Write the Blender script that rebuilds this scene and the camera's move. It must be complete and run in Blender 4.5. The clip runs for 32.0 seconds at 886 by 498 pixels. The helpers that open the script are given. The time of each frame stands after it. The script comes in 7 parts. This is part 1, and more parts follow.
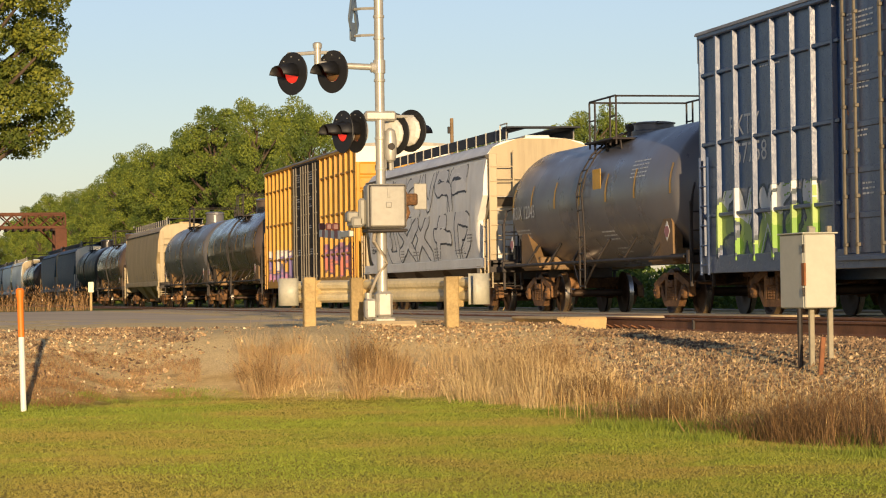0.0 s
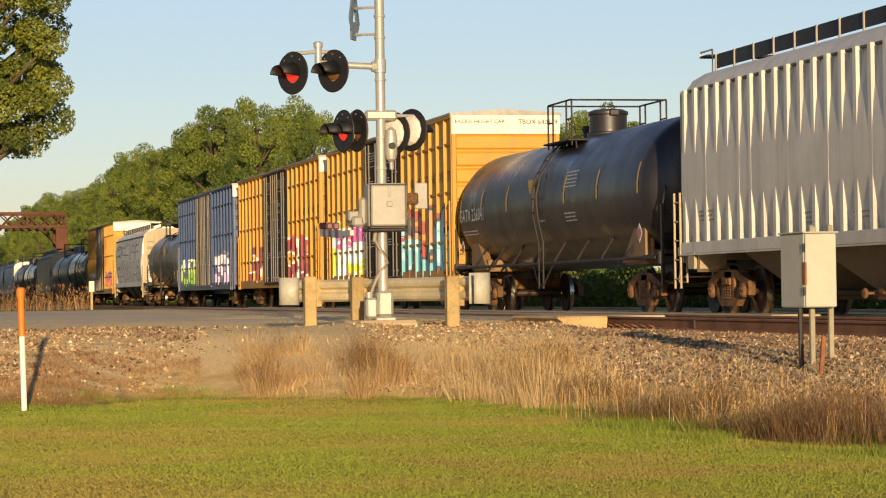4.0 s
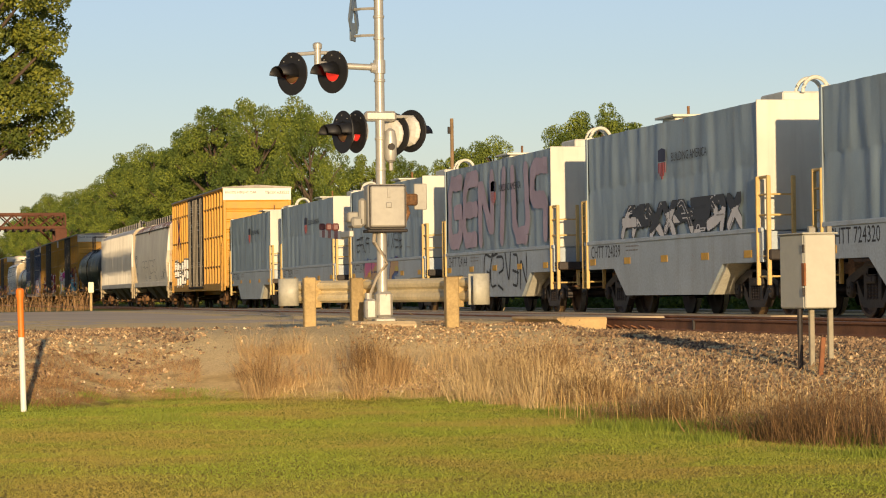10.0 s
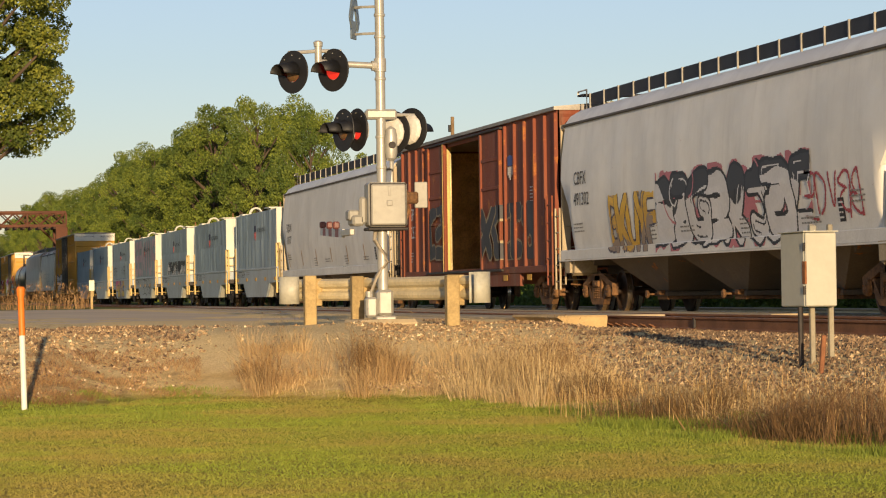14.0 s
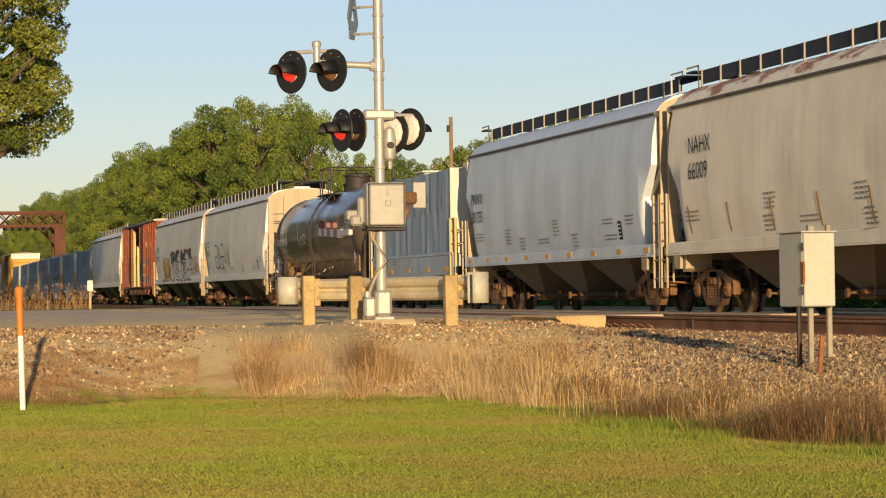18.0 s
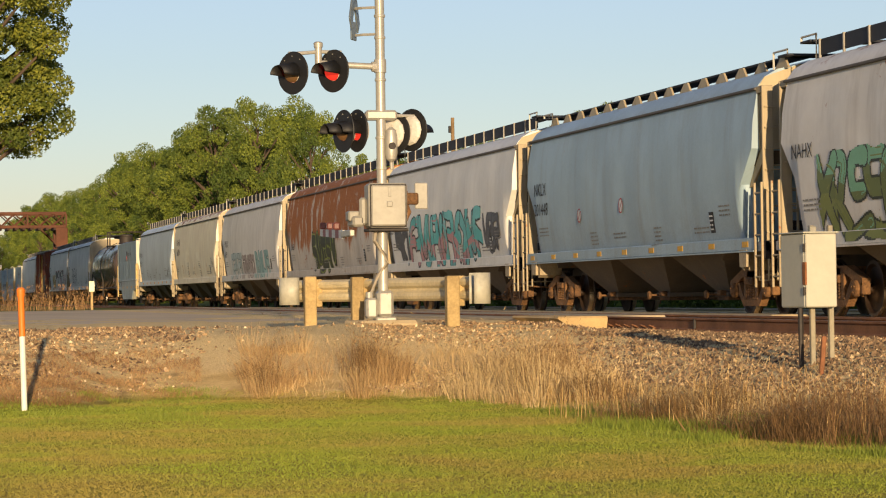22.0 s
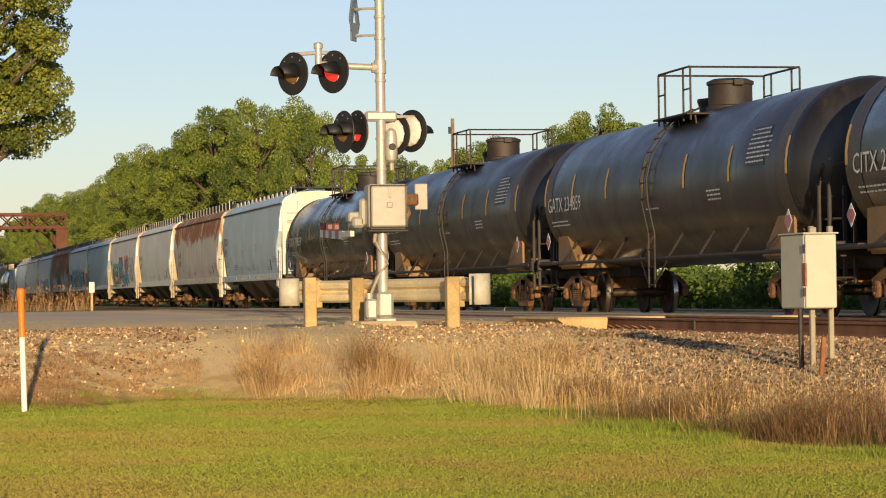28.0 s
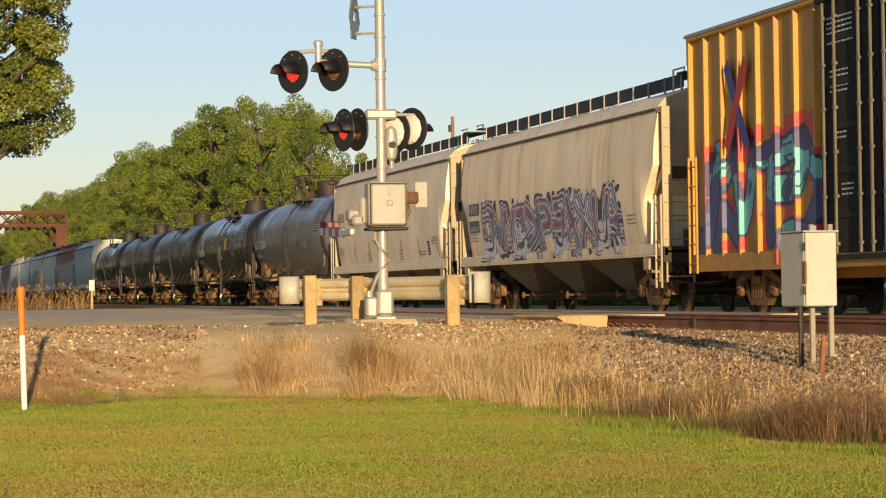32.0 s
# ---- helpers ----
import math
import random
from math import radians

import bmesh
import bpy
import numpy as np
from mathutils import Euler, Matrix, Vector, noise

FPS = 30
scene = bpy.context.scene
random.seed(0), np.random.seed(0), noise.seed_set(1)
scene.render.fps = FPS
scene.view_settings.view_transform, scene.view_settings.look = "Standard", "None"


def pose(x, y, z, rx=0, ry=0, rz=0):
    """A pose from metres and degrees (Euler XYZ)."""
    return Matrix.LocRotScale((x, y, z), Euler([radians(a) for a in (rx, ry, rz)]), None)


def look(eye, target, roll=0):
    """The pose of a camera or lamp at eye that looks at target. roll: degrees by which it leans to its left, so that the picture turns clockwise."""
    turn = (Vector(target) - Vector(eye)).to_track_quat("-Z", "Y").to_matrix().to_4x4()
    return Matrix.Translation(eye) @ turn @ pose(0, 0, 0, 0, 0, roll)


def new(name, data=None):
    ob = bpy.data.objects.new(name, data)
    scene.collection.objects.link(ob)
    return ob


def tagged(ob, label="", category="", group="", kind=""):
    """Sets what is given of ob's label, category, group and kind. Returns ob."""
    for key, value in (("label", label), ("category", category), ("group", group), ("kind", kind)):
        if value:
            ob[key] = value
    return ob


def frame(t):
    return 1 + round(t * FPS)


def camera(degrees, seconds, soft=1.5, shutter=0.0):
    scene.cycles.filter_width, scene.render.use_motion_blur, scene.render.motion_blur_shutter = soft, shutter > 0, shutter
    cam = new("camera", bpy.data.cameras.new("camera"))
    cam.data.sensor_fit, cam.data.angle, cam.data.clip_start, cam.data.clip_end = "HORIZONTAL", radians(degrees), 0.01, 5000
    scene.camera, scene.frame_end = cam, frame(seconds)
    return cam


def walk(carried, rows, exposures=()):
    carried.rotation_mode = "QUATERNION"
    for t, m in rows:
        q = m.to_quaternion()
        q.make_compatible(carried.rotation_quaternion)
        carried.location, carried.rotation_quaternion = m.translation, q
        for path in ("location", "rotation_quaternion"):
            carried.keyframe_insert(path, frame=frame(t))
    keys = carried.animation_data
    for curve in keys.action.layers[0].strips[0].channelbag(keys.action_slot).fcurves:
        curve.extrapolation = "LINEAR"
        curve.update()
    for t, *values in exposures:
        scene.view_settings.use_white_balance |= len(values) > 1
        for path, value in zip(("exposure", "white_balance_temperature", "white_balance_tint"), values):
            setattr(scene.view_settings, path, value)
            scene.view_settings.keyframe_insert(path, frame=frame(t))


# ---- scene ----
# The world: x runs along the track (the way the train goes), z = 0 is the top of the train's rails.
# ---- camera ----
cam = camera(19.17, 32.0, 1.1)
EYE = (0.0, 0.0, 0.463)
YAW, PITCH, ROLL, FOCAL = -0.21706, 0.017225, -0.7923, 4643.0
AIM = look(EYE, (math.cos(PITCH) * math.cos(YAW), math.cos(PITCH) * math.sin(YAW), 0.463 + math.sin(PITCH)), ROLL)
# a camera on a slightly unsteady stand: seconds, sway to the side, sway up
SWAY = [(0, -0.7, 0.6), (1, -0.8, 1.0), (1.5, -1.6, 1.0), (2, -0.7, 1.0), (2.5, -0.7, 0.8), (3, -1.3, -0.4), (3.5, -0.3, -0.6), (5.5, 1.1, -0.6), (6, 1.1, -0.5), (6.5, -0.2, 0.2), (7, -0.6, 0.9), (7.5, -0.2, 0.9), (8, 0.5, 0.4), (8.5, -0.5, 1.1), (9, -0.6, 1.0), (10, -0.6, 1.0), (11, -0.6, 1.0), (11.5, -0.5, 1.0), (12, 0.7, 0.8), (12.5, 1.0, -0.6), (13, 1.9, -1.9), (13.5, 1.0, -2.2), (14, 0.6, -2.2), (14.5, -0.4, -2.2), (16.5, 0.4, -2.1), (17, -3.2, -1.4), (17.5, -3.6, -1.0), (18, -2.2, -1.9), (18.5, -0.6, -2.2), (19, -0.8, -2.1), (19.5, -2.0, -1.9), (20, -1.9, -1.9), (20.5, -0.8, -1.1), (21, -0.6, -0.7), (21.5, 0.3, -0.6), (22, 0.8, -0.6), (22.5, 0.8, -0.8), (23, 1.2, -1.7), (23.5, 1.0, -0.8), (24, 2.2, -0.6), (24.5, 2.2, -0.5), (25, 1.0, -0.3), (25.5, 0.8, -0.4), (27.5, 0.8, 0.9), (28.5, 0.6, 1.0), (29, -0.5, 0.9), (29.5, -0.7, 0.0), (30, -0.7, -0.5), (30.5, -0.5, -0.7), (31, 0.6, -1.6), (31.5, 0.8, -2.1), (32, 0.8, -2.5)]
walk(cam, [(t, AIM @ pose(0, 0, 0, math.degrees(b / FOCAL), math.degrees(a / FOCAL), 0)) for t, a, b in SWAY],
     [(t, ev, 6900, 18) for t, ev in ((0, .37), (3, .37), (6, .26), (13, .26), (15, .31), (25, .33), (28, .42), (31, .46), (32, .39))])

# ---- sky and sun: a low evening sun behind the camera, almost along the track ----
SUN_ELEV, SUN_AZ = radians(6.3), radians(-6.5)      # azimuth: the way the light travels, from +x
way = Vector((math.cos(SUN_ELEV) * math.cos(SUN_AZ), math.cos(SUN_ELEV) * math.sin(SUN_AZ), -math.sin(SUN_ELEV)))
world = bpy.data.worlds.new("evening_sky")
scene.world = world
world.use_nodes = True
wn = world.node_tree.nodes
sky = wn.new("ShaderNodeTexSky")
sky.sky_type, sky.sun_disc = "NISHITA", False
sky.sun_elevation = SUN_ELEV
sky.sun_rotation = math.atan2(-way.x, -way.y)
sky.altitude, sky.air_density, sky.dust_density, sky.ozone_density = 200, 1.0, 0.2, 2.8
haze = wn.new("ShaderNodeHueSaturation")
haze.inputs["Saturation"].default_value = 0.78
world.node_tree.links.new(sky.outputs[0], haze.inputs["Color"])
tint = wn.new("ShaderNodeMix")
tint.data_type, tint.blend_type = "RGBA", "MULTIPLY"
tint.inputs[0].default_value, tint.inputs[7].default_value = 1.0, (1.02, 1.0, 1.085, 1.0)
world.node_tree.links.new(haze.outputs[0], tint.inputs[6])
world.node_tree.links.new(tint.outputs[2], wn["Background"].inputs[0])
wn["Background"].inputs[1].default_value = 0.138
sun = new("sun", bpy.data.lights.new("sun", "SUN"))
sun.data.energy, sun.data.angle, sun.data.color = 5.0, radians(0.6), (1.0, 0.785, 0.47)
sun.matrix_world = Matrix.Translation((-40, 10, 40)) @ way.to_track_quat("-Z", "Y").to_matrix().to_4x4()

# ---- materials ----
def srgb(r, g, b):
    f = lambda c: c / 12.92 if c <= 0.04045 else ((c + 0.055) / 1.055) ** 2.4
    return (f(r / 255), f(g / 255), f(b / 255), 1.0)


class Nodes:
    """A small hand for node trees: each call adds a node and returns its output."""
    def __init__(self, name, rough=0.6, metal=0.0):
        self.m = bpy.data.materials.new(name)
        self.m.use_nodes = True
        self.t = self.m.node_tree
        self.b = self.t.nodes["Principled BSDF"]
        self.b.inputs["Roughness"].default_value, self.b.inputs["Metallic"].default_value = rough, metal
        self.coord = self.t.nodes.new("ShaderNodeTexCoord").outputs["Object"]
        self.info = self.t.nodes.new("ShaderNodeObjectInfo").outputs["Random"]

    def put(self, socket, value):
        if hasattr(value, "is_output"):
            self.t.links.new(value, socket)
        else:
            socket.default_value = value

    def moved(self, scale=(1, 1, 1), vary=True):
        n = self.t.nodes.new("ShaderNodeMapping")
        self.put(n.inputs["Vector"], self.coord)
        n.inputs["Scale"].default_value = scale
        if vary:
            c = self.t.nodes.new("ShaderNodeCombineXYZ")
            k = self.math("MULTIPLY", self.info, 37.0)
            for i in range(3):
                self.put(c.inputs[i], k)
            self.put(n.inputs["Location"], c.outputs[0])
        return n.outputs[0]

    def noise(self, scale, detail=4.0, rough=0.6, vec=None):
        n = self.t.nodes.new("ShaderNodeTexNoise")
        n.inputs["Scale"].default_value, n.inputs["Detail"].default_value, n.inputs["Roughness"].default_value = scale, detail, rough
        self.put(n.inputs["Vector"], vec if vec is not None else self.moved())
        return n.outputs["Fac"]

    def ramp(self, fac, a, b):
        n = self.t.nodes.new("ShaderNodeMapRange")
        n.interpolation_type = "SMOOTHSTEP"
        self.put(n.inputs[0], fac)
        n.inputs[1].default_value, n.inputs[2].default_value = a, b
        return n.outputs[0]

    def math(self, op, a, b=0.0):
        n = self.t.nodes.new("ShaderNodeMath")
        n.operation = op
        self.put(n.inputs[0], a)
        self.put(n.inputs[1], b)
        return n.outputs[0]

    def mix(self, fac, a, b):
        n = self.t.nodes.new("ShaderNodeMix")
        n.data_type = "RGBA"
        self.put(n.inputs[0], fac)
        self.put(n.inputs[6], a)
        self.put(n.inputs[7], b)
        return n.outputs[2]

    def axis(self, i):
        n = self.t.nodes.new("ShaderNodeSeparateXYZ")
        self.put(n.inputs[0], self.coord)
        return n.outputs[i]

    def bump(self, height, strength=0.3, dist=0.01):
        n = self.t.nodes.new("ShaderNodeBump")
        n.inputs["Strength"].default_value, n.inputs["Distance"].default_value = strength, dist
        self.put(n.inputs["Height"], height)
        self.t.links.new(n.outputs[0], self.b.inputs["Normal"])

    def done(self, color, rough=None):
        self.put(self.b.inputs["Base Color"], color)
        if rough is not None:
            self.put(self.b.inputs["Roughness"], rough)
        return self.m


RUST_A, RUST_B = srgb(178, 106, 42), srgb(136, 76, 34)
_cache = {}


def paint(name, rgb, rust=0.0, dirt=0.3, rough=0.5, top_rust=0.0, eave=4.0, dust=(120, 104, 84), dents=0.25):
    """Weathered paint on steel: run-down dirt streaks, mottling, rust in spots and, where asked, running down from the roof's edge."""
    key = (name, rgb, rust, dirt, rough, top_rust, eave)
    if key in _cache:
        return _cache[key]
    n = Nodes(name, rough)
    streak = n.noise(2.6, 4, 0.65, n.moved((1.0, 1.0, 0.09)))
    blot = n.noise(0.7, 5, 0.6)
    fine = n.noise(24.0, 3, 0.7)
    base = srgb(*rgb)
    pale = tuple(min(1.0, c * 1.22 + 0.01) for c in base[:3]) + (1.0,)
    dark = tuple(c * 0.70 for c in base[:3]) + (1.0,)
    col = n.mix(n.ramp(blot, 0.35, 0.7), dark, pale)
    col = n.mix(0.72, col, base)
    col = n.mix(n.math("MULTIPLY", n.ramp(streak, 0.45, 0.8), dirt), col, srgb(*dust))
    low = n.ramp(n.axis(2), 2.2, 0.8)
    col = n.mix(n.math("MULTIPLY", n.math("MULTIPLY", low, n.ramp(fine, 0.2, 0.8)), 0.55 * dirt + 0.1), col, srgb(92, 76, 60))
    rustcol = n.mix(n.ramp(fine, 0.3, 0.7), RUST_A, RUST_B)
    if rust > 0:
        spots = n.ramp(n.noise(2.2, 7, 0.72), 0.70 - 0.2 * rust, 0.74 - 0.2 * rust)
        col = n.mix(n.math("MULTIPLY", spots, 0.9), col, rustcol)
    if top_rust > 0:
        n.b.inputs["Specular IOR Level"].default_value = 0.25
        drip = n.noise(2.0, 6, 0.66, n.moved((0.45, 1.0, 0.14)))
        edge = n.ramp(n.axis(2), eave - 0.4 - 1.9 * top_rust, eave + 0.1)
        mask = n.ramp(n.math("ADD", n.math("MULTIPLY", edge, 0.36 + 0.26 * top_rust), n.math("MULTIPLY", drip, 0.9)), 0.70, 0.80)
        gap = n.ramp(n.noise(3.0, 6, 0.75, n.moved((0.55, 1.0, 0.16))), 0.42 - 0.015 * top_rust, 0.48 - 0.015 * top_rust)
        col = n.mix(n.math("MULTIPLY", n.math("MULTIPLY", mask, 0.94), n.math("SUBTRACT", 1.0, n.math("MULTIPLY", n.math("SUBTRACT", 1.0, gap), 0.85))), col, rustcol)
    n.bump(n.math("ADD", n.math("MULTIPLY", blot, 3.0), n.math("MULTIPLY", fine, 0.15 if dents > .1 else 0.0)), dents, 0.02)
    _cache[key] = n.done(col)
    n.put(n.b.inputs["Roughness"], n.ramp(n.math("ADD", n.math("MULTIPLY", fine if dents > .1 else blot, 0.4), rough - 0.2), 0.0, 1.0))
    return _cache[key]


def plain(name, rgb, rough=0.6, metal=0.0, vary=0.25, scale=6.0, bump=0.15, second=None, rough_vary=0.0):
    """One substance with mottling at two scales."""
    key = (name, rgb)
    if key in _cache:
        return _cache[key]
    n = Nodes(name, rough, metal)
    big, fine = n.noise(scale * 0.22, 4), n.noise(scale * 3.0, 5, 0.7)
    base = srgb(*rgb)
    dark = tuple(c * (1 - vary) for c in base[:3]) + (1.0,)
    pale = srgb(*second) if second else tuple(min(1, c * (1 + vary * 0.7)) for c in base[:3]) + (1.0,)
    col = n.mix(n.ramp(n.math("ADD", n.math("MULTIPLY", big, 0.6), n.math("MULTIPLY", fine, 0.4)), 0.32, 0.68), dark, pale)
    if bump:
        n.bump(fine, bump, 0.01)
    _cache[key] = n.done(col)
    return _cache[key]


STEEL_BROWN = plain("rusty_truck_steel", (82, 57, 37), 0.85, 0.0, 0.5, 8, 0.4, (140, 100, 60))
STEEL_DARK = plain("grimy_black_steel", (30, 28, 27), 0.65, 0.0, 0.4, 6, 0.3, (58, 48, 40))
WHEEL_STEEL = plain("wheel_steel", (70, 54, 42), 0.55, 0.5, 0.3, 8, 0.2)
TREAD_STEEL = plain("bright_wheel_tread", (190, 180, 168), 0.25, 1.0, 0.15)
RAIL_STEEL = plain("rusty_rail_web", (136, 92, 60), 0.8, 0.2, 0.35, 10, 0.3)
RAIL_TOP = plain("polished_rail_head", (176, 168, 160), 0.28, 1.0, 0.12)
GALV = plain("galvanised_steel", (150, 146, 132), 0.42, 0.55, 0.16, 5, 0.1)
MECH_GREY = plain("grey_mechanism_paint", (152, 149, 138), 0.55, 0.1, 0.2, 4, 0.12)
SILVER = plain("aluminium_paint", (166, 163, 153), 0.42, 0.3, 0.16, 4, 0.12)
MATT_BLACK = plain("matt_black_paint", (24, 24, 25), 0.6, 0.0, 0.3, 5, 0.1)
WOOD_POST = plain("weathered_timber", (160, 136, 92), 0.9, 0.0, 0.3, 9, 0.5, (188, 162, 112))
CONCRETE = plain("concrete", (176, 158, 126), 0.9, 0.0, 0.2, 7, 0.4)
WHITE_PAINT = plain("white_paint", (226, 224, 212), 0.5, 0.0, 0.12, 5, 0.1)
PRINT_GREY = plain("worn_stencil_paint", (138, 135, 127), 0.6)
BLACK_TEXT = plain("black_lettering", (34, 34, 36), 0.6)
WHITE_TEXT = plain("white_lettering", (206, 206, 202), 0.6)
YELLOW_STRIPE = plain("yellow_reflector", (214, 160, 26), 0.45)
TIE_WOOD = plain("creosoted_tie", (74, 60, 48), 0.9, 0.0, 0.4, 9, 0.5)
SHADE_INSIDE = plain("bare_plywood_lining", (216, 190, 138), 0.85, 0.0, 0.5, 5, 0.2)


# ---- mesh building ----
class B:
    """Collects vertices and faces of one part."""
    def __init__(self):
        self.v, self.f, self.k = [], [], []
        self.mat = 0

    def add(self, vs, fs):
        o = len(self.v)
        self.v += [tuple(p) for p in vs]
        self.f += [tuple(i + o for i in f) for f in fs]
        self.k += [self.mat] * len(fs)
        return self

    def box(self, x0, x1, y0, y1, z0, z1, c=0.0):
        """A box; c cuts its edges with a chamfer."""
        if c <= 0:
            vs = [(x, y, z) for x in (x0, x1) for y in (y0, y1) for z in (z0, z1)]
            return self.add(vs, [(0, 1, 3, 2), (4, 6, 7, 5), (0, 4, 5, 1), (2, 3, 7, 6), (0, 2, 6, 4), (1, 5, 7, 3)])
        c = min(c, abs(x1 - x0) * 0.45, abs(y1 - y0) * 0.45, abs(z1 - z0) * 0.45)
        vs, ids = [], {}
        for i, (x, sx) in enumerate(((x0, 1), (x1, -1))):
            for j, (y, sy) in enumerate(((y0, 1), (y1, -1))):
                for k, (z, sz) in enumerate(((z0, 1), (z1, -1))):
                    for a, p in enumerate(((x, y + sy * c, z + sz * c), (x + sx * c, y, z + sz * c), (x + sx * c, y + sy * c, z))):
                        ids[i, j, k, a] = len(vs)
                        vs.append(p)
        q = lambda *s: tuple(ids[t] for t in s)
        fs = []
        for i in (0, 1):
            fs.append(q((i, 0, 0, 0), (i, 1, 0, 0), (i, 1, 1, 0), (i, 0, 1, 0)))
            fs.append(q((0, i, 0, 1), (1, i, 0, 1), (1, i, 1, 1), (0, i, 1, 1)))
            fs.append(q((0, 0, i, 2), (1, 0, i, 2), (1, 1, i, 2), (0, 1, i, 2)))
        for i in (0, 1):
            for j in (0, 1):
                fs.append(q((0, i, j, 1), (1, i, j, 1), (1, i, j, 2), (0, i, j, 2)))
                fs.append(q((i, 0, j, 0), (i, 1, j, 0), (i, 1, j, 2), (i, 0, j, 2)))
                fs.append(q((i, j, 0, 0), (i, j, 1, 0), (i, j, 1, 1), (i, j, 0, 1)))
                for k in (0, 1):
                    fs.append(q((i, j, k, 0), (i, j, k, 1), (i, j, k, 2)))
        return self.add(vs, fs)

    def tube(self, pts, r, n=8, caps=True):
        """A round bar along a line of points."""
        pts = [Vector(p) for p in pts]
        rings = []
        for i, p in enumerate(pts):
            d = (pts[min(i + 1, len(pts) - 1)] - pts[max(i - 1, 0)]).normalized()
            u = d.cross(Vector((0, 0, 1)) if abs(d.z) < 0.9 else Vector((1, 0, 0))).normalized()
            w = d.cross(u)
            rad = r[i] if isinstance(r, (list, tuple)) else r
            rings.append([p + rad * (math.cos(a) * u + math.sin(a) * w) for a in [2 * math.pi * k / n for k in range(n)]])
        return self.loft(rings, True, caps)

    def loft(self, rings, closed=True, caps=True):
        n = len(rings[0])
        vs = [p for ring in rings for p in ring]
        fs = []
        for i in range(len(rings) - 1):
            for k in range(n if closed else n - 1):
                k2 = (k + 1) % n
                fs.append((i * n + k, i * n + k2, (i + 1) * n + k2, (i + 1) * n + k))
        if caps:
            fs.append(tuple(range(n - 1, -1, -1)))
            fs.append(tuple(range((len(rings) - 1) * n, len(rings) * n)))
        return self.add(vs, fs)

    def prism(self, outline, y0, y1):
        """An outline in x and z, drawn out from y0 to y1."""
        return self.loft([[(x, y0, z) for x, z in outline], [(x, y1, z) for x, z in outline]])

    def lathe(self, profile, axis="z", at=(0, 0, 0), n=20, caps=True):
        """Radius and height pairs turned round an axis."""
        rings = []
        for r, h in profile:
            ring = []
            for k in range(n):
                a = 2 * math.pi * k / n
                p = (r * math.cos(a), r * math.sin(a), h)
                p = p if axis == "z" else (h, p[0], p[1]) if axis == "x" else (p[1], h, p[0])
                ring.append((p[0] + at[0], p[1] + at[1], p[2] + at[2]))
            rings.append(ring)
        return self.loft(rings, True, caps)

    def mesh(self, name, smooth=False):
        me = bpy.data.meshes.new(name)
        me.from_pydata(self.v, [], self.f)
        if self.k and max(self.k) > 0:
            me.polygons.foreach_set("material_index", self.k)
        bm = bmesh.new()
        bm.from_mesh(me)
        bmesh.ops.recalc_face_normals(bm, faces=bm.faces)
        bm.to_mesh(me)
        bm.free()
        if smooth:
            me.shade_smooth()
            me.set_sharp_from_angle(angle=radians(38))
        return me


def part(name, shape, material, parent=None, label="", smooth=False):
    """Links one mesh as a part of its thing. material: one, or a list for the slots."""
    me = shape.mesh(name, smooth) if isinstance(shape, B) else shape
    ob = new(name, me)
    mats = material if isinstance(material, (list, tuple)) else [material]
    while len(me.materials) < len(mats):
        me.materials.append(None)
    for slot, m in zip(ob.material_slots, mats):
        slot.link = "OBJECT"
        slot.material = m
    if parent is not None:
        ob.parent = parent
    if label:
        ob["label"] = label
    return ob


_meshes = {}


def shared(key, build, smooth=False):
    """A mesh that alike parts share."""
    if key not in _meshes:
        _meshes[key] = build().mesh(key[0] if isinstance(key, tuple) else key, smooth)
    return _meshes[key]


def thing(name, label, category, group="", kind=""):
    return tagged(new(name), label, category, group, kind)


def lettering(name, text, size, at, material, parent, wide=1.0, turn=None):
    """Words in the built-in font on a car's side that faces +y; turn gives another facing."""
    key = ("text", text, round(size, 3), round(wide, 2))
    if key not in _meshes:
        cu = bpy.data.curves.new("words", "FONT")
        cu.body, cu.size, cu.resolution_u = text, size / 0.70, 2
        ob = bpy.data.objects.new("words", cu)
        scene.collection.objects.link(ob)
        dg = bpy.context.evaluated_depsgraph_get()
        me = bpy.data.meshes.new_from_object(ob.evaluated_get(dg))
        bpy.data.objects.remove(ob)
        me.transform(Matrix.Diagonal((wide, 1, 1, 1)))
        me.materials.clear()
        _meshes[key] = me
    ob = part(name, _meshes[key], material, parent)
    ob.matrix_basis = Matrix.Translation(at) @ (turn if turn is not None else SIDE)
    return ob


SIDE = Matrix(((-1, 0, 0, 0), (0, 0, 1, 0), (0, 1, 0, 0), (0, 0, 0, 1)))      # reads along -x, faces +y
REAR = Matrix(((0, 0, -1, 0), (-1, 0, 0, 0), (0, 1, 0, 0), (0, 0, 0, 1)))     # reads along -y, faces -x

# ---- ground, tracks and road ----
TRACK_Y, NEAR_Y, NEAR_Z = -16.48, -12.40, 0.07


def sstep(a, b, x):
    t = min(1.0, max(0.0, (x - a) / (b - a)))
    return t * t * (3 - 2 * t)


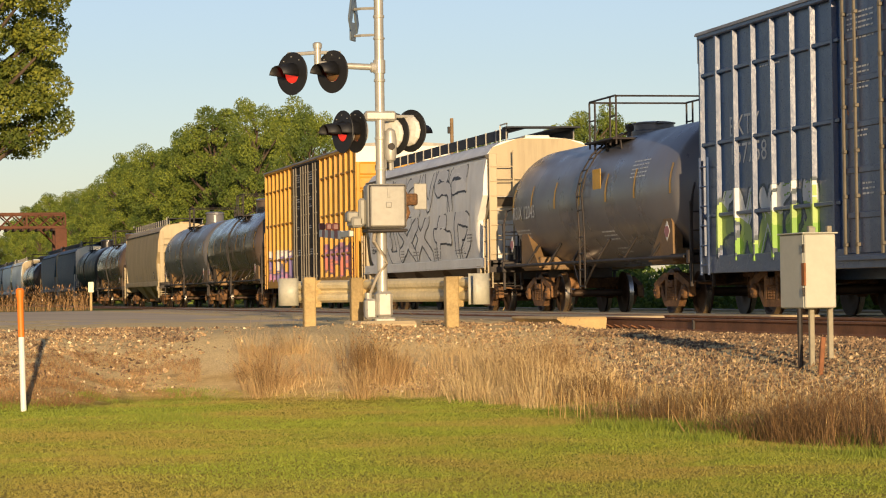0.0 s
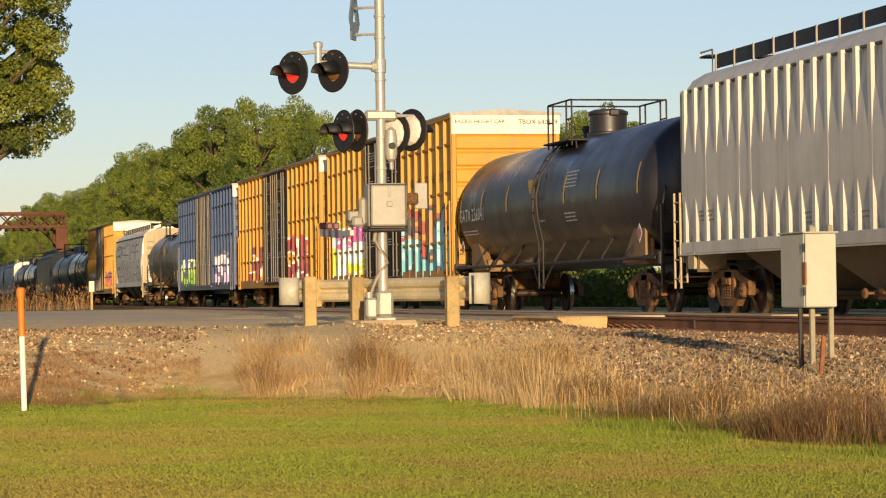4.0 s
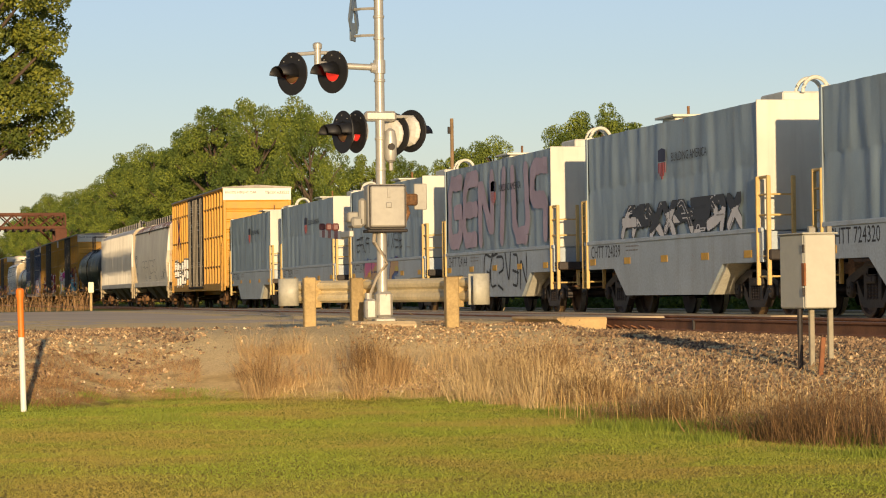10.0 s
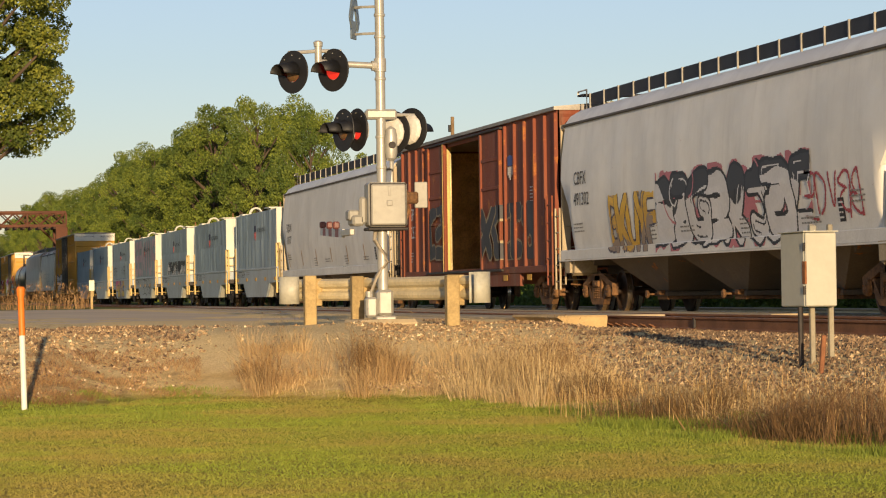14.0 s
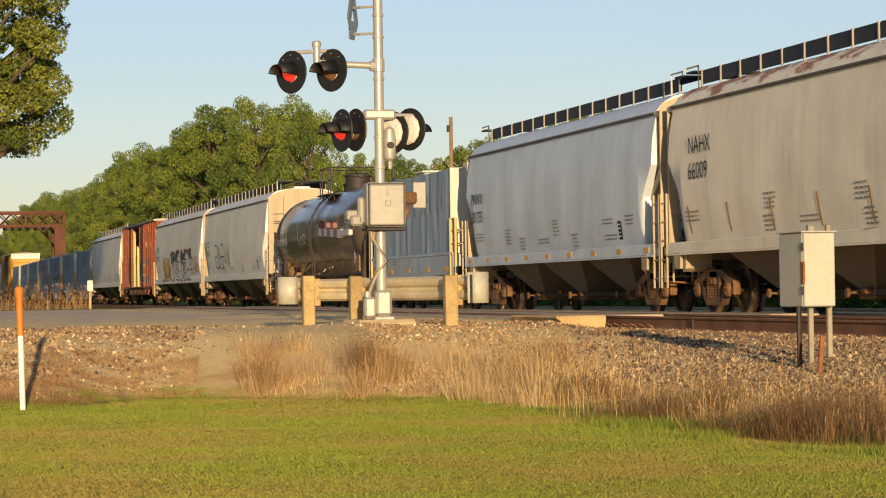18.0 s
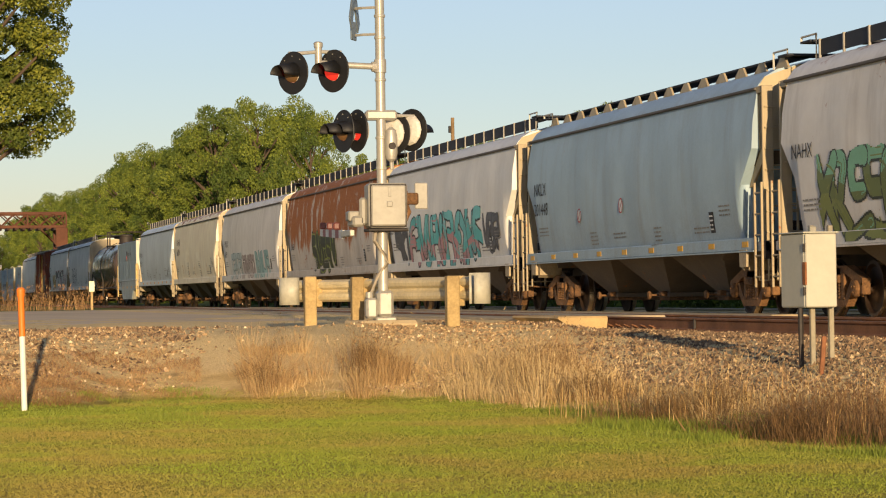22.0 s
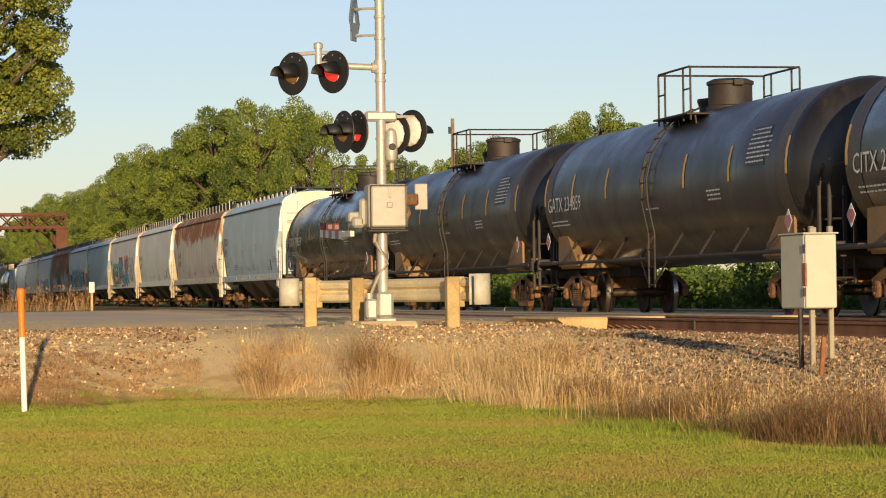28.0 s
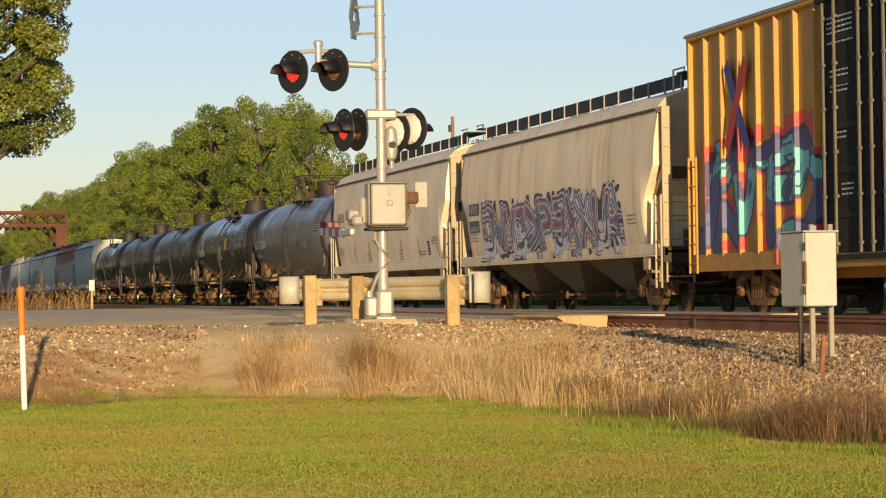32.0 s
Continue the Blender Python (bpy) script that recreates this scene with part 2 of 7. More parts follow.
def height(x, y):
    """The lie of the land: a lawn, the bank of the railway and the bank of the road that crosses it."""
    foot = -7.0 + max(-6.0, min(9.0, x - 19.4)) * 0.16
    a = sstep(foot + 0.2, -10.7, y) if y > -16 else 1 - 0.6 * sstep(-19.2, -23.0, y)
    left = sstep(-5.6, -3.4, y) * (1 - sstep(-3.0, -1.8, y))
    b = sstep(27.6 + 1.8 * left, 33.2 + 1.0 * left, x)
    b *= 1 - 0.9 * sstep(-8.9, -10.2, y) * (1 - sstep(42.6, 44.0, x))
    za, zb = -0.7 + 0.575 * a, -0.7 + 0.69 * b * (1 if y > -19 else 1 - sstep(-30, -45, y))
    z = max(za, zb) + 0.09 * math.exp(-((za - zb) / 0.2) ** 2) * min(1, 4 * a * (1 - a) + 4 * b * (1 - b))
    z += 0.05 * math.exp(-((x - 35.4) ** 2 + (y + 6.95) ** 2) / 5.0)
    if x < 60 and -10.5 < y < 8:
        z += 0.035 * noise.noise((x * 0.35, y * 0.35, 3.1)) + 0.03 * noise.noise((x * 1.3, y * 1.3, 7.7)) * (0.3 + a + b)
    return z


def lines(*spans):
    out = []
    for a, b, step in spans:
        k = max(1, round((b - a) / step))
        out += [a + (b - a) * i / k for i in range(k)]
    return out + [spans[-1][1]]


def ground_material():
    n = Nodes("ground_soil_grass", 0.95)
    n.coord = n.t.nodes.new("ShaderNodeNewGeometry").outputs["Position"]
    big, mid, fine = n.noise(0.35, 4, 0.6, n.moved(vary=False)), n.noise(2.2, 5, 0.65, n.moved(vary=False)), n.noise(38, 4, 0.7, n.moved(vary=False))
    lawn = n.mix(n.ramp(mid, 0.3, 0.7), srgb(130, 144, 44), srgb(154, 162, 58))
    lawn = n.mix(n.ramp(big, 0.42, 0.62), lawn, srgb(156, 138, 66))
    dry = n.mix(n.ramp(mid, 0.35, 0.65), srgb(204, 170, 112), srgb(232, 202, 140))
    stone = n.mix(n.ramp(fine, 0.35, 0.62), srgb(214, 184, 128), srgb(240, 214, 158))
    litter = n.ramp(n.noise(5.0, 6, 0.75, n.moved(vary=False)), 0.52, 0.60)
    bare = n.ramp(n.axis(1), -4.2, -3.4)
    dry = n.mix(n.math("MULTIPLY", litter, n.math("ADD", n.math("MULTIPLY", bare, 0.3), 0.1)), dry, srgb(112, 80, 48))
    stone = n.mix(n.math("MULTIPLY", litter, n.math("ADD", n.math("MULTIPLY", bare, 0.35), 0.05)), stone, srgb(110, 82, 54))
    z = n.axis(2)
    edge = n.math("ADD", z, n.math("MULTIPLY", n.math("SUBTRACT", mid, 0.5), 0.12))
    col = n.mix(n.ramp(edge, -0.69, -0.62), lawn, dry)
    col = n.mix(n.ramp(edge, -0.50, -0.36), col, stone)
    far = n.ramp(n.axis(1), -19.5, -22.0)
    col = n.mix(far, col, n.mix(n.ramp(mid, 0.3, 0.7), srgb(70, 96, 34), srgb(118, 124, 52)))
    col = n.mix(n.ramp(n.axis(0), 100, 112), col, srgb(96, 104, 50))
    n.bump(n.math("ADD", fine, mid), 0.6, 0.03)
    n.b.inputs["Specular IOR Level"].default_value = 0.1
    return n.done(col)


GROUND = ground_material()
xs = lines((-4000, -700, 1100), (-700, -20, 85), (-20, 8, 2), (8, 60, 0.3), (60, 130, 3.5), (130, 500, 40), (500, 4500, 800))
ys = lines((-4000, -400, 900), (-400, -40, 60), (-40, -20, 2.0), (-20, 4, 0.28), (4, 30, 3), (30, 400, 60), (400, 4000, 900))
V = [(x, y, height(x, y)) for x in xs for y in ys]
F = [(i * len(ys) + j, (i + 1) * len(ys) + j, (i + 1) * len(ys) + j + 1, i * len(ys) + j + 1) for i in range(len(xs) - 1) for j in range(len(ys) - 1)]
me = bpy.data.meshes.new("ground")
me.from_pydata(V, [], F)
me.shade_smooth()
tagged(part("ground", me, GROUND), "mown green lawn rising to dry grassy gravel railway bank", "ground", kind="structure")


def asphalt_material():
    n = Nodes("worn_asphalt", 0.88)
    a, f = n.noise(0.5, 5, 0.6, n.moved((1, 0.25, 1))), n.noise(60, 3, 0.7)
    col = n.mix(n.ramp(a, 0.35, 0.65), srgb(214, 190, 156), srgb(232, 208, 172))
    n.bump(f, 0.4, 0.01)
    n.b.inputs["Specular IOR Level"].default_value = 0.08
    return n.done(n.mix(n.math("MULTIPLY", f, 0.35), col, srgb(184, 164, 134)))


# the road: level with the rails, its near edge and far edge set wide apart by the skew of the crossing
road = thing("road", "worn grey asphalt road level with the rails", "road", kind="structure")
b = B()
near_edge, far_edge = [(50.5, 60), (49.6, 0), (51.5, -6), (46, -10.6)], [(107, 60), (106, 0), (105.8, -6), (104, -10.6)]
for k in range(3):
    (xa, ya), (xb, yb), (xc, yc), (xd, yd) = near_edge[k], near_edge[k + 1], far_edge[k + 1], far_edge[k]
    b.loft([[(xa - 2.5, ya, -0.06), (xb - 2.5, yb, -0.06), (xc, yc, -0.06), (xd, yd, -0.06)], [(xa, ya, 0.0), (xb, yb, 0.0), (xc, yc, 0.0), (xd, yd, 0.0)]])
part("roadway", b, asphalt_material(), road)
b = B()
for y0 in (-10.75, -14.9, -18.95):
    b.box(42.0, 104, y0 - (0.9 if y0 < -11 else 0.85), y0, -0.1, 0.035, 0.02)
b.box(42.0, 104, -13.05, -11.75, -0.1, 0.06, 0.02)
b.box(42.0, 104, -17.13, -15.83, -0.1, -0.005, 0.02)
part("crossing_panel", b, CONCRETE, road, "pale concrete crossing panels")
b = B()
b.loft([[(39.7, -10.86, -0.15), (39.7, -11.36, -0.15), (42.2, -11.36, -0.15), (42.2, -10.86, -0.15)],
        [(39.9, -10.62, 0.05), (39.9, -11.44, 0.05), (42.9, -11.44, 0.05), (42.9, -10.62, 0.05)],
        [(39.95, -10.65, 0.08), (39.95, -11.44, 0.08), (42.9, -11.44, 0.08), (42.9, -10.65, 0.08)]])
part("ramp", b, plain("tan_concrete", (206, 172, 116), 0.9, 0, 0.2, 7, 0.4), road, "sloped concrete end ramp")


def rail_shape(y, z, x0, x1):
    """A flat-bottomed rail: foot, web and head."""
    p = [(-.075, -.18), (.075, -.18), (.075, -.168), (.012, -.15), (.01, -.045), (.036, -.03), (.036, -.006), (.028, 0), (-.028, 0), (-.036, -.006), (-.036, -.03), (-.01, -.045), (-.012, -.15), (-.075, -.168)]
    b = B()
    b.loft([[(x0, y + u, z + w) for u, w in p], [(x1, y + u, z + w) for u, w in p]])
    b.k = [1 if i in (7,) else 0 for i in range(len(b.f))]
    return b


def track(name, yc, z, label):
    t = thing(name, label, "railway track", "railway tracks", "structure")
    for s in (1, -1):
        part("rail", rail_shape(yc + s * 0.755, z, -720, 1500), [RAIL_STEEL, RAIL_TOP], t)
    tie = B().box(-.115, .115, -1.3, 1.3, -.18, 0, 0.012).mesh("tie")
    plate = B().box(-.09, .09, -.19, .19, -.012, 0.004).mesh("tie_plate")
    rest = B()
    x = -100.0
    while x < 420:
        j = random.uniform(-0.03, 0.03)
        if 12 < x < 43:
            o = part("tie", tie, TIE_WOOD, t)
            o.matrix_basis = pose(x + j, yc + random.uniform(-.04, .04), z - 0.19, 0, 0, random.uniform(-1, 1))
            q = part("tie_plate", plate, RAIL_STEEL, t)
            q.matrix_basis = pose(x + j, yc + 0.755, z - 0.185)
        elif x < 12 or x > 105:
            rest.box(x - .115, x + .115, yc - 1.3, yc + 1.3, z - 0.37, z - 0.19)
        x += 0.55
    tagged(part("tie_row", rest, TIE_WOOD, t), kind="stuff")
    return t


near_track = track("near_track", NEAR_Y, NEAR_Z, "near track of rusty steel rails on timber ties")
far_track = track("far_track", TRACK_Y, 0.0, "far track of steel rails that carries the train")
# a joint and rail clips on the near rail
b = B().box(-.018, .018, .01, .052, -.168, -.012, .006)
ob = part("rail_joint", b, STEEL_DARK, near_track, "upright seam of the rail joint")
ob.matrix_basis = pose(36.0, NEAR_Y + 0.755, NEAR_Z)
clip = B().tube([(-.05, .05, 0), (-.06, .09, .02), (-.02, .13, .045), (.03, .13, .045), (.06, .09, .02), (.03, .05, .0), (0, .07, .03)], .011, 6).mesh("rail_clip", True)
for k in range(8):
    ob = part("rail_clip", clip, RAIL_STEEL, near_track)
    ob.matrix_basis = pose(41.0 - .45 * k, NEAR_Y + 0.755 + .02, NEAR_Z - 0.165)

# ---- rolling stock ----
# A car's own space: x along it (front at +x), y = +1.5 the side towards the lawn, z = 0 the rail top.
def truck_mesh():
    """A cast three-piece truck: arched side frames with open windows, coil springs, bolster, bearing caps."""
    b = B()
    for s in (1, -1):
        y0, y1 = sorted((s * .96, s * 1.10))
        b.prism([(-1.14, .50), (-1.14, .62), (-.90, .70), (-.46, .83), (.46, .83), (.90, .70), (1.14, .62), (1.14, .50), (.84, .56), (.44, .69), (-.44, .69), (-.84, .56)], y0, y1)
        b.prism([(-.74, .56), (-.66, .60), (-.38, .31), (.38, .31), (.66, .60), (.74, .56), (.70, .42), (.42, .17), (-.42, .17), (-.70, .42)], y0, y1)
        for xx in (-.30, .30):
            b.box(xx - .07, xx + .07, y0 - .01, y1 + .01, .28, .72, .012)
        for xx in (-.89, .89):
            k = 1 if xx > 0 else -1
            b.box(min(xx + k * .15, xx + k * .26), max(xx + k * .15, xx + k * .26), y0, y1, .36, .56, .015)
            b.box(min(xx - k * .15, xx - k * .25), max(xx - k * .15, xx - k * .25), y0, y1, .38, .56, .015)
            b.box(xx - .15, xx + .15, y0 + .02, y1 - .02, .53, .58, .01)
            b.lathe([(.135, 0), (.135, .06), (.105, .085), (.05, .09)], "y", (xx, s * 1.07 if s > 0 else s * 1.16, .457), 14)
            for q in range(3):
                a = 2.094 * q + .5
                b.lathe([(.018, 0), (.018, .02)], "y", (xx + .06 * math.cos(a), s * 1.155 if s > 0 else s * 1.175, .457 + .06 * math.sin(a)), 6)
        for xx in (-.14, 0, .14):
            b.lathe([(r, .29 + .025 * k) for k in range(11) for r in ((.062,) if k % 2 else (.048,))], "z", (xx, s * 1.06, 0), 9)
        b.box(-.21, .21, s * 1.03 - .12, s * 1.03 + .12, .545, .68, .02)
        b.box(-.08, .08, s * 1.14 - .02, s * 1.14 + .02, .58, .66, .01)
    b.box(-.22, .22, -1.10, 1.10, .56, .82, .03)
    b.lathe([(.36, .82), (.36, .92)], "z", (0, 0, 0), 16)
    for xx in (-.42, .42):
        b.box(xx - .05, xx + .05, -.95, .95, .36, .50, .01)
        for s in (1, -1):
            b.box(xx - .04 + (.03 if xx > 0 else -.03), xx + .05 + (.03 if xx > 0 else -.03), s * .75 - .1, s * .75 + .1, .32, .62, .02)
    return b


def wheelset_mesh():
    b = B()
    b.lathe([(.07, -1.05), (.075, -.8), (.085, 0), (.075, .8), (.07, 1.05)], "y", (0, 0, 0), 12)
    for s in (1, -1):
        prof = [(.11, -.09), (.15, -.06), (.34, -.035), (.40, -.07), (.485, -.07), (.485, -.045), (.458, -.035), (.455, .065), (.40, .068), (.355, .02), (.20, .03), (.15, .07), (.10, .075)]
        b.lathe([(r, s * (.75 + h)) for r, h in prof], "y", (0, 0, 0), 28)
    b.k = [1 if (0.44 < (b.v[f[0]][0] ** 2 + b.v[f[0]][2] ** 2) ** .5 < 0.47 and 0.44 < (b.v[f[2]][0] ** 2 + b.v[f[2]][2] ** 2) ** .5 < 0.47) else 0 for f in b.f]
    return b


WHEELSETS = []


def trucks(car, spread, material=None):
    """Two trucks, each with two wheelsets, and a coupler at each end."""
    for s in (1, -1):
        t = part("truck", shared("truck", truck_mesh), material or STEEL_BROWN, car)
        t.location = (s * spread, 0, 0)
        for q in (1, -1):
            w = part("wheelset", shared("wheelset", wheelset_mesh, True), [WHEEL_STEEL, TREAD_STEEL], t)
            w.location = (q * 0.89, 0, 0.457)
            WHEELSETS.append((w, q))


def coupler_mesh():
    b = B()
    b.box(-.75, .1, -.11, .11, .72, .92, .02)
    b.prism([(.05, .66), (.22, .66), (.34, .72), (.34, .92), (.22, .98), (.05, .98)], -.2, .17)
    b.box(.28, .42, .02, .19, .68, .96, .03)
    b.tube([(.02, -.28, .98), (.02, -.28, .62), (.02, -.75, .58), (.02, -1.25, .62)], .02, 6)
    b.tube([(.1, .3, .80), (.22, .36, .58), (.38, .3, .34), (.5, .16, .40)], .03, 6)
    return b


def rep(name, key, build, material, parent, places, label=""):
    """Alike pieces as parts of their own that share one mesh."""
    me = shared(key, build)
    for p in places:
        ob = part(name, me, material, parent, label)
        ob.location = p


def couplers(car, end):
    for s in (1, -1):
        c = part("coupler", shared("coupler", coupler_mesh), STEEL_BROWN, car)
        c.matrix_basis = pose(s * end, 0, 0, 0, 0, 0 if s > 0 else 180)


def ladder(x, y, z0, z1, width=0.42, along="x", rungs=0.35, r=0.016):
    """Two rails and rungs in one part; along: the way its width runs."""
    b = B()
    dx, dy = (width / 2, 0) if along == "x" else (0, width / 2)
    for s in (1, -1):
        b.box(x + s * dx - .02, x + s * dx + .02, y + s * dy - .02, y + s * dy + .02, z0, z1, .005)
    k = max(2, int((z1 - z0) / rungs))
    for i in range(k):
        z = z0 + (z1 - z0) * (i + 0.5) / k
        b.tube([(x - dx, y - dy, z), (x + dx, y + dy, z)], r, 6)
    return b


def brake_wheel(car, x, y, z, material):
    b = B()
    ring = [(x, y + .27 * math.cos(a), z + .27 * math.sin(a)) for a in [2 * math.pi * k / 18 for k in range(19)]]
    b.tube(ring, .016, 6, False)
    for k in range(5):
        a = 2 * math.pi * k / 5
        b.tube([(x, y, z), (x, y + .27 * math.cos(a), z + .27 * math.sin(a))], .012, 5)
    b.lathe([(.06, 0), (.06, .12)], "x", (x, y, z), 10)
    part("brake_wheel", b, material, car)


def reflectors(car, places, y, z, material=None, size=(.32, .10)):
    me = shared(("reflector", size), lambda: B().box(-size[0] / 2, size[0] / 2, 0, .006, -size[1] / 2, size[1] / 2))
    for x in places:
        ob = part("reflector", me, material or YELLOW_STRIPE, car)
        ob.location = (x, y, z)


def small_print(car, spots, y, material, seed=1):
    """Blocks of stencilled small print that cannot be read: short bars. spots: x, z, width, lines."""
    rnd = random.Random(seed)
    for x, z, w, k in spots:
        b = B()
        for i in range(k):
            u = x
            while u > x - w + 0.06:
                d = min(rnd.uniform(.06, .2), u - (x - w))
                za, zb = z - i * .08 - .028, z - i * .08
                ya, yb = (y(za), y(zb)) if callable(y) else (y, y)
                b.add([(u, ya + .003, za), (u - d, ya + .003, za), (u - d, yb + .003, zb), (u, yb + .003, zb)], [(0, 1, 2, 3)])
                u -= d + .035
        part("stencilled_print", b, material, car)


# -- spray paint on a car's side --
# Letter skeletons on a grid three wide and five high: pairs of digits, x then z; a space lifts the can.
SKELETON = {"A": "001424 0222", "B": "0004142312 1222211000 02", "C": "24041403010020", "D": "0004142321100", "E": "24040020 0222", "F": "000424 0222", "G": "2404002022 1222",
            "I": "1014", "K": "0004 240220", "L": "040020", "N": "00042024", "R": "00042412 0220", "S": "2404022220", "T": "0424 1014", "U": "04002024", "X": "0024 0420", "2": "04242202 0020", "V": "041024"}


def strokes(letter, cx, lw, h, rnd, wild=0.0, backed=False):
    """A letter's lines, scaled to its place; wild bends it out of shape."""
    foot, tall = (.2, .56) if backed else (.13, .74)
    out, flip, lean = [], wild > 0 and rnd.random() < .4, rnd.uniform(-.2, .2)
    for run_ in SKELETON[letter].split():
        pts = []
        for k in range(0, len(run_) - 1, 2):
            gx, gz = int(run_[k]) / 2, int(run_[k + 1]) / 4
            gx = 1 - gx if flip else gx
            gx, gz = gx + rnd.uniform(-wild, wild) * .5, gz + rnd.uniform(-wild, wild) * .22
            pts.append((cx + (gx - .5 + lean * (gz - .5)) * lw * .74, h * (foot + tall * gz)))
        for _ in range(2 if wild > 0 else 1):
            if len(pts) > 2:
                soft = [pts[0]]
                for (xa, za), (xb, zb) in zip(pts[:-1], pts[1:]):
                    soft += [(xa * .8 + xb * .2, za * .8 + zb * .2), (xa * .2 + xb * .8, za * .2 + zb * .8)]
                pts = soft + [pts[-1]]
        out += list(zip(pts[:-1], pts[1:]))
    return out


def graffiti(car, x0, z0, w, h, seed, colours, skin, letters=5, style="fill", label="", text=""):
    """Spray-painted letter forms in flat colours, laid on the side's skin: y = skin(x, z). Reads from x0 towards -x.
    colours: the outline, the fills from the foot up, and for cloud and wild the field behind."""
    rnd = random.Random(seed)
    cell = max(0.022, w / 520)
    nx, nz = int(w / cell), int(h / cell)
    U, Z = np.meshgrid(np.arange(nx) * cell, np.arange(nz) * cell, indexing="ij")
    idx = np.zeros((nx, nz), int)

    def dist(p, q):
        d = np.array(q) - np.array(p)
        L = max(1e-6, (d ** 2).sum())
        t = np.clip(((U - p[0]) * d[0] + (Z - p[1]) * d[1]) / L, 0, 1)
        return np.hypot(U - p[0] - t * d[0], Z - p[1] - t * d[1])

    letters = len(text) or letters
    lw = w / letters
    wob = np.array([[noise.noise((u * 2.2, z * 2.2, seed * 3.7)) for z in Z[0]] for u in U[:, 0]])
    wob2 = np.array([[noise.noise((u * 0.9, z * 1.4, seed * 1.7 + 9)) for z in Z[0]] for u in U[:, 0]])
    fields = []
    for k in range(letters):
        form = text[k] if text else rnd.choice("ABCDEFGKNRSTUX2V")
        segs = strokes(form, (k + .5) * lw, lw * (1.0 if text else rnd.uniform(.95, 1.25)), h, rnd, 0.0 if text else .45, style in ("cloud", "wild"))
        fields.append(np.minimum.reduce([dist(p, q) for p, q in segs]))
    field = np.minimum.reduce(fields)
    fat = min(lw * .17, h * .125)
    if style == "tag":
        idx[field < h * 0.02 + 0.008] = 1
    elif style == "flat":
        idx[field + wob * fat * .2 < fat * .8] = 1
        idx[(field + wob * fat * .2 < fat * .8) & (wob2 > .1)] = len(colours)
    else:
        back = style in ("cloud", "wild")
        fills = len(colours) - 1 - (1 if back else 0)
        if back:
            spikes = wob * fat * 2.2 + fat * .9 * np.sin(U * 9 / max(.5, lw) + wob2 * 9) * (Z > h * .5)
            idx[field + spikes < fat * 1.8] = len(colours)
        order = list(range(letters))
        rnd.shuffle(order)
        for k in order:
            f = fields[k] + wob * fat * .35
            band = np.clip(((Z / h * .9 + wob2 * .5 + .08 + .12 * ((k % 3) - 1)) * fills).astype(int), 0, fills - 1) + 2
            idx[f < fat * 1.42] = 1
            inner = f < fat * 1.08
            idx[inner] = band[inner]
            if style == "wild":
                idx[(f < fat * 1.42) & (f > fat * 1.2)] = 2
                idx[inner & (f < fat * .78) & (f > fat * .58)] = 2
                core = f < fat * .26
                idx[core] = (2 + (band - 1) % fills)[core]
            else:
                idx[inner & (np.abs(fields[k] - fat * .5) < fat * .10) & (wob > .05)] = 1 if fills < 2 else 2 + (k % fills)
        for k in range(letters):
            px, pz = rnd.uniform(0, w), rnd.uniform(0, h)
            a, bend = rnd.uniform(0, 6.28), rnd.uniform(-1.6, 1.6)
            c = rnd.randint(min(2, len(colours)), len(colours))
            for _ in range(5):
                q = (px + h * .10 * math.cos(a), pz + h * .10 * math.sin(a))
                idx[(dist((px, pz), q) < max(cell * .7, h * .014)) & (field < fat * 1.6)] = c
                (px, pz), a = q, a + bend * .5
    ragged = .05 * h * (.6 + wob)
    idx[(Z > h - ragged) | (U < ragged) | (U > w - ragged) | (Z < ragged * .4)] = 0
    # where the skin bends along the car
    fine = [x0 - k * .005 for k in range(int(w / .005) + 1)]
    ys_ = [skin(x, z0 + h * .4) for x in fine]
    cuts = [fine[k] for k in range(1, len(fine) - 1) if abs(ys_[k - 1] - 2 * ys_[k] + ys_[k + 1]) > .002]
    b = B()
    for j in range(nz):
        za, zb = z0 + j * cell, z0 + (j + 1) * cell
        i = 0
        while i < nx:
            c = idx[i, j]
            i2 = i + 1
            while i2 < nx and idx[i2, j] == c and i2 - i < 40:
                i2 += 1
            if c:
                b.mat = int(c - 1)
                xa, xb = x0 - i * cell, x0 - i2 * cell
                stops = [xa] + [x for x in cuts if xb < x < xa] + [xb]
                for p, q in zip(stops[:-1], stops[1:]):
                    b.add([(p, skin(p, za + .001) + .005, za), (q, skin(q, za + .001) + .005, za), (q, skin(q, zb - .001) + .005, zb), (p, skin(p, zb - .001) + .005, zb)], [(0, 1, 2, 3)])
            i = i2
    mats = [plain("spray_paint", c, 0.55, 0, 0.12, 5, 0.0) for c in colours]
    return part("graffiti", b, mats, car, label or "spray-painted graffiti letters")


# -- 60-foot high-cube boxcar --
def box_skin(x, z, L):
    """The y of the boxcar's side with its posts and their slanted flanks."""
    k = (x + L / 2) / (L / 20)
    d = abs(k - round(k)) * (L / 20)
    if abs(x) < 2.6 or d > .065:
        return 1.40
    return 1.478 if d < .04 else 1.478 - .078 * (d - .04) / .025


def boxcar_walls(L):
    b = B()
    b.box(-L / 2, L / 2, -1.40, 1.40, 0.98, 5.15)
    b.box(-L / 2, L / 2, 1.39, 1.46, 0.78, 1.10, .01)
    b.box(-L / 2, L / 2, -1.46, -1.39, 0.78, 1.10, .01)
    b.box(-L / 2 + .9, L / 2 - .9, -.3, .3, 0.62, 1.0)
    return b


def post_mesh():
    return B().loft([[(-.065, 1.40, z), (-.04, 1.478, z), (.04, 1.478, z), (.065, 1.40, z)] for z in (1.06, 5.08)])


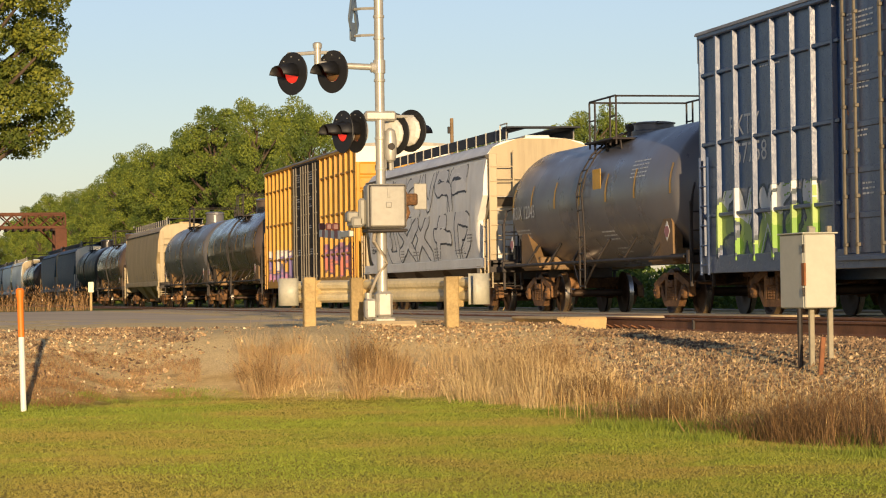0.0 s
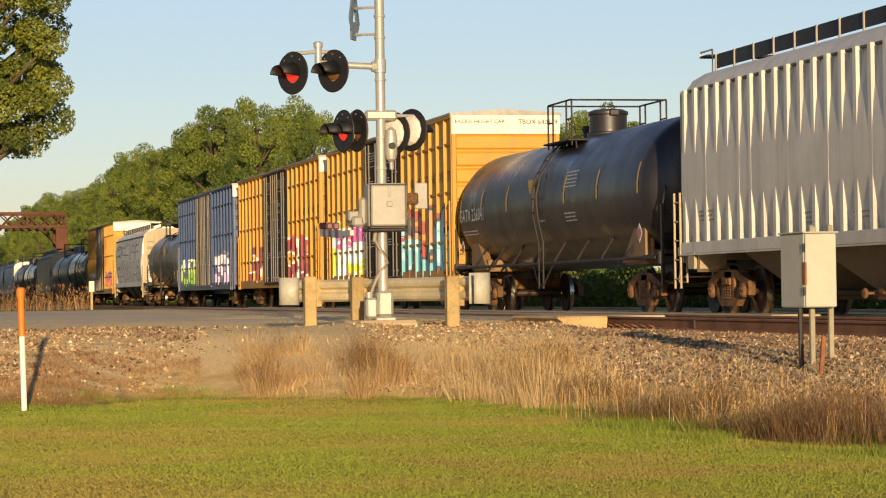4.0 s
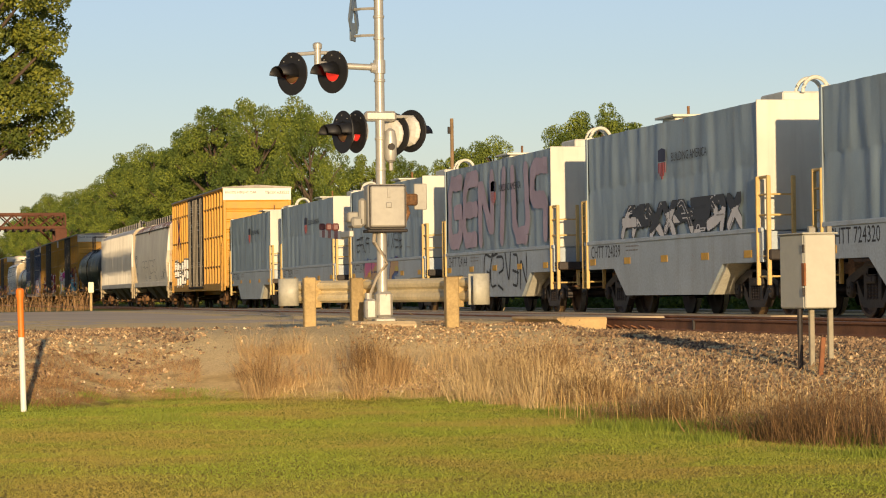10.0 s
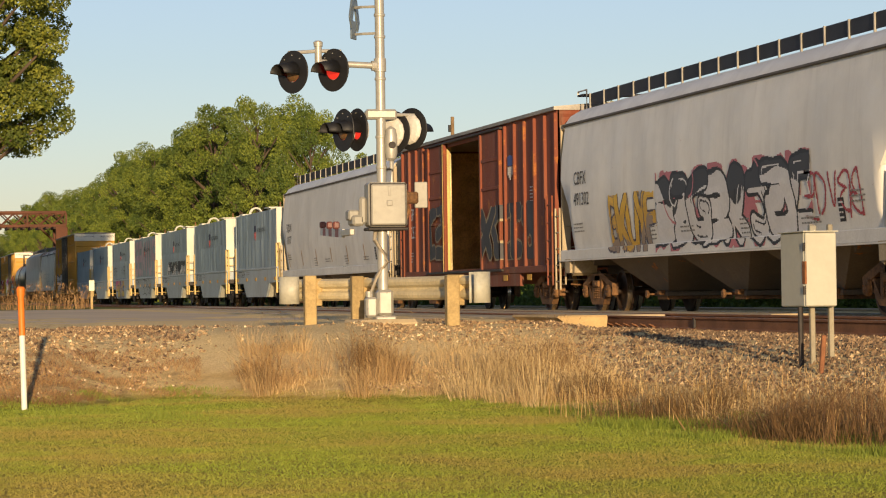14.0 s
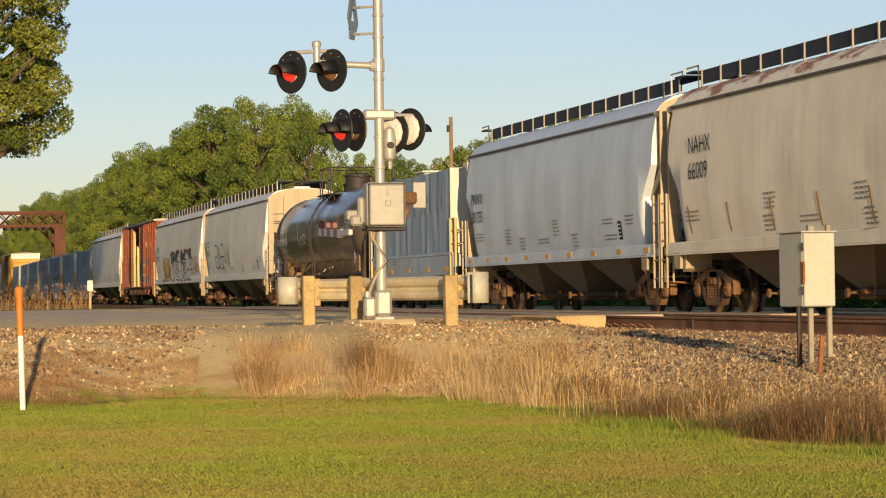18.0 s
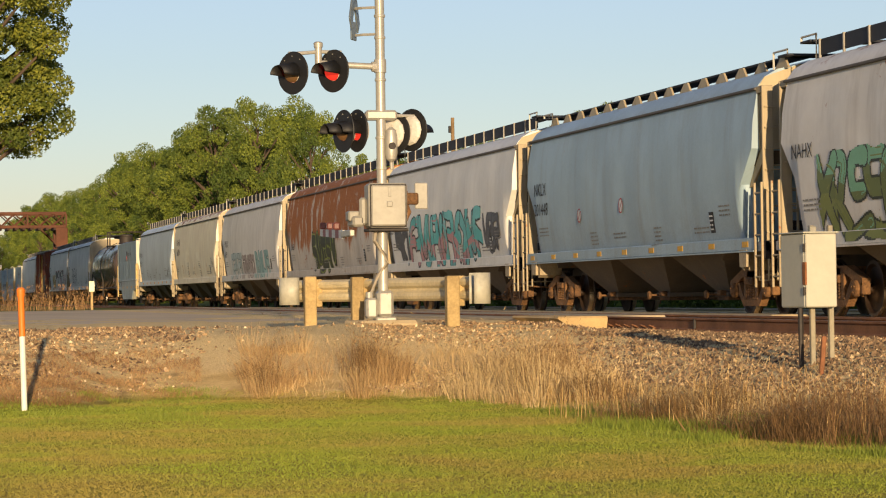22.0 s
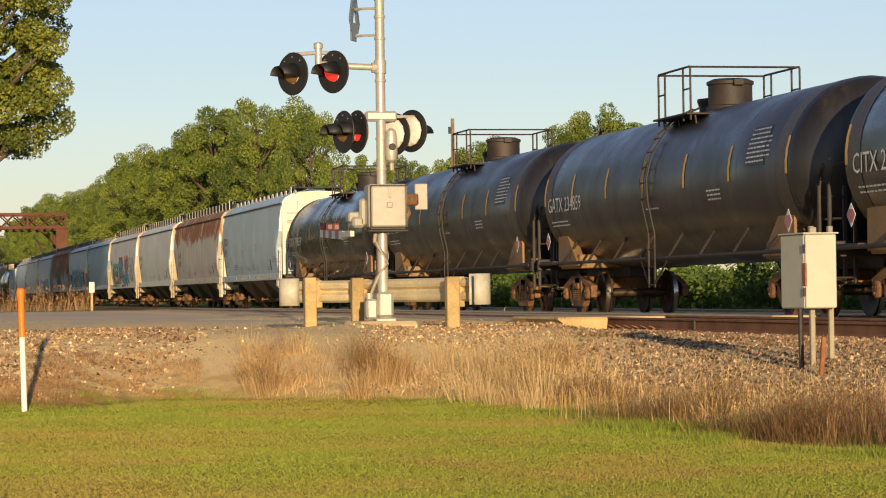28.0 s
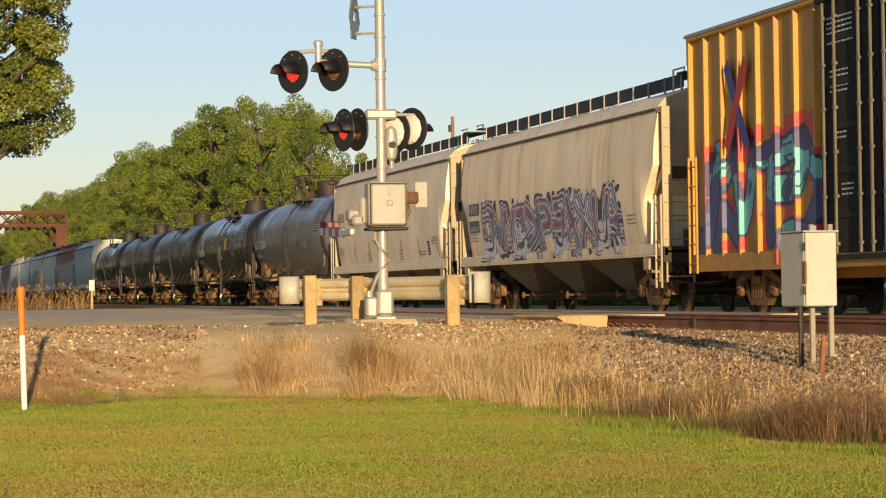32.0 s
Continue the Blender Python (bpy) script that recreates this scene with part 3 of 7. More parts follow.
def post_places(L):
    xs_ = [max(-L / 2 + .06, min(L / 2 - .06, -L / 2 + L / 20 * k)) for k in range(21)]
    return [(x, 0, 0) for x in xs_ if abs(x) >= 2.65]


def boxcar_end(L, s):
    """Horizontal corrugations of the end wall."""
    b = B()
    line, z = [(1.0, 0)], 1.15
    while z < 4.5:
        line += [(z, 0), (z + .05, .05), (z + .34, .05), (z + .40, 0)]
        z += 0.44
    b.loft([[(s * (L / 2 + d + .004), y, zz) for zz, d in line] for y in (-1.34, 1.34)], False, False)
    for y in (-1.40, 1.40):
        b.box(min(s * (L / 2 - .05), s * (L / 2 + .05)), max(s * (L / 2 - .05), s * (L / 2 + .05)), y - .06, y + .06, .95, 5.15, .015)
    return b


def boxcar(s_mid, L, body, door, top, label, marks=(), group="boxcars of the freight train", door_w=2.55, rails=(1.83, 3.13, 4.40)):
    car = thing("boxcar", label, "boxcar", group)
    part("side_wall", shared(("boxcar_walls", L), lambda: boxcar_walls(L)), body, car)
    rep("side_post", "side_post", post_mesh, body, car, post_places(L))
    rail = L / 2 - 2.7
    rep("side_rail", ("side_rail", L), lambda: B().box(-rail / 2, rail / 2, 1.39, 1.462, -.035, .035, .012), body, car, [(q * (2.65 + rail / 2), 0, z) for q in (1, -1) for z in rails])
    rep("roof_rail", ("roof_rail", L), lambda: B().box(-L / 2, L / 2, -.07, .07, 5.06, 5.16, .02), body, car, [(0, 1.43, 0), (0, -1.43, 0)])
    for s in (1, -1):
        part("end_wall", shared(("boxcar_end", L, s), lambda: boxcar_end(L, s)), body, car)
    b = B()
    b.loft([[(-L / 2 - .08, y, z) for y, z in ((-1.52, 5.14), (-1.5, 5.20), (0, 5.29), (1.5, 5.20), (1.52, 5.14))], [(L / 2 + .08, y, z) for y, z in ((-1.52, 5.14), (-1.5, 5.20), (0, 5.29), (1.5, 5.20), (1.52, 5.14))]])
    part("roof", b, GALV_DIRTY, car)
    if top is not None:
        for s in (1, -1):
            b = B().box(min(s * (L / 2 + .0), s * (L / 2 + .065)), max(s * (L / 2 + .0), s * (L / 2 + .065)), -1.47, 1.47, 4.64, 5.17, .01)
            part("end_band", b, top, car, "white upper band of the end")
    # two plug doors with locking bars
    for k in (1, -1):
        x0, x1 = (0.015, door_w) if k > 0 else (-door_w, -0.015)
        d = part("door", B().box(x0, x1, 1.40, 1.475, 1.0, 5.03, .02), door, car, "sliding plug door")
        rep("door_rib", ("door_rib", door_w), lambda: B().box(-door_w / 2 + .12, door_w / 2 - .12, 1.47, 1.495, -.05, .05, .01), door, d, [((x0 + x1) / 2, 0, z) for z in (1.6, 2.3, 3.0, 3.7, 4.4)])

        def bar():
            b = B().tube([(0, 1.52, 1.0), (0, 1.52, 5.0)], .028, 6)
            for z in (1.15, 1.9, 2.6, 3.3, 4.0, 4.75):
                b.box(-.05, .05, 1.475, 1.545, z - .03, z + .03, .008)
            return b
        rep("locking_bar", "locking_bar", bar, BAR_STEEL, d, [(xx, 0, 0) for xx in (x0 + .25, x0 + .75, x1 - .75, x1 - .25)], "steel locking bar")
        small_print(d, [(x1 - .35, 4.75, 1.1, 6), (x1 - .45, 3.9, .8, 5), (x1 - .6, 3.0, .6, 3), (x1 - .9, 2.1, .5, 3)], 1.478, WHITE_TEXT, 7 + k)
    rep("door_track", ("door_track", door_w), lambda: B().box(-door_w - .1, door_w + .1, 1.40, 1.53, -.04, .04, .01), door, car, [(0, 0, .94), (0, 0, 5.06)])
    for s in (1, -1):
        for y in (1.44, -1.44):
            part("ladder", ladder(s * (L / 2 - .34), y + (.07 if y > 0 else -.07), .75, 2.9, .44), body, car)
        part("ladder", ladder(s * (L / 2 + .14), 1.1, .9, 2.9, .44, "y"), body, car)
        b = B().box(min(s * (L / 2 + .05), s * (L / 2 + .45)), max(s * (L / 2 + .05), s * (L / 2 + .45)), -1.2, 1.2, 1.0, 1.05, .01)
        part("end_platform", b, STEEL_DARK, car)
    brake_wheel(car, -L / 2 - .3, -.6, 2.2, body)
    couplers(car, L / 2 + .35)
    trucks(car, L / 2 - 2.75)
    return car, s_mid


# -- covered hopper --
def hopper_profile(eave, bulge):
    return [(1.40, 1.30), (1.44 + bulge * .3, 1.65), (1.45 + bulge, 2.2), (1.45 + bulge, 2.9), (1.44 + bulge * .7, 3.4), (1.41, eave - .10), (1.40, eave - .02), (1.39, eave + .03), (1.27, eave + .19), (1.02, eave + .33), (.62, eave + .41), (0, eave + .45)]


def hopper_body(L, eave, bulge, cut):
    """Long smooth side sheets with faint upright bulges; the lower corners are cut back at both ends."""
    prof = hopper_profile(eave, bulge)
    prof = prof + [(-y, z) for y, z in prof[-2::-1]]
    k = max(5, round((L - 1.8) / 1.9))
    st = [(-L / 2, cut + .6, 0), (-L / 2 + .62, cut, 0), (-L / 2 + .74, 0, 0)] if cut > .2 else [(-L / 2, cut, 0), (-L / 2 + .55, 0, 0)]
    inner = -st[-1][0]
    rnd = random.Random(int(L * 10 + eave * 100))
    for i in range(k):
        x0, w, d = -inner + 2 * inner * i / k, 2 * inner / k, rnd.uniform(.005, .016)
        st += [(x0 + w * .10, 0, 0), (x0 + w * .28, 0, d * .6), (x0 + w * .5, 0, d), (x0 + w * .74, 0, d * .55), (x0 + w * .92, 0, 0)]
    st += [(-x, c, d) for x, c, d in ([(-L / 2, cut + .6, 0), (-L / 2 + .62, cut, 0), (-L / 2 + .74, 0, 0)] if cut > .2 else [(-L / 2, cut, 0), (-L / 2 + .55, 0, 0)])[::-1]]
    rings = []
    for x, c, dent in st:
        ring = []
        for y, z in prof:
            zz = max(z, 1.30 + c) if z < 3.3 else z
            d = dent if 1.4 < z < eave - .2 else 0
            ring.append((x, y - math.copysign(d, y), zz))
        rings.append(ring)
    return B().loft(rings)


def hopper_skin(x, z, L, eave, bulge):
    if z < 1.365:
        return 1.522
    p = hopper_profile(eave, bulge)
    for (ya, za), (yb, zb) in zip(p[:-1], p[1:]):
        if za <= z <= zb:
            return ya + (yb - ya) * (z - za) / max(1e-6, zb - za)
    return p[0][0]


def hopper(s_mid, L, body, label, eave=3.95, bulge=.07, ribs=False, bays=3, roof="boards", board=None, trim=None, bay=None, cut=1.0, stripes=None, strips=False, overhang=.55, trim_sill=False, group="covered hoppers of the freight train"):
    """A covered hopper: rounded sides, sloping ends, roof hatches under a running board, hopper bays, end ladders."""
    car = thing("covered_hopper", label, "hopper car", group)
    trim, board, bay = trim or TRIM_CREAM, board or GRATING, bay or body
    E = L / 2 + overhang
    part("body", shared(("hopper_body", L, eave, bulge, cut), lambda: hopper_body(L, eave, bulge, cut), True), body, car, "", True)
    if strips:
        me = shared("side_strip", lambda: B().add([(-.035, 1.416, 1.42), (.035, 1.416, 1.42), (-.01, 1.466, 1.65), (.06, 1.466, 1.65), (.03, 1.512, 2.02), (.10, 1.512, 2.02)], [(0, 1, 3, 2), (2, 3, 5, 4)]))
        for i in range(7):
            part("side_strip", me, STRIP_OCHRE, car).location.x = L / 2 - 1.2 - i * (L - 2.4) / 6
    if ribs:
        for i in range(int(L / .62) + 1):
            x = -L / 2 + .12 + (L - .24) * i / int(L / .62)
            rb = shared(("side_rib", eave), lambda: B().loft([[(-.14, 1.40, z), (-.07, 1.515, z), (.07, 1.515, z), (.14, 1.40, z)] for z in (1.28, eave)]))
            ob = part("side_rib", rb, body, car)
            ob.location.x = x
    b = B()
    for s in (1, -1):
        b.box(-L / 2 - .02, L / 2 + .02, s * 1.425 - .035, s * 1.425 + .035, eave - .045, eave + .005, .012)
    # the lip's dark colour paints in the shadow line under the eave
    part("roof_edge", b, EAVE_SHADOW, car, "drip edge coloured dark to paint the shadow under the eave")
    b = B()
    for s in (1, -1):
        b.box(-L / 2 - .1, L / 2 + .1, s * 1.475 - .045, s * 1.475 + .045, 1.14, 1.36, .015)
        b.box(-L / 2 - .1, L / 2 + .1, s * 1.50 - .05, s * 1.50 + .05, 1.115, 1.14)
        b.box(-E, E, s * 1.44 - .04, s * 1.44 + .04, 1.12, 1.28, .01)
    part("side_sill", b, trim if trim_sill else body, car)
    for q in (1, -1):
        for s in (1, -1):
            x = q * (L / 2 - .52)
            b = B().prism([(x - .20, 1.16), (x + .20, 1.16), (x + .17, .86), (x - .17, .86)], s * 1.50 - .03, s * 1.50 + .03)
            b.prism([(x - .36 * q, 1.16), (x - .14 * q, 1.16), (x - .14 * q, .80), (x - .30 * q, .86)], min(s * .95, s * 1.46), max(s * .95, s * 1.46))
            part("jacking_pad", b, trim, car, "bracket plate under the side sill")
    b = B().box(-E, E, -.32, .32, .82, 1.22, .01)
    for s in (1, -1):
        b.box(min(s * (E - .12), s * E), max(s * (E - .12), s * E), -1.5, 1.5, .98, 1.3, .015)
        b.box(min(s * (L / 2 - 1.2), s * E), max(s * (L / 2 - 1.2), s * E), -1.42, 1.42, 1.18, 1.22)
    part("underframe", b, STEEL_DARK, car)
    # slope sheets at both ends and the bays between
    zone = L - 4.6
    for s in (1, -1):
        b = B().loft([[(s * (L / 2 - .02), y, 2.86), (s * (zone / 2 + .2), y, 1.0), (s * (zone / 2 + .2), y, 1.2), (s * (L / 2 - .3), y, 2.95)] for y in (-1.37, 1.37)])
        part("slope_sheet", b, bay, car)
    bw = zone / bays
    for i in range(bays):
        x = -zone / 2 + bw * (i + .5)
        b = B().loft([[(x - bw * .5, -1.32, 1.28), (x + bw * .5, -1.32, 1.28), (x + bw * .5, 1.32, 1.28), (x - bw * .5, 1.32, 1.28)],
                      [(x - .34, -.66, .42), (x + .34, -.66, .42), (x + .34, .66, .42), (x - .34, .66, .42)]])
        b.box(x - .42, x + .42, -.72, .72, .34, .43, .01)
        hb = part("hopper_bay", b, bay, car)
        b = B().box(x - .36, x + .30, -.70, .70, .27, .34, .01)
        b.tube([(x + .16, -.9, .38), (x + .16, .95, .38)], .022, 8)
        b.lathe([(.07, 0), (.09, .03), (.07, .06)], "y", (x + .16, .93, .38), 10)
        b.box(x - .30, x - .10, .70, .84, .36, .46, .02)
        part("outlet_gate", b, STEEL_BROWN, hb, "rusty sliding outlet gate")
    # roof: hatch covers under the running boards
    k = round(L / 1.15)
    hw = L / k * .44
    rep("roof_hatch", ("roof_hatch", round(hw, 2), eave), lambda: B().box(-hw, hw, -.32, .32, eave + .40, eave + .52, .03), body, car, [(-L / 2 + .35 + (L - .7) * (i + .5) / k, 0, 0) for i in range(k)])
    hb = .56 if roof == "teeth" else .69
    k = round(L / 1.1)
    spots = [-L / 2 + .15 + (L - .3) * i / k for i in range(k + 1)]
    for s in (1, -1):
        b = B().box(-L / 2 - .3, L / 2 + .3, s * .62 - .22, s * .62 + .22, eave + hb - .04, eave + hb, .01)
        part("running_board", b, board, car, "grating walkway along the roof")
        if roof == "boards":
            part("toe_board", B().box(-L / 2 + .1, L / 2 - .1, s * .84 - .012, s * .84 + .012, eave + .42, eave + .67), board, car)

        def bracket():
            b = B()
            if roof == "teeth":
                b.loft([[(-.36, s * .90, eave + .34), (.36, s * .90, eave + .34), (.36, s * .86, eave + .34), (-.36, s * .86, eave + .34)], [(-.10, s * .88, eave + .54), (.10, s * .88, eave + .54), (.10, s * .84, eave + .54), (-.10, s * .84, eave + .54)]])
            else:
                b.box(-.02, .02, s * .86 - .02, s * .86 + .02, eave + .30, eave + .69)
            return b
        rep("walkway_bracket", ("walkway_bracket", roof, eave, s), bracket, trim if roof == "teeth" else BRACKET_GREY, car, [(x, 0, 0) for x in spots])
    # ends: corner posts, ladders, braces, roof platform
    low = 2.9 if cut > .2 else 2.3
    for s in (1, -1):
        xe = s * (L / 2 + .30)
        for y in (1.33, -1.33):
            b = B().box(xe - .03, xe + .03, y - .10, y + .10, .98, eave + .02, .012)
            b.box(min(s * (L / 2 - .02), xe), max(s * (L / 2 - .02), xe), y - .10, y + .09, eave - .10, eave + .02, .01)
            b.prism([(s * (L / 2 - .02), low + .02), (xe, low + .02), (xe, low - .1), (s * (L / 2 - .5), 2.25), (s * (L / 2 - .62), 2.25)], y - .02, y + .02)
            part("end_post", b, trim, car, "broad upright end post")
        part("ladder", ladder(s * (E - .24), 1.52, .50, 2.30, .36), trim, car, "side ladder at the end")
        b = B().box(xe - .02 + s * .05, xe + .02 + s * .05, .80, .84, .60, eave + .10, .006)
        for k in range(int((eave - .6) / .36)):
            b.tube([(xe + s * .05, .82, .72 + .36 * k), (xe + s * .05, 1.40, .72 + .36 * k)], .015, 6)
        part("ladder", b, trim, car, "end ladder")
        outline_ = ((-1.38, low), (1.38, low), (1.40, eave - .02), (1.27, eave + .19), (.62, eave + .41), (-.62, eave + .41), (-1.27, eave + .19), (-1.40, eave - .02))
        part("end_sheet", B().loft([[(s * (L / 2 + d), y, z) for y, z in outline_] for d in (.004, .03)]), trim, car, "pale end sheet")
        zt = eave + hb
        b = B().box(min(s * (L / 2 - .05), s * (L / 2 + .42)), max(s * (L / 2 - .05), s * (L / 2 + .42)), -.9, 1.0, zt - .04, zt, .008)
        part("end_platform", b, board, car, "grating platform over the end")
        b = B().tube([(s * (L / 2 - .3), .98, eave + .3), (s * (L / 2 - .3), .98, zt + .07), (s * (L / 2 + .40), .98, zt + .07), (s * (L / 2 + .40), .98, zt - .02)], .02, 6)
        part("roof_grab_rail", b, BRACKET_PALE, car, "pale grab rail at the roof's end", True)
        b = B()
        b.tube([(s * (E - .02), 1.42, 1.3), (s * (E - .02), 1.42, .62), (s * (E - .5), 1.42, .62), (s * (E - .5), 1.42, 1.2)], .02, 6)
        for z in (1.9, 2.6, 3.3):
            b.tube([(s * (L / 2 + .2), -1.38, z), (s * (L / 2 + .2), 1.38, z)], .016, 6)
        part("sill_step", b, trim, car)
        b = B()
        b.lathe([(.2, -.5), (.26, -.45), (.26, .45), (.2, .5)], "y", (s * (L / 2 + .05), -.1, 1.55), 14)
        b.box(s * (L / 2 - .1) - .15, s * (L / 2 - .1) + .15, .55, .85, 1.25, 1.65, .02)
        part("brake_gear", b, STEEL_DARK, car)
    brake_wheel(car, -E - .06, -.45, 2.15, trim)
    couplers(car, E - .05)
    trucks(car, L / 2 - 1.35)
    side = lambda z: hopper_skin(0, z, L, eave, bulge) + .006
    small_print(car, [(L / 2 - .95, 1.92, .8, 3), (L * .17, 1.72, .55, 4), (L * .06, 1.66, .9, 2), (-L * .12, 1.70, .5, 5), (-L * .28, 1.62, .9, 2), (-L / 2 + 1.9, 1.98, .6, 3)], side, PRINT_GREY, int(abs(s_mid)))
    x, y = -L / 2 + 2.5, side(1.7)
    plate = part("notice_plate", B().add([(x, side(1.5), 1.5), (x - .26, side(1.5), 1.5), (x - .26, side(1.88), 1.88), (x, side(1.88), 1.88)], [(0, 1, 2, 3)]), BLACK_TEXT, car, "small black notice plate")
    small_print(plate, [(x - .03, 1.82, .2, 4)], lambda z: side(z) + .003, WHITE_TEXT, 2)
    if stripes is not None:
        reflectors(car, [-L / 2 + .4 + (L - .8) * i / 8 for i in range(9)], 1.522, 1.25, stripes)
    return car, s_mid


# -- tank car --
def tank_body(L, R, zc):
    prof = []
    for i in range(7):
        a = math.pi / 2 * i / 6
        prof.append((max(.02, R * math.sin(a)), -L / 2 + .62 * (1 - math.cos(a))))
    full = prof + [(R, -L / 2 + .62 + (L - 1.24) * k / 5) for k in range(1, 5)] + [(r, -h) for r, h in reversed(prof)]
    return B().lathe(full, "x", (0, 0, zc), 48)


def tank(s_mid, L, body, label, dome=1.0, R=1.52, zc=2.51, trim=None, marks=True, band=None, group="tank cars of the freight train"):
    """A tank car: a long drum on saddles, ring ladder, fittings in a housing on top behind a railing."""
    car = thing("tank_car", label, "tank car", group)
    trim = trim or STEEL_DARK
    part("tank", shared(("tank_body", L, R, zc), lambda: tank_body(L, R, zc), True), body, car, "", True)
    E = L / 2 + .45
    rep("weld_seam", ("weld_seam", R), lambda: B().lathe([(R + .0005, -.03), (R + .002, 0), (R + .0005, .03)], "x", (0, 0, zc), 48, False), body, car, [(-L / 2 + .62 + (L - 1.24) * i / 6, 0, 0) for i in range(1, 6)])
    for s in (1, -1):
        b = B()
        b.box(min(s * (L / 2 - 3.1), s * E), max(s * (L / 2 - 3.1), s * E), -.3, .3, .80, 1.16, .015)
        b.box(min(s * (E - .12), s * E), max(s * (E - .12), s * E), -1.45, 1.45, .98, 1.24, .015)
        b.box(min(s * (L / 2 - .8), s * E), max(s * (L / 2 - .8), s * E), -1.4, 1.4, 1.14, 1.18)
        part("stub_sill", b, STEEL_DARK, car)
    for s in (1, -1):
        b = B()
        xc = s * (L / 2 - 1.75)
        for q in (1, -1):
            xe = s * (L / 2 - .95)
            b.prism([(xe, 1.05), (xe - s * .02, 1.75), (xe - s * .22, 2.12), (xe - s * .42, 2.0), (xe - s * 1.65, 1.05)], min(q * 1.10, q * 1.30), max(q * 1.10, q * 1.30))
        b.box(xc - .8, xc + .8, -1.25, 1.25, 1.0, 1.3, .02)
        part("saddle", b, SADDLE, car, "brown bolster saddle plates")
    b = B()
    for q in (1, -1):
        b.tube([(-E + .3, q * 1.42, 1.12), (E - .3, q * 1.42, 1.12)], .035, 8)
        k = round(L / 1.9)
        for i in range(1, k):
            x = -L / 2 + L * i / k
            b.tube([(x, q * 1.42, 1.12), (x - .28, q * 1.20, 1.58)], .028, 6)
    part("safety_rail", b, trim, car, "pipe rail along the belly")
    # ring ladder from rail to top on the near side
    for q in (1, -1):
        lad = B()
        for dx in (-.2, .2):
            pts = [(dx, q * 1.46, .55), (dx, q * 1.46, 1.6)] + [(dx, q * (R + .10) * math.cos(a), zc + (R + .10) * math.sin(a)) for a in [radians(d) for d in (-12, 5, 22, 40, 58, 72)]]
            lad.tube(pts, .022, 6)
        for z in (.6, .95, 1.3, 1.65):
            lad.tube([(-.2, q * 1.46, z), (.2, q * 1.46, z)], .016, 6)
        for d in range(-8, 76, 11):
            a = radians(d)
            lad.tube([(-.2, q * (R + .10) * math.cos(a), zc + (R + .10) * math.sin(a)), (.2, q * (R + .10) * math.cos(a), zc + (R + .10) * math.sin(a))], .016, 6)
        lad.tube([(.2, q * 1.46, .62), (.95, q * 1.40, 1.14)], .022, 6)
        lad.tube([(-.2, q * 1.46, .62), (-.95, q * 1.40, 1.14)], .022, 6)
        part("ladder", lad, trim, car, "curved side ladder")
    # platform, railing and fittings housing
    zt = zc + R
    for q in (1, -1):
        b = B().box(-1.55, .65, q * .92 - .28, q * .92 + .28, zt - .20, zt - .16, .01)
        for x in (-1.45, -.4, .55):
            b.tube([(x, q * .95, zt - .55), (x, q * 1.0, zt - .18)], .02, 6)
        part("platform", b, trim, car)
    for q in (1, -1):
        y = q * 1.1
        part("railing", B().tube([(-1.5, y, zt - .30), (-1.5, y, zt + .70), (-1.47, y, zt + .72), (.52, y, zt + .72), (.55, y, zt + .70), (.55, y, zt - .30)], .022, 6), trim, car, "bent pipe railing beside the top platform")
        for x in (-1.05, .12):
            part("railing_post", shared(("railing_post", zt), lambda: B().tube([(0, 0, zt - .30), (0, 0, zt + .72)], .022, 6)), trim, car).location = (x, y, 0)
        for x in (-1.5, .12):
            part("midrail", shared(("midrail", zt), lambda: B().tube([(0, 0, zt + .3), (.45, 0, zt + .3)], .018, 6)), trim, car).location = (x, y, 0)
    for x in (-1.5, .55):
        part("crossbar", shared(("crossbar", zt), lambda: B().tube([(0, -1.1, zt + .71), (0, 1.1, zt + .71)], .022, 6)), trim, car).location = (x, 0, 0)
    b = B().lathe([(.48, zt - .15), (.48, zt + .02), (.43, zt + .04), (.43, zt + .42 * dome), (.46, zt + .44 * dome), (.46, zt + .50 * dome), (.34, zt + .55 * dome), (.05, zt + .57 * dome)], "z", (-.6, 0, 0), 24)
    b.box(-1.14, -1.03, -.1, .1, zt + .40 * dome, zt + .52 * dome, .01)
    part("fittings_housing", b, body if band is None else trim, car, "round fittings housing", True)
    b = B().lathe([(.28, zt - .06), (.28, zt + .07), (.32, zt + .18), (.32, zt + .24), (.1, zt + .27)], "z", (.45, 0, 0), 16)
    part("manway", b, trim, car)
    for s in (1, -1):
        for q in (1, -1):
            b = B()
            for y in (q * 1.38, q * .95):
                b.box(s * E - .03, s * E + .03, y - .03, y + .03, .55, 2.15, .008)
            for z in (.65, 1.0, 1.6, 1.95):
                b.tube([(s * E, q * .95, z), (s * E, q * 1.38, z)], .016, 6)
            part("end_ladder", b, trim, car)
        b = B()
        b.tube([(s * E, 1.38, 2.1), (s * E, 1.3, 2.45), (s * (E - .3), 1.2, 2.5), (s * (E - .6), 1.15, 2.3), (s * (E - .6), 1.2, 1.2)], .022, 6)
        part("end_handrail", b, trim, car, "bent grab rail")
        x = s * (L / 2 - .75)
        pl = part("placard", B().prism([(x - .19, 1.62), (x, 1.43), (x + .19, 1.62), (x, 1.81)], 1.475, 1.482), WHITE_TEXT, car, "diamond hazard placard")
        part("placard_mark", B().prism([(x - .17, 1.62), (x - .05, 1.50), (x + .05, 1.50), (x + .17, 1.62), (x + .08, 1.71), (x - .08, 1.71)], 1.483, 1.486), plain("placard_red", (172, 112, 112), 0.6), pl, "red field")
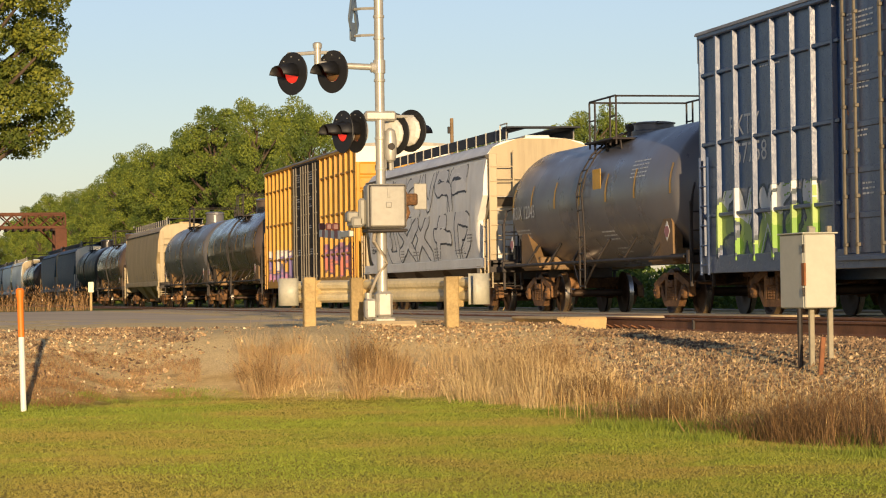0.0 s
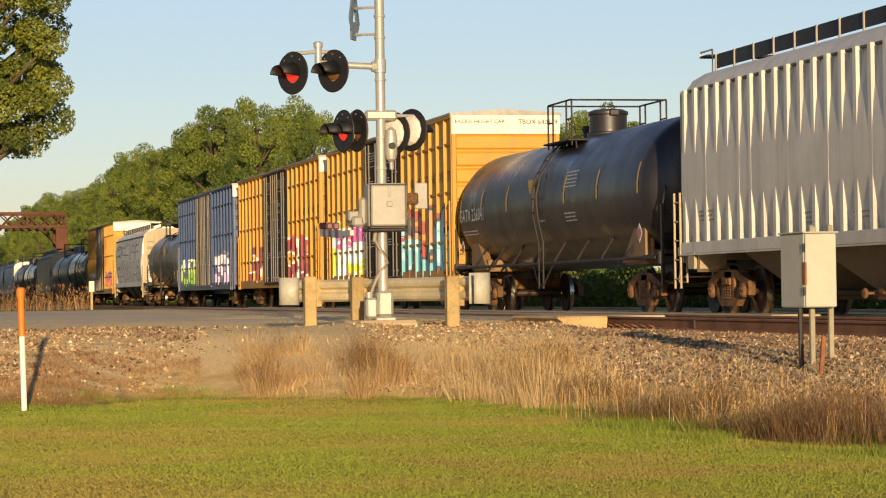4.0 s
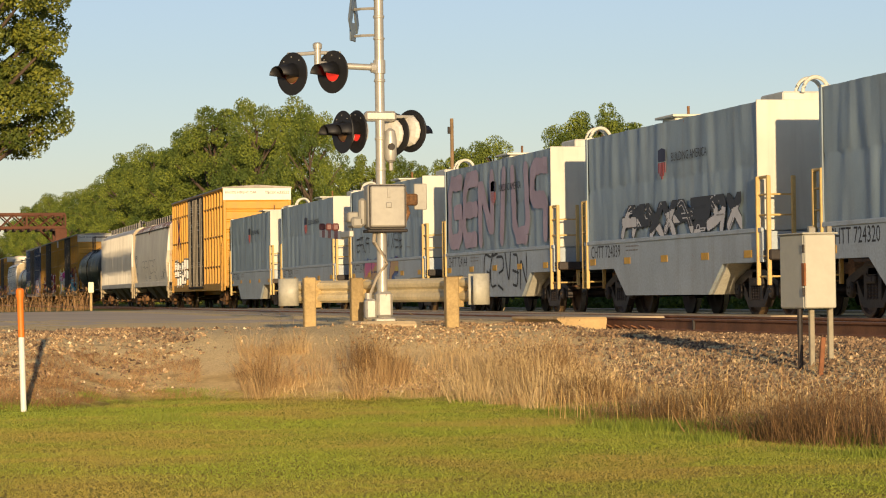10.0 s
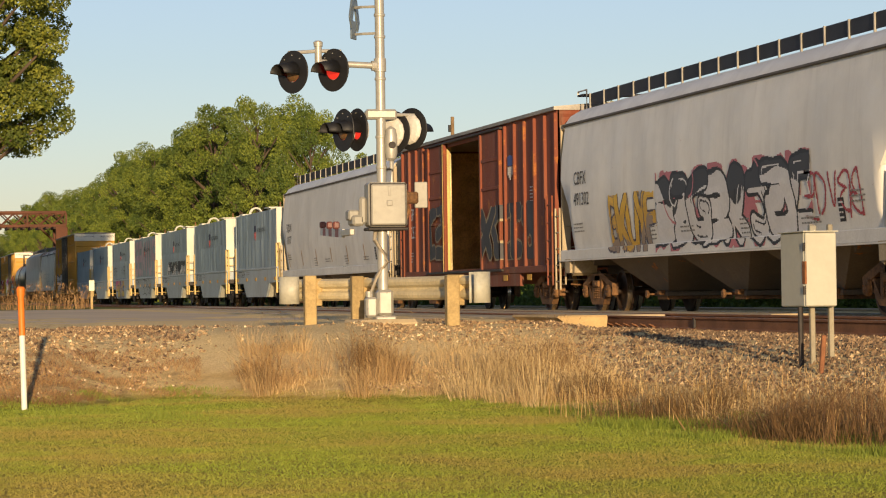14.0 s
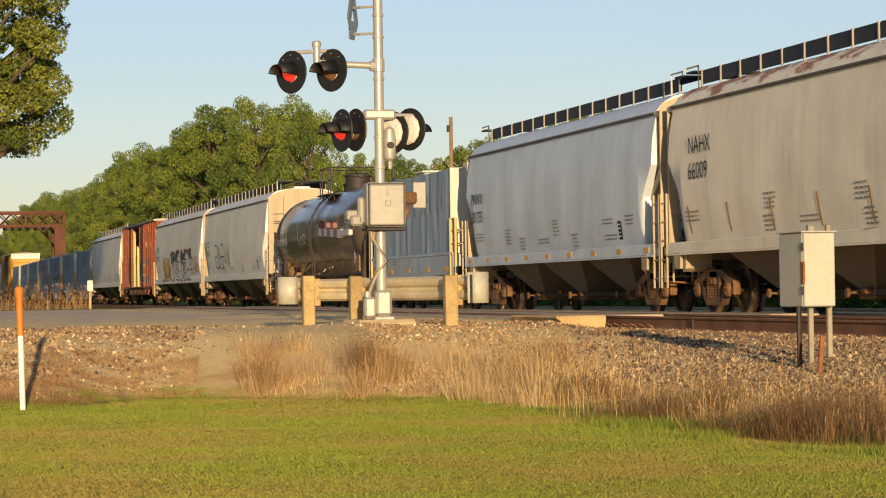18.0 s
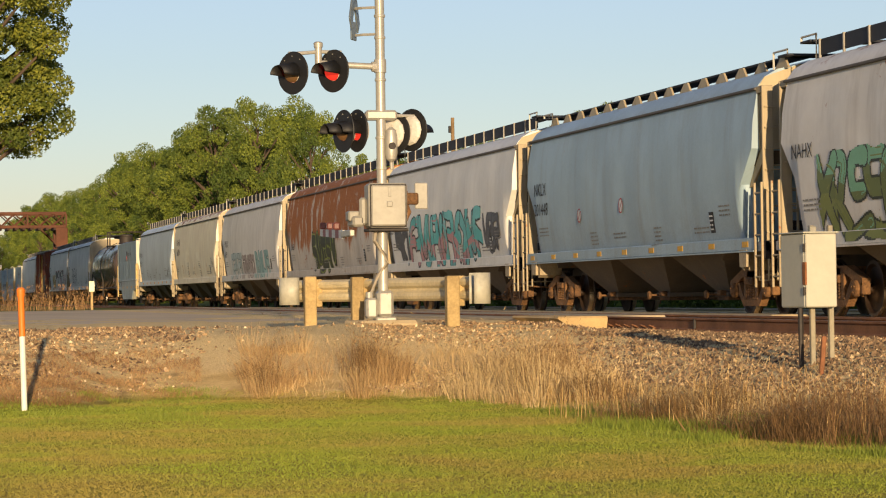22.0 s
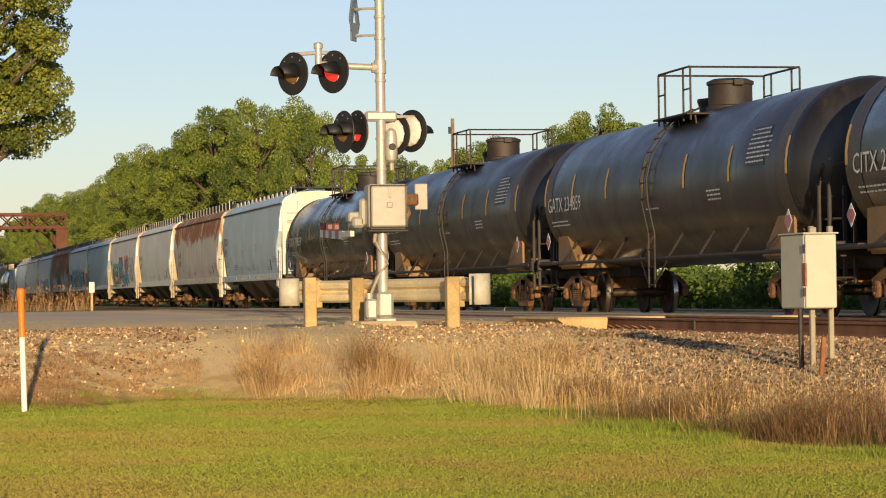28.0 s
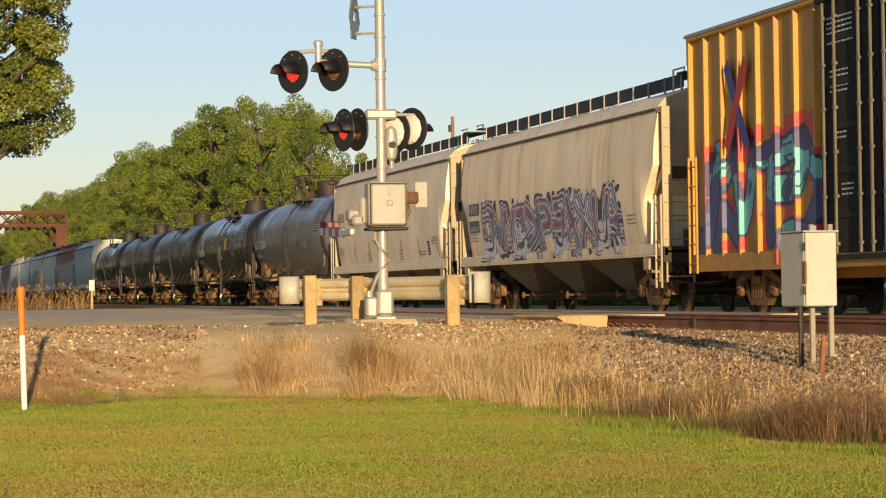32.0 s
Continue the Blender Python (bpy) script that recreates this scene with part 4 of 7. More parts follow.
    brake_wheel(car, -E - .05, -.5, 2.0, trim)
    couplers(car, E - .05)
    trucks(car, L / 2 - 1.75)
    if marks:
        me = shared(("tank_stripe", R), lambda: B().add([(dx, (R + .010) * math.cos(a), zc + (R + .010) * math.sin(a)) for a in [radians(d) for d in (-4, 4, 12, 20)] for dx in (-.055, .055)], [(0, 1, 3, 2), (2, 3, 5, 4), (4, 5, 7, 6)]))
        for i in range(7):
            part("reflector", me, YELLOW_STRIPE, car, "upright yellow reflective strip").location.x = -L / 2 + .70 + (L - 1.4) * i / 6 + (.35 if 0 < i < 6 else 0)
    if band is not None:
        for s in (1, -1):
            b = B().lathe([(R + .004, s * (L / 2 - 1.25)), (R + .006, s * (L / 2 - .66))], "x", (0, 0, zc), 48, False)
            part("end_band", b, band, car, "painted band near the end", True)
    return car, s_mid


# -- short covered gondola with a corrugated upper box --
def gondola(s_mid, label, upper, lower, cream, L=10.9, group="grey box cars of the freight train", marks=None):
    car = thing("covered_gondola", label, "freight car", group)
    b = B()
    rings = []
    n = int(L / .12)
    xs_ = [-L / 2 + L * i / n for i in range(n + 1)]

    def dent(x, z):
        d = .034 * noise.noise((x * 2.3, z * .5, s_mid * .13)) + .022 * noise.noise((x * 4.6, z * .7 + (.9 if z > 2.62 else 0), s_mid * .31))
        return 1.425 + d - .012 * math.exp(-((z - 2.62) / .03) ** 2)
    zs_ = [1.50, 1.9, 2.3, 2.56, 2.62, 2.68, 3.0, 3.36, 3.72]
    b.loft([[(x, dent(x, z), z) for x in xs_] + [(L / 2, -1.42, z), (-L / 2, -1.42, z)] for z in zs_])
    part("upper_box", b, upper, car, "grey sheet upper box with shallow dents", True)
    b = B()
    for s in (1, -1):
        side = [(-L / 2 - .25, 1.50), (L / 2 + .25, 1.50), (L / 2 + .25, .95), (L / 2 - 1.9, .95), (L / 2 - 2.75, .40), (-L / 2 + 2.75, .40), (-L / 2 + 1.9, .95), (-L / 2 - .25, .95)]
        b.prism(side, s * 1.40 - .05, s * 1.40 + .06)
    b.box(-L / 2 - .25, L / 2 + .25, -1.4, 1.4, 1.0, 1.48)
    b.box(-L / 2 + 2.75, L / 2 - 2.75, -1.35, 1.35, .42, 1.0)
    part("lower_body", b, lower, car, "grey lower body with sloped cut-outs over the trucks")
    b = B()
    for s in (1, -1):
        b.box(-L / 2 - .26, L / 2 + .26, s * 1.455 - .03, s * 1.455 + .03, 1.46, 1.54, .01)
    part("waist_rail", b, lower, car)
    for s in (1, -1):
        b = B().box(min(s * L / 2, s * (L / 2 + .05)), max(s * L / 2, s * (L / 2 + .05)), -1.44, 1.46, 1.5, 3.75, .012)
        part("end_panel", b, cream, car, "cream painted end panel")
        b = B()
        for y in (1.43, .98):
            b.box(s * (L / 2 + .5) - .035, s * (L / 2 + .5) + .035, y - .035, y + .035, .55, 2.42, .01)
        b.box(s * (L / 2 + .05) - .03, s * (L / 2 + .05) + .03, 1.43, 1.50, .55, 2.42, .01)
        b.tube([(s * (L / 2 + .5), 1.43, 2.4), (s * (L / 2 + .1), 1.43, 2.4)], .03, 6)
        for z in (.7, 1.05, 1.75, 2.1):
            b.tube([(s * (L / 2 + .5), 1.0, z), (s * (L / 2 + .5), 1.43, z)], .018, 6)
            b.tube([(s * (L / 2 + .5), 1.43, z), (s * (L / 2 + .05), 1.45, z)], .018, 6)
        part("ladder", b, LADDER_YELLOW, car, "yellow corner ladder")
        b = B().box(min(s * (L / 2), s * (L / 2 + .62)), max(s * (L / 2), s * (L / 2 + .62)), -1.45, 1.45, .98, 1.16, .02)
        part("end_sill", b, STEEL_DARK, car)
    b = B().box(L / 2 - 3.2, L / 2 - 2.3, -.5, .5, 3.7, 3.98, .03).box(L / 2 - 3.35, L / 2 - 2.1, -.6, .6, 3.98, 4.03, .01)
    part("roof_hatch", b, cream, car, "cream roof hatch with a flat lid")
    part("roof_box", B().box(-L / 2 + 1.0, -L / 2 + 2.2, -.6, .6, 3.7, 3.98, .03), cream, car, "cream box on the roof")
    for x in (-L / 2 + .95, -L / 2 + 1.3):
        b = B().tube([(x - .05 * math.cos(a), .26 * math.cos(a), 3.95 + .28 * math.sin(a)) for a in [math.pi * k / 12 for k in range(13)]], .038, 8)
        part("roof_hoop", b, cream, car, "bent pipe hoop over the roof", True)
    part("hatch_handle", B().tube([(L / 2 - 2.5, 0, 3.9), (L / 2 - 2.5, 0, 4.25)], .03, 6), STEEL_BROWN, car)
    for s in (1, -1):
        for q in (1, -1):
            b = B().prism([(s * (L / 2 - 1.85), .95), (s * (L / 2 - 1.75), .95), (s * (L / 2 - 2.6), .40), (s * (L / 2 - 2.75), .40)], min(q * .95, q * 1.40), max(q * .95, q * 1.40))
            part("gusset", b, cream, car, "cream gusset of the cut-out")
    part("end_band", B().box(L / 2 - .0, L / 2 + .12, 1.36, 1.47, 1.5, 3.72, .01), upper, car)
    reflectors(car, [L / 2 - .35, L / 2 - 2.9, 0, -L / 2 + 2.9, -L / 2 + .5], 1.465, 1.10, None, (.42, .13))
    couplers(car, L / 2 + .95)
    trucks(car, L / 2 - 1.15, STEEL_DARK)
    return car, s_mid

# ---- the train, from its front to its rear; the number is where the car's middle is, in metres along the track at 16 s ----
GALV_DIRTY = plain("weathered_galvanised_roof", (150, 144, 134), 0.55, 0.3, 0.35, 3, 0.2)
LADDER_YELLOW = plain("ochre_ladder_paint", (198, 168, 104), 0.6, 0, 0.2)
YELLOW = paint("boxcar_yellow", (194, 142, 40), 0.25, 0.4, 0.55)
YELLOW_OLD = paint("faded_boxcar_yellow", (190, 142, 52), 0.35, 0.6, 0.6)
NAVY = paint("boxcar_blue", (26, 60, 102), 0.15, 0.2, 0.4)
BOX_BROWN = paint("boxcar_brown", (126, 62, 36), 0.6, 0.5, 0.7)
DOOR_BLACK = paint("black_door_paint", (14, 14, 15), 0.1, 0.05, 0.85)
CAP_WHITE = paint("white_cap_paint", (224, 220, 202), 0.0, 0.2, 0.55)
GREY_A = paint("hopper_pale_grey", (228, 226, 217), 0.05, 0.16, 0.5, dents=.14)
GREY_B = paint("hopper_grey_rust_edge", (222, 219, 211), 0.1, 0.28, 0.5, 0.1, 4.42)
GREY_RUSTY = paint("hopper_grey_rust_runs", (206, 199, 186), 0.3, 0.35, 0.6, 0.85, 4.05)
GREY_HALF = paint("hopper_grey_half_rusted", (200, 193, 180), 0.4, 0.35, 0.65, 1.6, 4.3)
BEIGE = paint("hopper_beige", (238, 223, 190), 0.06, 0.2, 0.55)
BEIGE_RUST = paint("hopper_beige_rust_edge", (246, 235, 208), 0.1, 0.2, 0.55, 0.06, 4.22)
SEA_GREY = paint("hopper_sea_grey", (180, 200, 206), 0.06, 0.22, 0.45)
BEIGE_RUNS = paint("hopper_beige_rust_runs", (242, 224, 186), 0.12, 0.65, 0.55, dust=(196, 140, 84))
FPAX_WHITE = paint("hopper_warm_white", (242, 232, 212), 0.12, 0.15, 0.55, 0.3, 4.45)
BLUE_GREY = paint("hopper_blue_grey", (154, 178, 190), 0.1, 0.3, 0.45)
PALE_BLUE = paint("hopper_pale_blue_grey", (206, 216, 220), 0.06, 0.2, 0.45)
TAN = paint("hopper_tan", (182, 160, 120), 0.2, 0.5, 0.6)
SLATE = paint("hopper_slate_blue", (74, 96, 116), 0.2, 0.35, 0.5)
WHITE_RIB = paint("hopper_off_white", (206, 202, 190), 0.1, 0.35, 0.55)
TRIM_CREAM = paint("cream_trim", (180, 164, 132), 0.3, 0.5, 0.65)
BAY_GREY = paint("grimy_bay_grey", (100, 90, 77), 0.3, 0.6, 0.75)
TANK_BLACK = paint("tank_black", (30, 30, 33), 0.05, 0.2, 0.40, dents=.06)
TANK_GLOSS = paint("tank_gloss_black", (26, 27, 31), 0.0, 0.15, 0.32, dents=.06)
TANK_GREY = paint("tank_dark_grey", (100, 99, 102), 0.1, 0.3, 0.38, dents=.08)
TANK_BROWN = paint("tank_brown_black", (78, 66, 58), 0.15, 0.35, 0.3, dents=.08)
TANK_BAND = paint("tank_brown_band", (64, 51, 36), 0.05, 0.3, 0.5)
GON_GREY = paint("gondola_grey", (142, 162, 171), 0.05, 0.3, 0.6)
GON_LOW = paint("gondola_lower_grey", (170, 184, 190), 0.1, 0.35, 0.55)
CREAM = paint("cream_end_paint", (206, 204, 186), 0.05, 0.3, 0.6)
# grey for hopper drip edges, with the eave's shadow put into the colour
EAVE_SHADOW = plain("eave_shadow_grey", (92, 88, 80), 0.8, 0.0, 0.3, 5, 0.2)
SADDLE = plain("tan_saddle_steel", (128, 100, 64), 0.7, 0.0, 0.3, 5, 0.2)
GRATING = plain("dark_grating", (44, 47, 54), 0.7, 0.2, 0.3, 6, 0.2)
STRIP_OCHRE = plain("ochre_reflector", (186, 134, 48), 0.5)
BRACKET_GREY = plain("pale_bracket_paint", (150, 146, 136), 0.6)
BRACKET_PALE = plain("pale_handrail_paint", (196, 192, 178), 0.55)
BAR_STEEL = plain("dull_bar_steel", (100, 93, 80), 0.5, 0.2)
CARS = []


def put(made):
    CARS.append(made)
    return made[0]


def hop(front, rear, *a, **k):
    front, rear = front - .2, rear + .33
    return put(hopper((front + rear) / 2, round(front - rear, 1), *a, **k))


# far ahead, already beyond the crossing when the clip begins
for i, f in enumerate((700, 681, 662, 643, 624, 605)):
    hop(f, f - 17.6, (SLATE, BLUE_GREY, TAN, SLATE, BLUE_GREY, PALE_BLUE)[i], "weathered slate-blue covered hopper car" if i != 2 else "weathered tan covered hopper car")
put(tank(577, 16.9, TANK_BROWN, "grimy dark brown tank car"))
hop(558.5, 541, SLATE, "slate-blue covered hopper car with cream ends", trim=TRIM_CREAM)
hop(539, 521, SLATE, "slate-blue covered hopper car with pale end", trim=CAP_WHITE)
put(tank(512, 16.4, TANK_BLACK, "sooty black tank car"))
put(tank(494.6, 16.2, TANK_BROWN, "dark brown tank car"))
hop(483, 465.2, TAN, "tan covered hopper car with dusty sides", trim=TRIM_CREAM)
put(tank(454.6, 16.6, TANK_GREY, "dark grey tank car with a sheen", trim=STEEL_DARK))
put(tank(438, 15.6, TANK_BROWN, "dark brown tank car with stained shell"))
put(boxcar(418.6, 19.0, YELLOW, DOOR_BLACK, CAP_WHITE, "yellow high-cube boxcar with black doors and purple graffiti"))
car = CARS[-1][0]
graffiti(car, 9.2, 1.0, 6.4, 1.2, 11, [(70, 56, 84), (150, 96, 128), (96, 80, 128), (190, 176, 168)], lambda x, z: box_skin(x, z, 19.0), 6)
graffiti(car, -3.0, 1.0, 5.8, 1.2, 12, [(66, 40, 48), (170, 90, 70), (116, 70, 100)], lambda x, z: box_skin(x, z, 19.0), 5)
car = hop(407.6, 391.4, GREY_A, "pale grey covered hopper with large white block graffiti", eave=3.9, trim=TRIM_CREAM, bay=BAY_GREY)
sk = lambda x, z: hopper_skin(x, z, 16.2, 3.9, .07)
graffiti(car, 7.6, 2.6, 13.6, 1.2, 21, [(52, 54, 58), (226, 224, 216), (214, 212, 206)], sk, 7)
graffiti(car, 7.2, 1.36, 13.6, 1.25, 22, [(48, 50, 54), (228, 226, 218), (216, 214, 208)], sk, 6)
put(tank(382.8, 13.8, TANK_GREY, "dark grey tank car with a yellow placard and white print", dome=.4, R=1.42, zc=2.44, trim=STEEL_DARK))
car = CARS[-1][0]
tk = lambda z: math.sqrt(max(0, 1.52 ** 2 - (z - 2.51) ** 2)) + .012
lettering("car_number", "RSIX 12045", .30, (6.2, 1.435, 2.2), WHITE_TEXT, car)
small_print(car, [(6.2, 1.95, 1.2, 3), (-3.4, 3.1, 1.1, 5), (-.8, 1.75, 1.0, 3), (-1.0, 1.4, .8, 2)], lambda z: math.sqrt(1.42 ** 2 - (z - 2.44) ** 2) + .002, WHITE_TEXT, 3)
reflectors(car, [-1.0], 1.40, 2.75, YELLOW_STRIPE, (.62, .62))
put(boxcar(364.9, 19.4, NAVY, NAVY, CAP_WHITE, "dark blue high-cube boxcar with green and lilac graffiti"))
car = CARS[-1][0]
bs = lambda x, z: box_skin(x, z, 19.4)
lettering("car_number", "BKTY", .36, (8.2, 1.405, 3.2), WHITE_TEXT, car, 1.3)
lettering("car_number", "157758", .36, (8.2, 1.405, 2.7), WHITE_TEXT, car, 1.3)
graffiti(car, 8.9, .95, 5.2, 1.35, 31, [(36, 58, 70), (112, 156, 48), (150, 176, 90), (206, 210, 206)], bs, 5, "fill")
graffiti(car, -3.0, .95, 6.2, 1.5, 32, [(70, 60, 96), (170, 160, 196), (200, 198, 206), (120, 106, 150)], bs, 5, "cloud")
small_print(car, [(6.5, 4.4, 1.0, 2), (4.4, 2.2, .5, 4), (-4.4, 3.9, 1.6, 2)], 1.405, WHITE_TEXT, 9)
put(boxcar(343.6, 19.6, YELLOW, DOOR_BLACK, CAP_WHITE, "yellow high-cube boxcar with black doors and red graffiti"))
car = CARS[-1][0]
bs = lambda x, z: box_skin(x, z, 19.6)
graffiti(car, 7.6, .95, 4.4, 1.5, 41, [(216, 208, 200), (132, 36, 42), (100, 30, 40)], bs, 3)
graffiti(car, -2.6, .95, 4.4, 1.7, 42, [(224, 214, 206), (124, 32, 38), (152, 44, 46)], bs, 4)
lettering("slogan", "RAILCAR POOLING EXPERTS", .26, (-3.4, 1.405, 3.3), BLACK_TEXT, car, 1.25)
put(boxcar(322.8, 18.9, YELLOW, DOOR_BLACK, CAP_WHITE, "yellow high-cube boxcar with black doors and multicoloured graffiti"))
car = CARS[-1][0]
bs = lambda x, z: box_skin(x, z, 18.9)
graffiti(car, 8.9, .8, 6.2, 2.1, 51, [(240, 236, 225), (222, 212, 40), (236, 236, 226), (206, 70, 152), (224, 214, 120)], bs, 5, "cloud")
graffiti(car, -2.5, .8, 6.8, 2.1, 52, [(40, 60, 70), (110, 176, 186), (150, 200, 206), (196, 140, 90), (150, 60, 50)], bs, 5, "cloud")
lettering("slogan", "RAILCAR POOLING EXPERTS", .26, (-3.4, 1.405, 3.45), BLACK_TEXT, car, 1.2)
lettering("car_number", "TBOX 640919", .125, (-9.53, -.33, 4.90), BLACK_TEXT, car, 1.0, REAR)
lettering("notice", "EXCESS HEIGHT CAR", .10, (-9.53, 1.38, 4.92), BLACK_TEXT, car, 1.0, REAR)
put(tank(304.2, 17.2, TANK_BLACK, "black tank car with yellow strips and white lettering"))
car = CARS[-1][0]
lettering("car_number", "GATX 236041", .32, (8.0, tk(2.45), 2.28), WHITE_TEXT, car)
small_print(car, [(7.9, 2.05, 1.6, 2), (-2.2, 3.1, 1.0, 5), (.2, 2.1, .7, 1), (-2.2, 2.2, .9, 3)], lambda z: tk(z) - .010, WHITE_TEXT, 4)
reflectors(car, [.6], tk(2.8) - .01, 2.75, YELLOW_STRIPE, (.6, .6))
hop(293.6, 273.6, WHITE_RIB, "off-white covered hopper with upright ribs", eave=4.2, ribs=True, bays=4, trim=TRIM_CREAM, bay=BAY_GREY, cut=.05)
car = hop(272.4, 255.3, FPAX_WHITE, "off-white covered hopper with a rusty roof edge and faint scrawled tags", eave=4.12, trim=TRIM_CREAM, bay=BAY_GREY)
sk = lambda x, z: hopper_skin(x, z, 17.1, 4.12, .07)
lettering("car_number", "FPAX", .24, (7.4, 1.5305, 2.65), BLACK_TEXT, car)
lettering("car_number", "692", .24, (7.4, 1.5305, 2.2), BLACK_TEXT, car)
graffiti(car, 4.6, 1.75, 8.0, .85, 61, [(184, 176, 160)], sk, 9, "tag")
put(boxcar(244.2, 18.9, YELLOW, DOOR_BLACK, CAP_WHITE, "yellow high-cube boxcar with black doors and black-white graffiti"))
car = CARS[-1][0]
bs = lambda x, z: box_skin(x, z, 18.9)
graffiti(car, 9.0, .95, 6.2, 1.45, 71, [(26, 26, 28), (196, 194, 188), (120, 120, 120)], bs, 5, "cloud")
lettering("car_number", "TBOX 633523", .125, (-9.53, -.33, 4.90), BLACK_TEXT, car, 1.0, REAR)
lettering("notice", "EXCESS HEIGHT CAR", .10, (-9.53, 1.38, 4.92), BLACK_TEXT, car, 1.0, REAR)


def flash_sign(car, xs_, y, z, h, tilt=0):
    """A crossed-arrow emblem as plain shapes: blue and red bars."""
    for k, (rgb, a) in enumerate((((44, 62, 132), .62), ((176, 44, 44), -.62))):
        m = B().add([(-.15, 0, -h * .55), (.15, 0, -h * .55), (.15, 0, h * .55), (-.15, 0, h * .55)], [(0, 1, 2, 3)])
        ob = part("emblem", m, plain("emblem_paint", rgb, 0.6), car, "crossed blue and red emblem")
        ob.matrix_basis = pose(xs_, y + .004 * k, z, 0, math.degrees(a), 0)


flash_sign(car, 6.6, 1.482, 3.6, 1.6)


def shield(car, x, y, z, dark=(40, 44, 70), bars=(150, 60, 62), lab="red"):
    """A small striped badge as plain shapes."""
    b = B().prism([(x - .24, z + .14), (x, z + .18), (x + .24, z + .14), (x + .24, z - .08), (x - .24, z - .08)], y, y + .005)
    part("badge", b, plain("badge_field", dark, 0.6), car, "blue badge")
    b = B()
    for k in range(5):
        b.box(x - .23 + k * .10, x - .17 + k * .10, y, y + .006, z - .42 + abs(k - 2) * .06, z - .10)
    part("badge_stripe", b, plain("badge_bars", bars, 0.6), car, lab + " badge stripes")


def gon(front, label, number, upper=None, tags=()):
    car = put(gondola(front - 5.4, label, upper or GON_GREY, GON_LOW, CREAM, 10.8))
    lettering("car_number", number, .26, (5.2, 1.462, 1.18), BLACK_TEXT, car)
    lettering("slogan", "BUILDING AMERICA", .17, (-.5, 1.462, 2.94), BLACK_TEXT, car)
    shield(car, .1, 1.452, 3.05)
    small_print(car, [(2.6, 1.4, .9, 2), (-3.2, 1.85, .4, 1)], 1.462, PRINT_GREY, 5)
    flat = lambda x, z: 1.452 if z > 1.5 else 1.464
    for x0, z0, w, h, seed, cols, n, st, *words in tags:
        graffiti(car, x0, z0, w, h, seed, cols, flat, n, st, *words)
    return car


gon(232.4, "grey covered freight car with wavy upper sheets", "CHTT 724161")
gon(218.7, "grey covered freight car with cream end", "CHTT 724291")
gon(204.6, "grey covered freight car with pink and blue graffiti", "CHTT 241757", None, ((3.4, .42, 5.4, 1.2, 81, [(70, 50, 90), (190, 170, 70), (186, 150, 110), (196, 96, 140), (60, 96, 150)], 4, "cloud", "", "F2IC"), (4.6, 1.75, 2.2, .55, 82, [(30, 28, 30)], 4, "tag"), (-.2, 1.75, 2.4, .6, 83, [(30, 28, 30)], 4, "tag")))
gon(190.8, "grey covered freight car sprayed with large pink letters", "CHTT 724144", None, ((5.2, 1.56, 10.4, 2.05, 84, [(178, 158, 168), (170, 150, 160)], 6, "flat", "", "GENIUS"), (1.2, .45, 4.4, 1.1, 85, [(28, 28, 30)], 6, "tag")))
gon(176.9, "grey covered freight car with black and white graffiti", "CHTT 724039", None, ((3.0, 1.5, 7.6, .72, 86, [(30, 30, 32), (210, 208, 204), (40, 40, 44)], 8, "fill"),))
gon(162.9, "grey covered freight car with wavy upper sheets", "CHTT 724320")
gon(148.9, "grey covered freight car with wavy upper sheets", "CHTT 724016")
car = hop(136.4, 115.9, GREY_A, "long pale grey covered hopper", strips=True, eave=4.15, trim=TRIM_CREAM, bay=BAY_GREY)
lettering("car_number", "EQUX", .28, (9.0, 1.5305, 2.75), BLACK_TEXT, car)
lettering("car_number", "18177", .28, (9.0, 1.5305, 2.3), BLACK_TEXT, car)


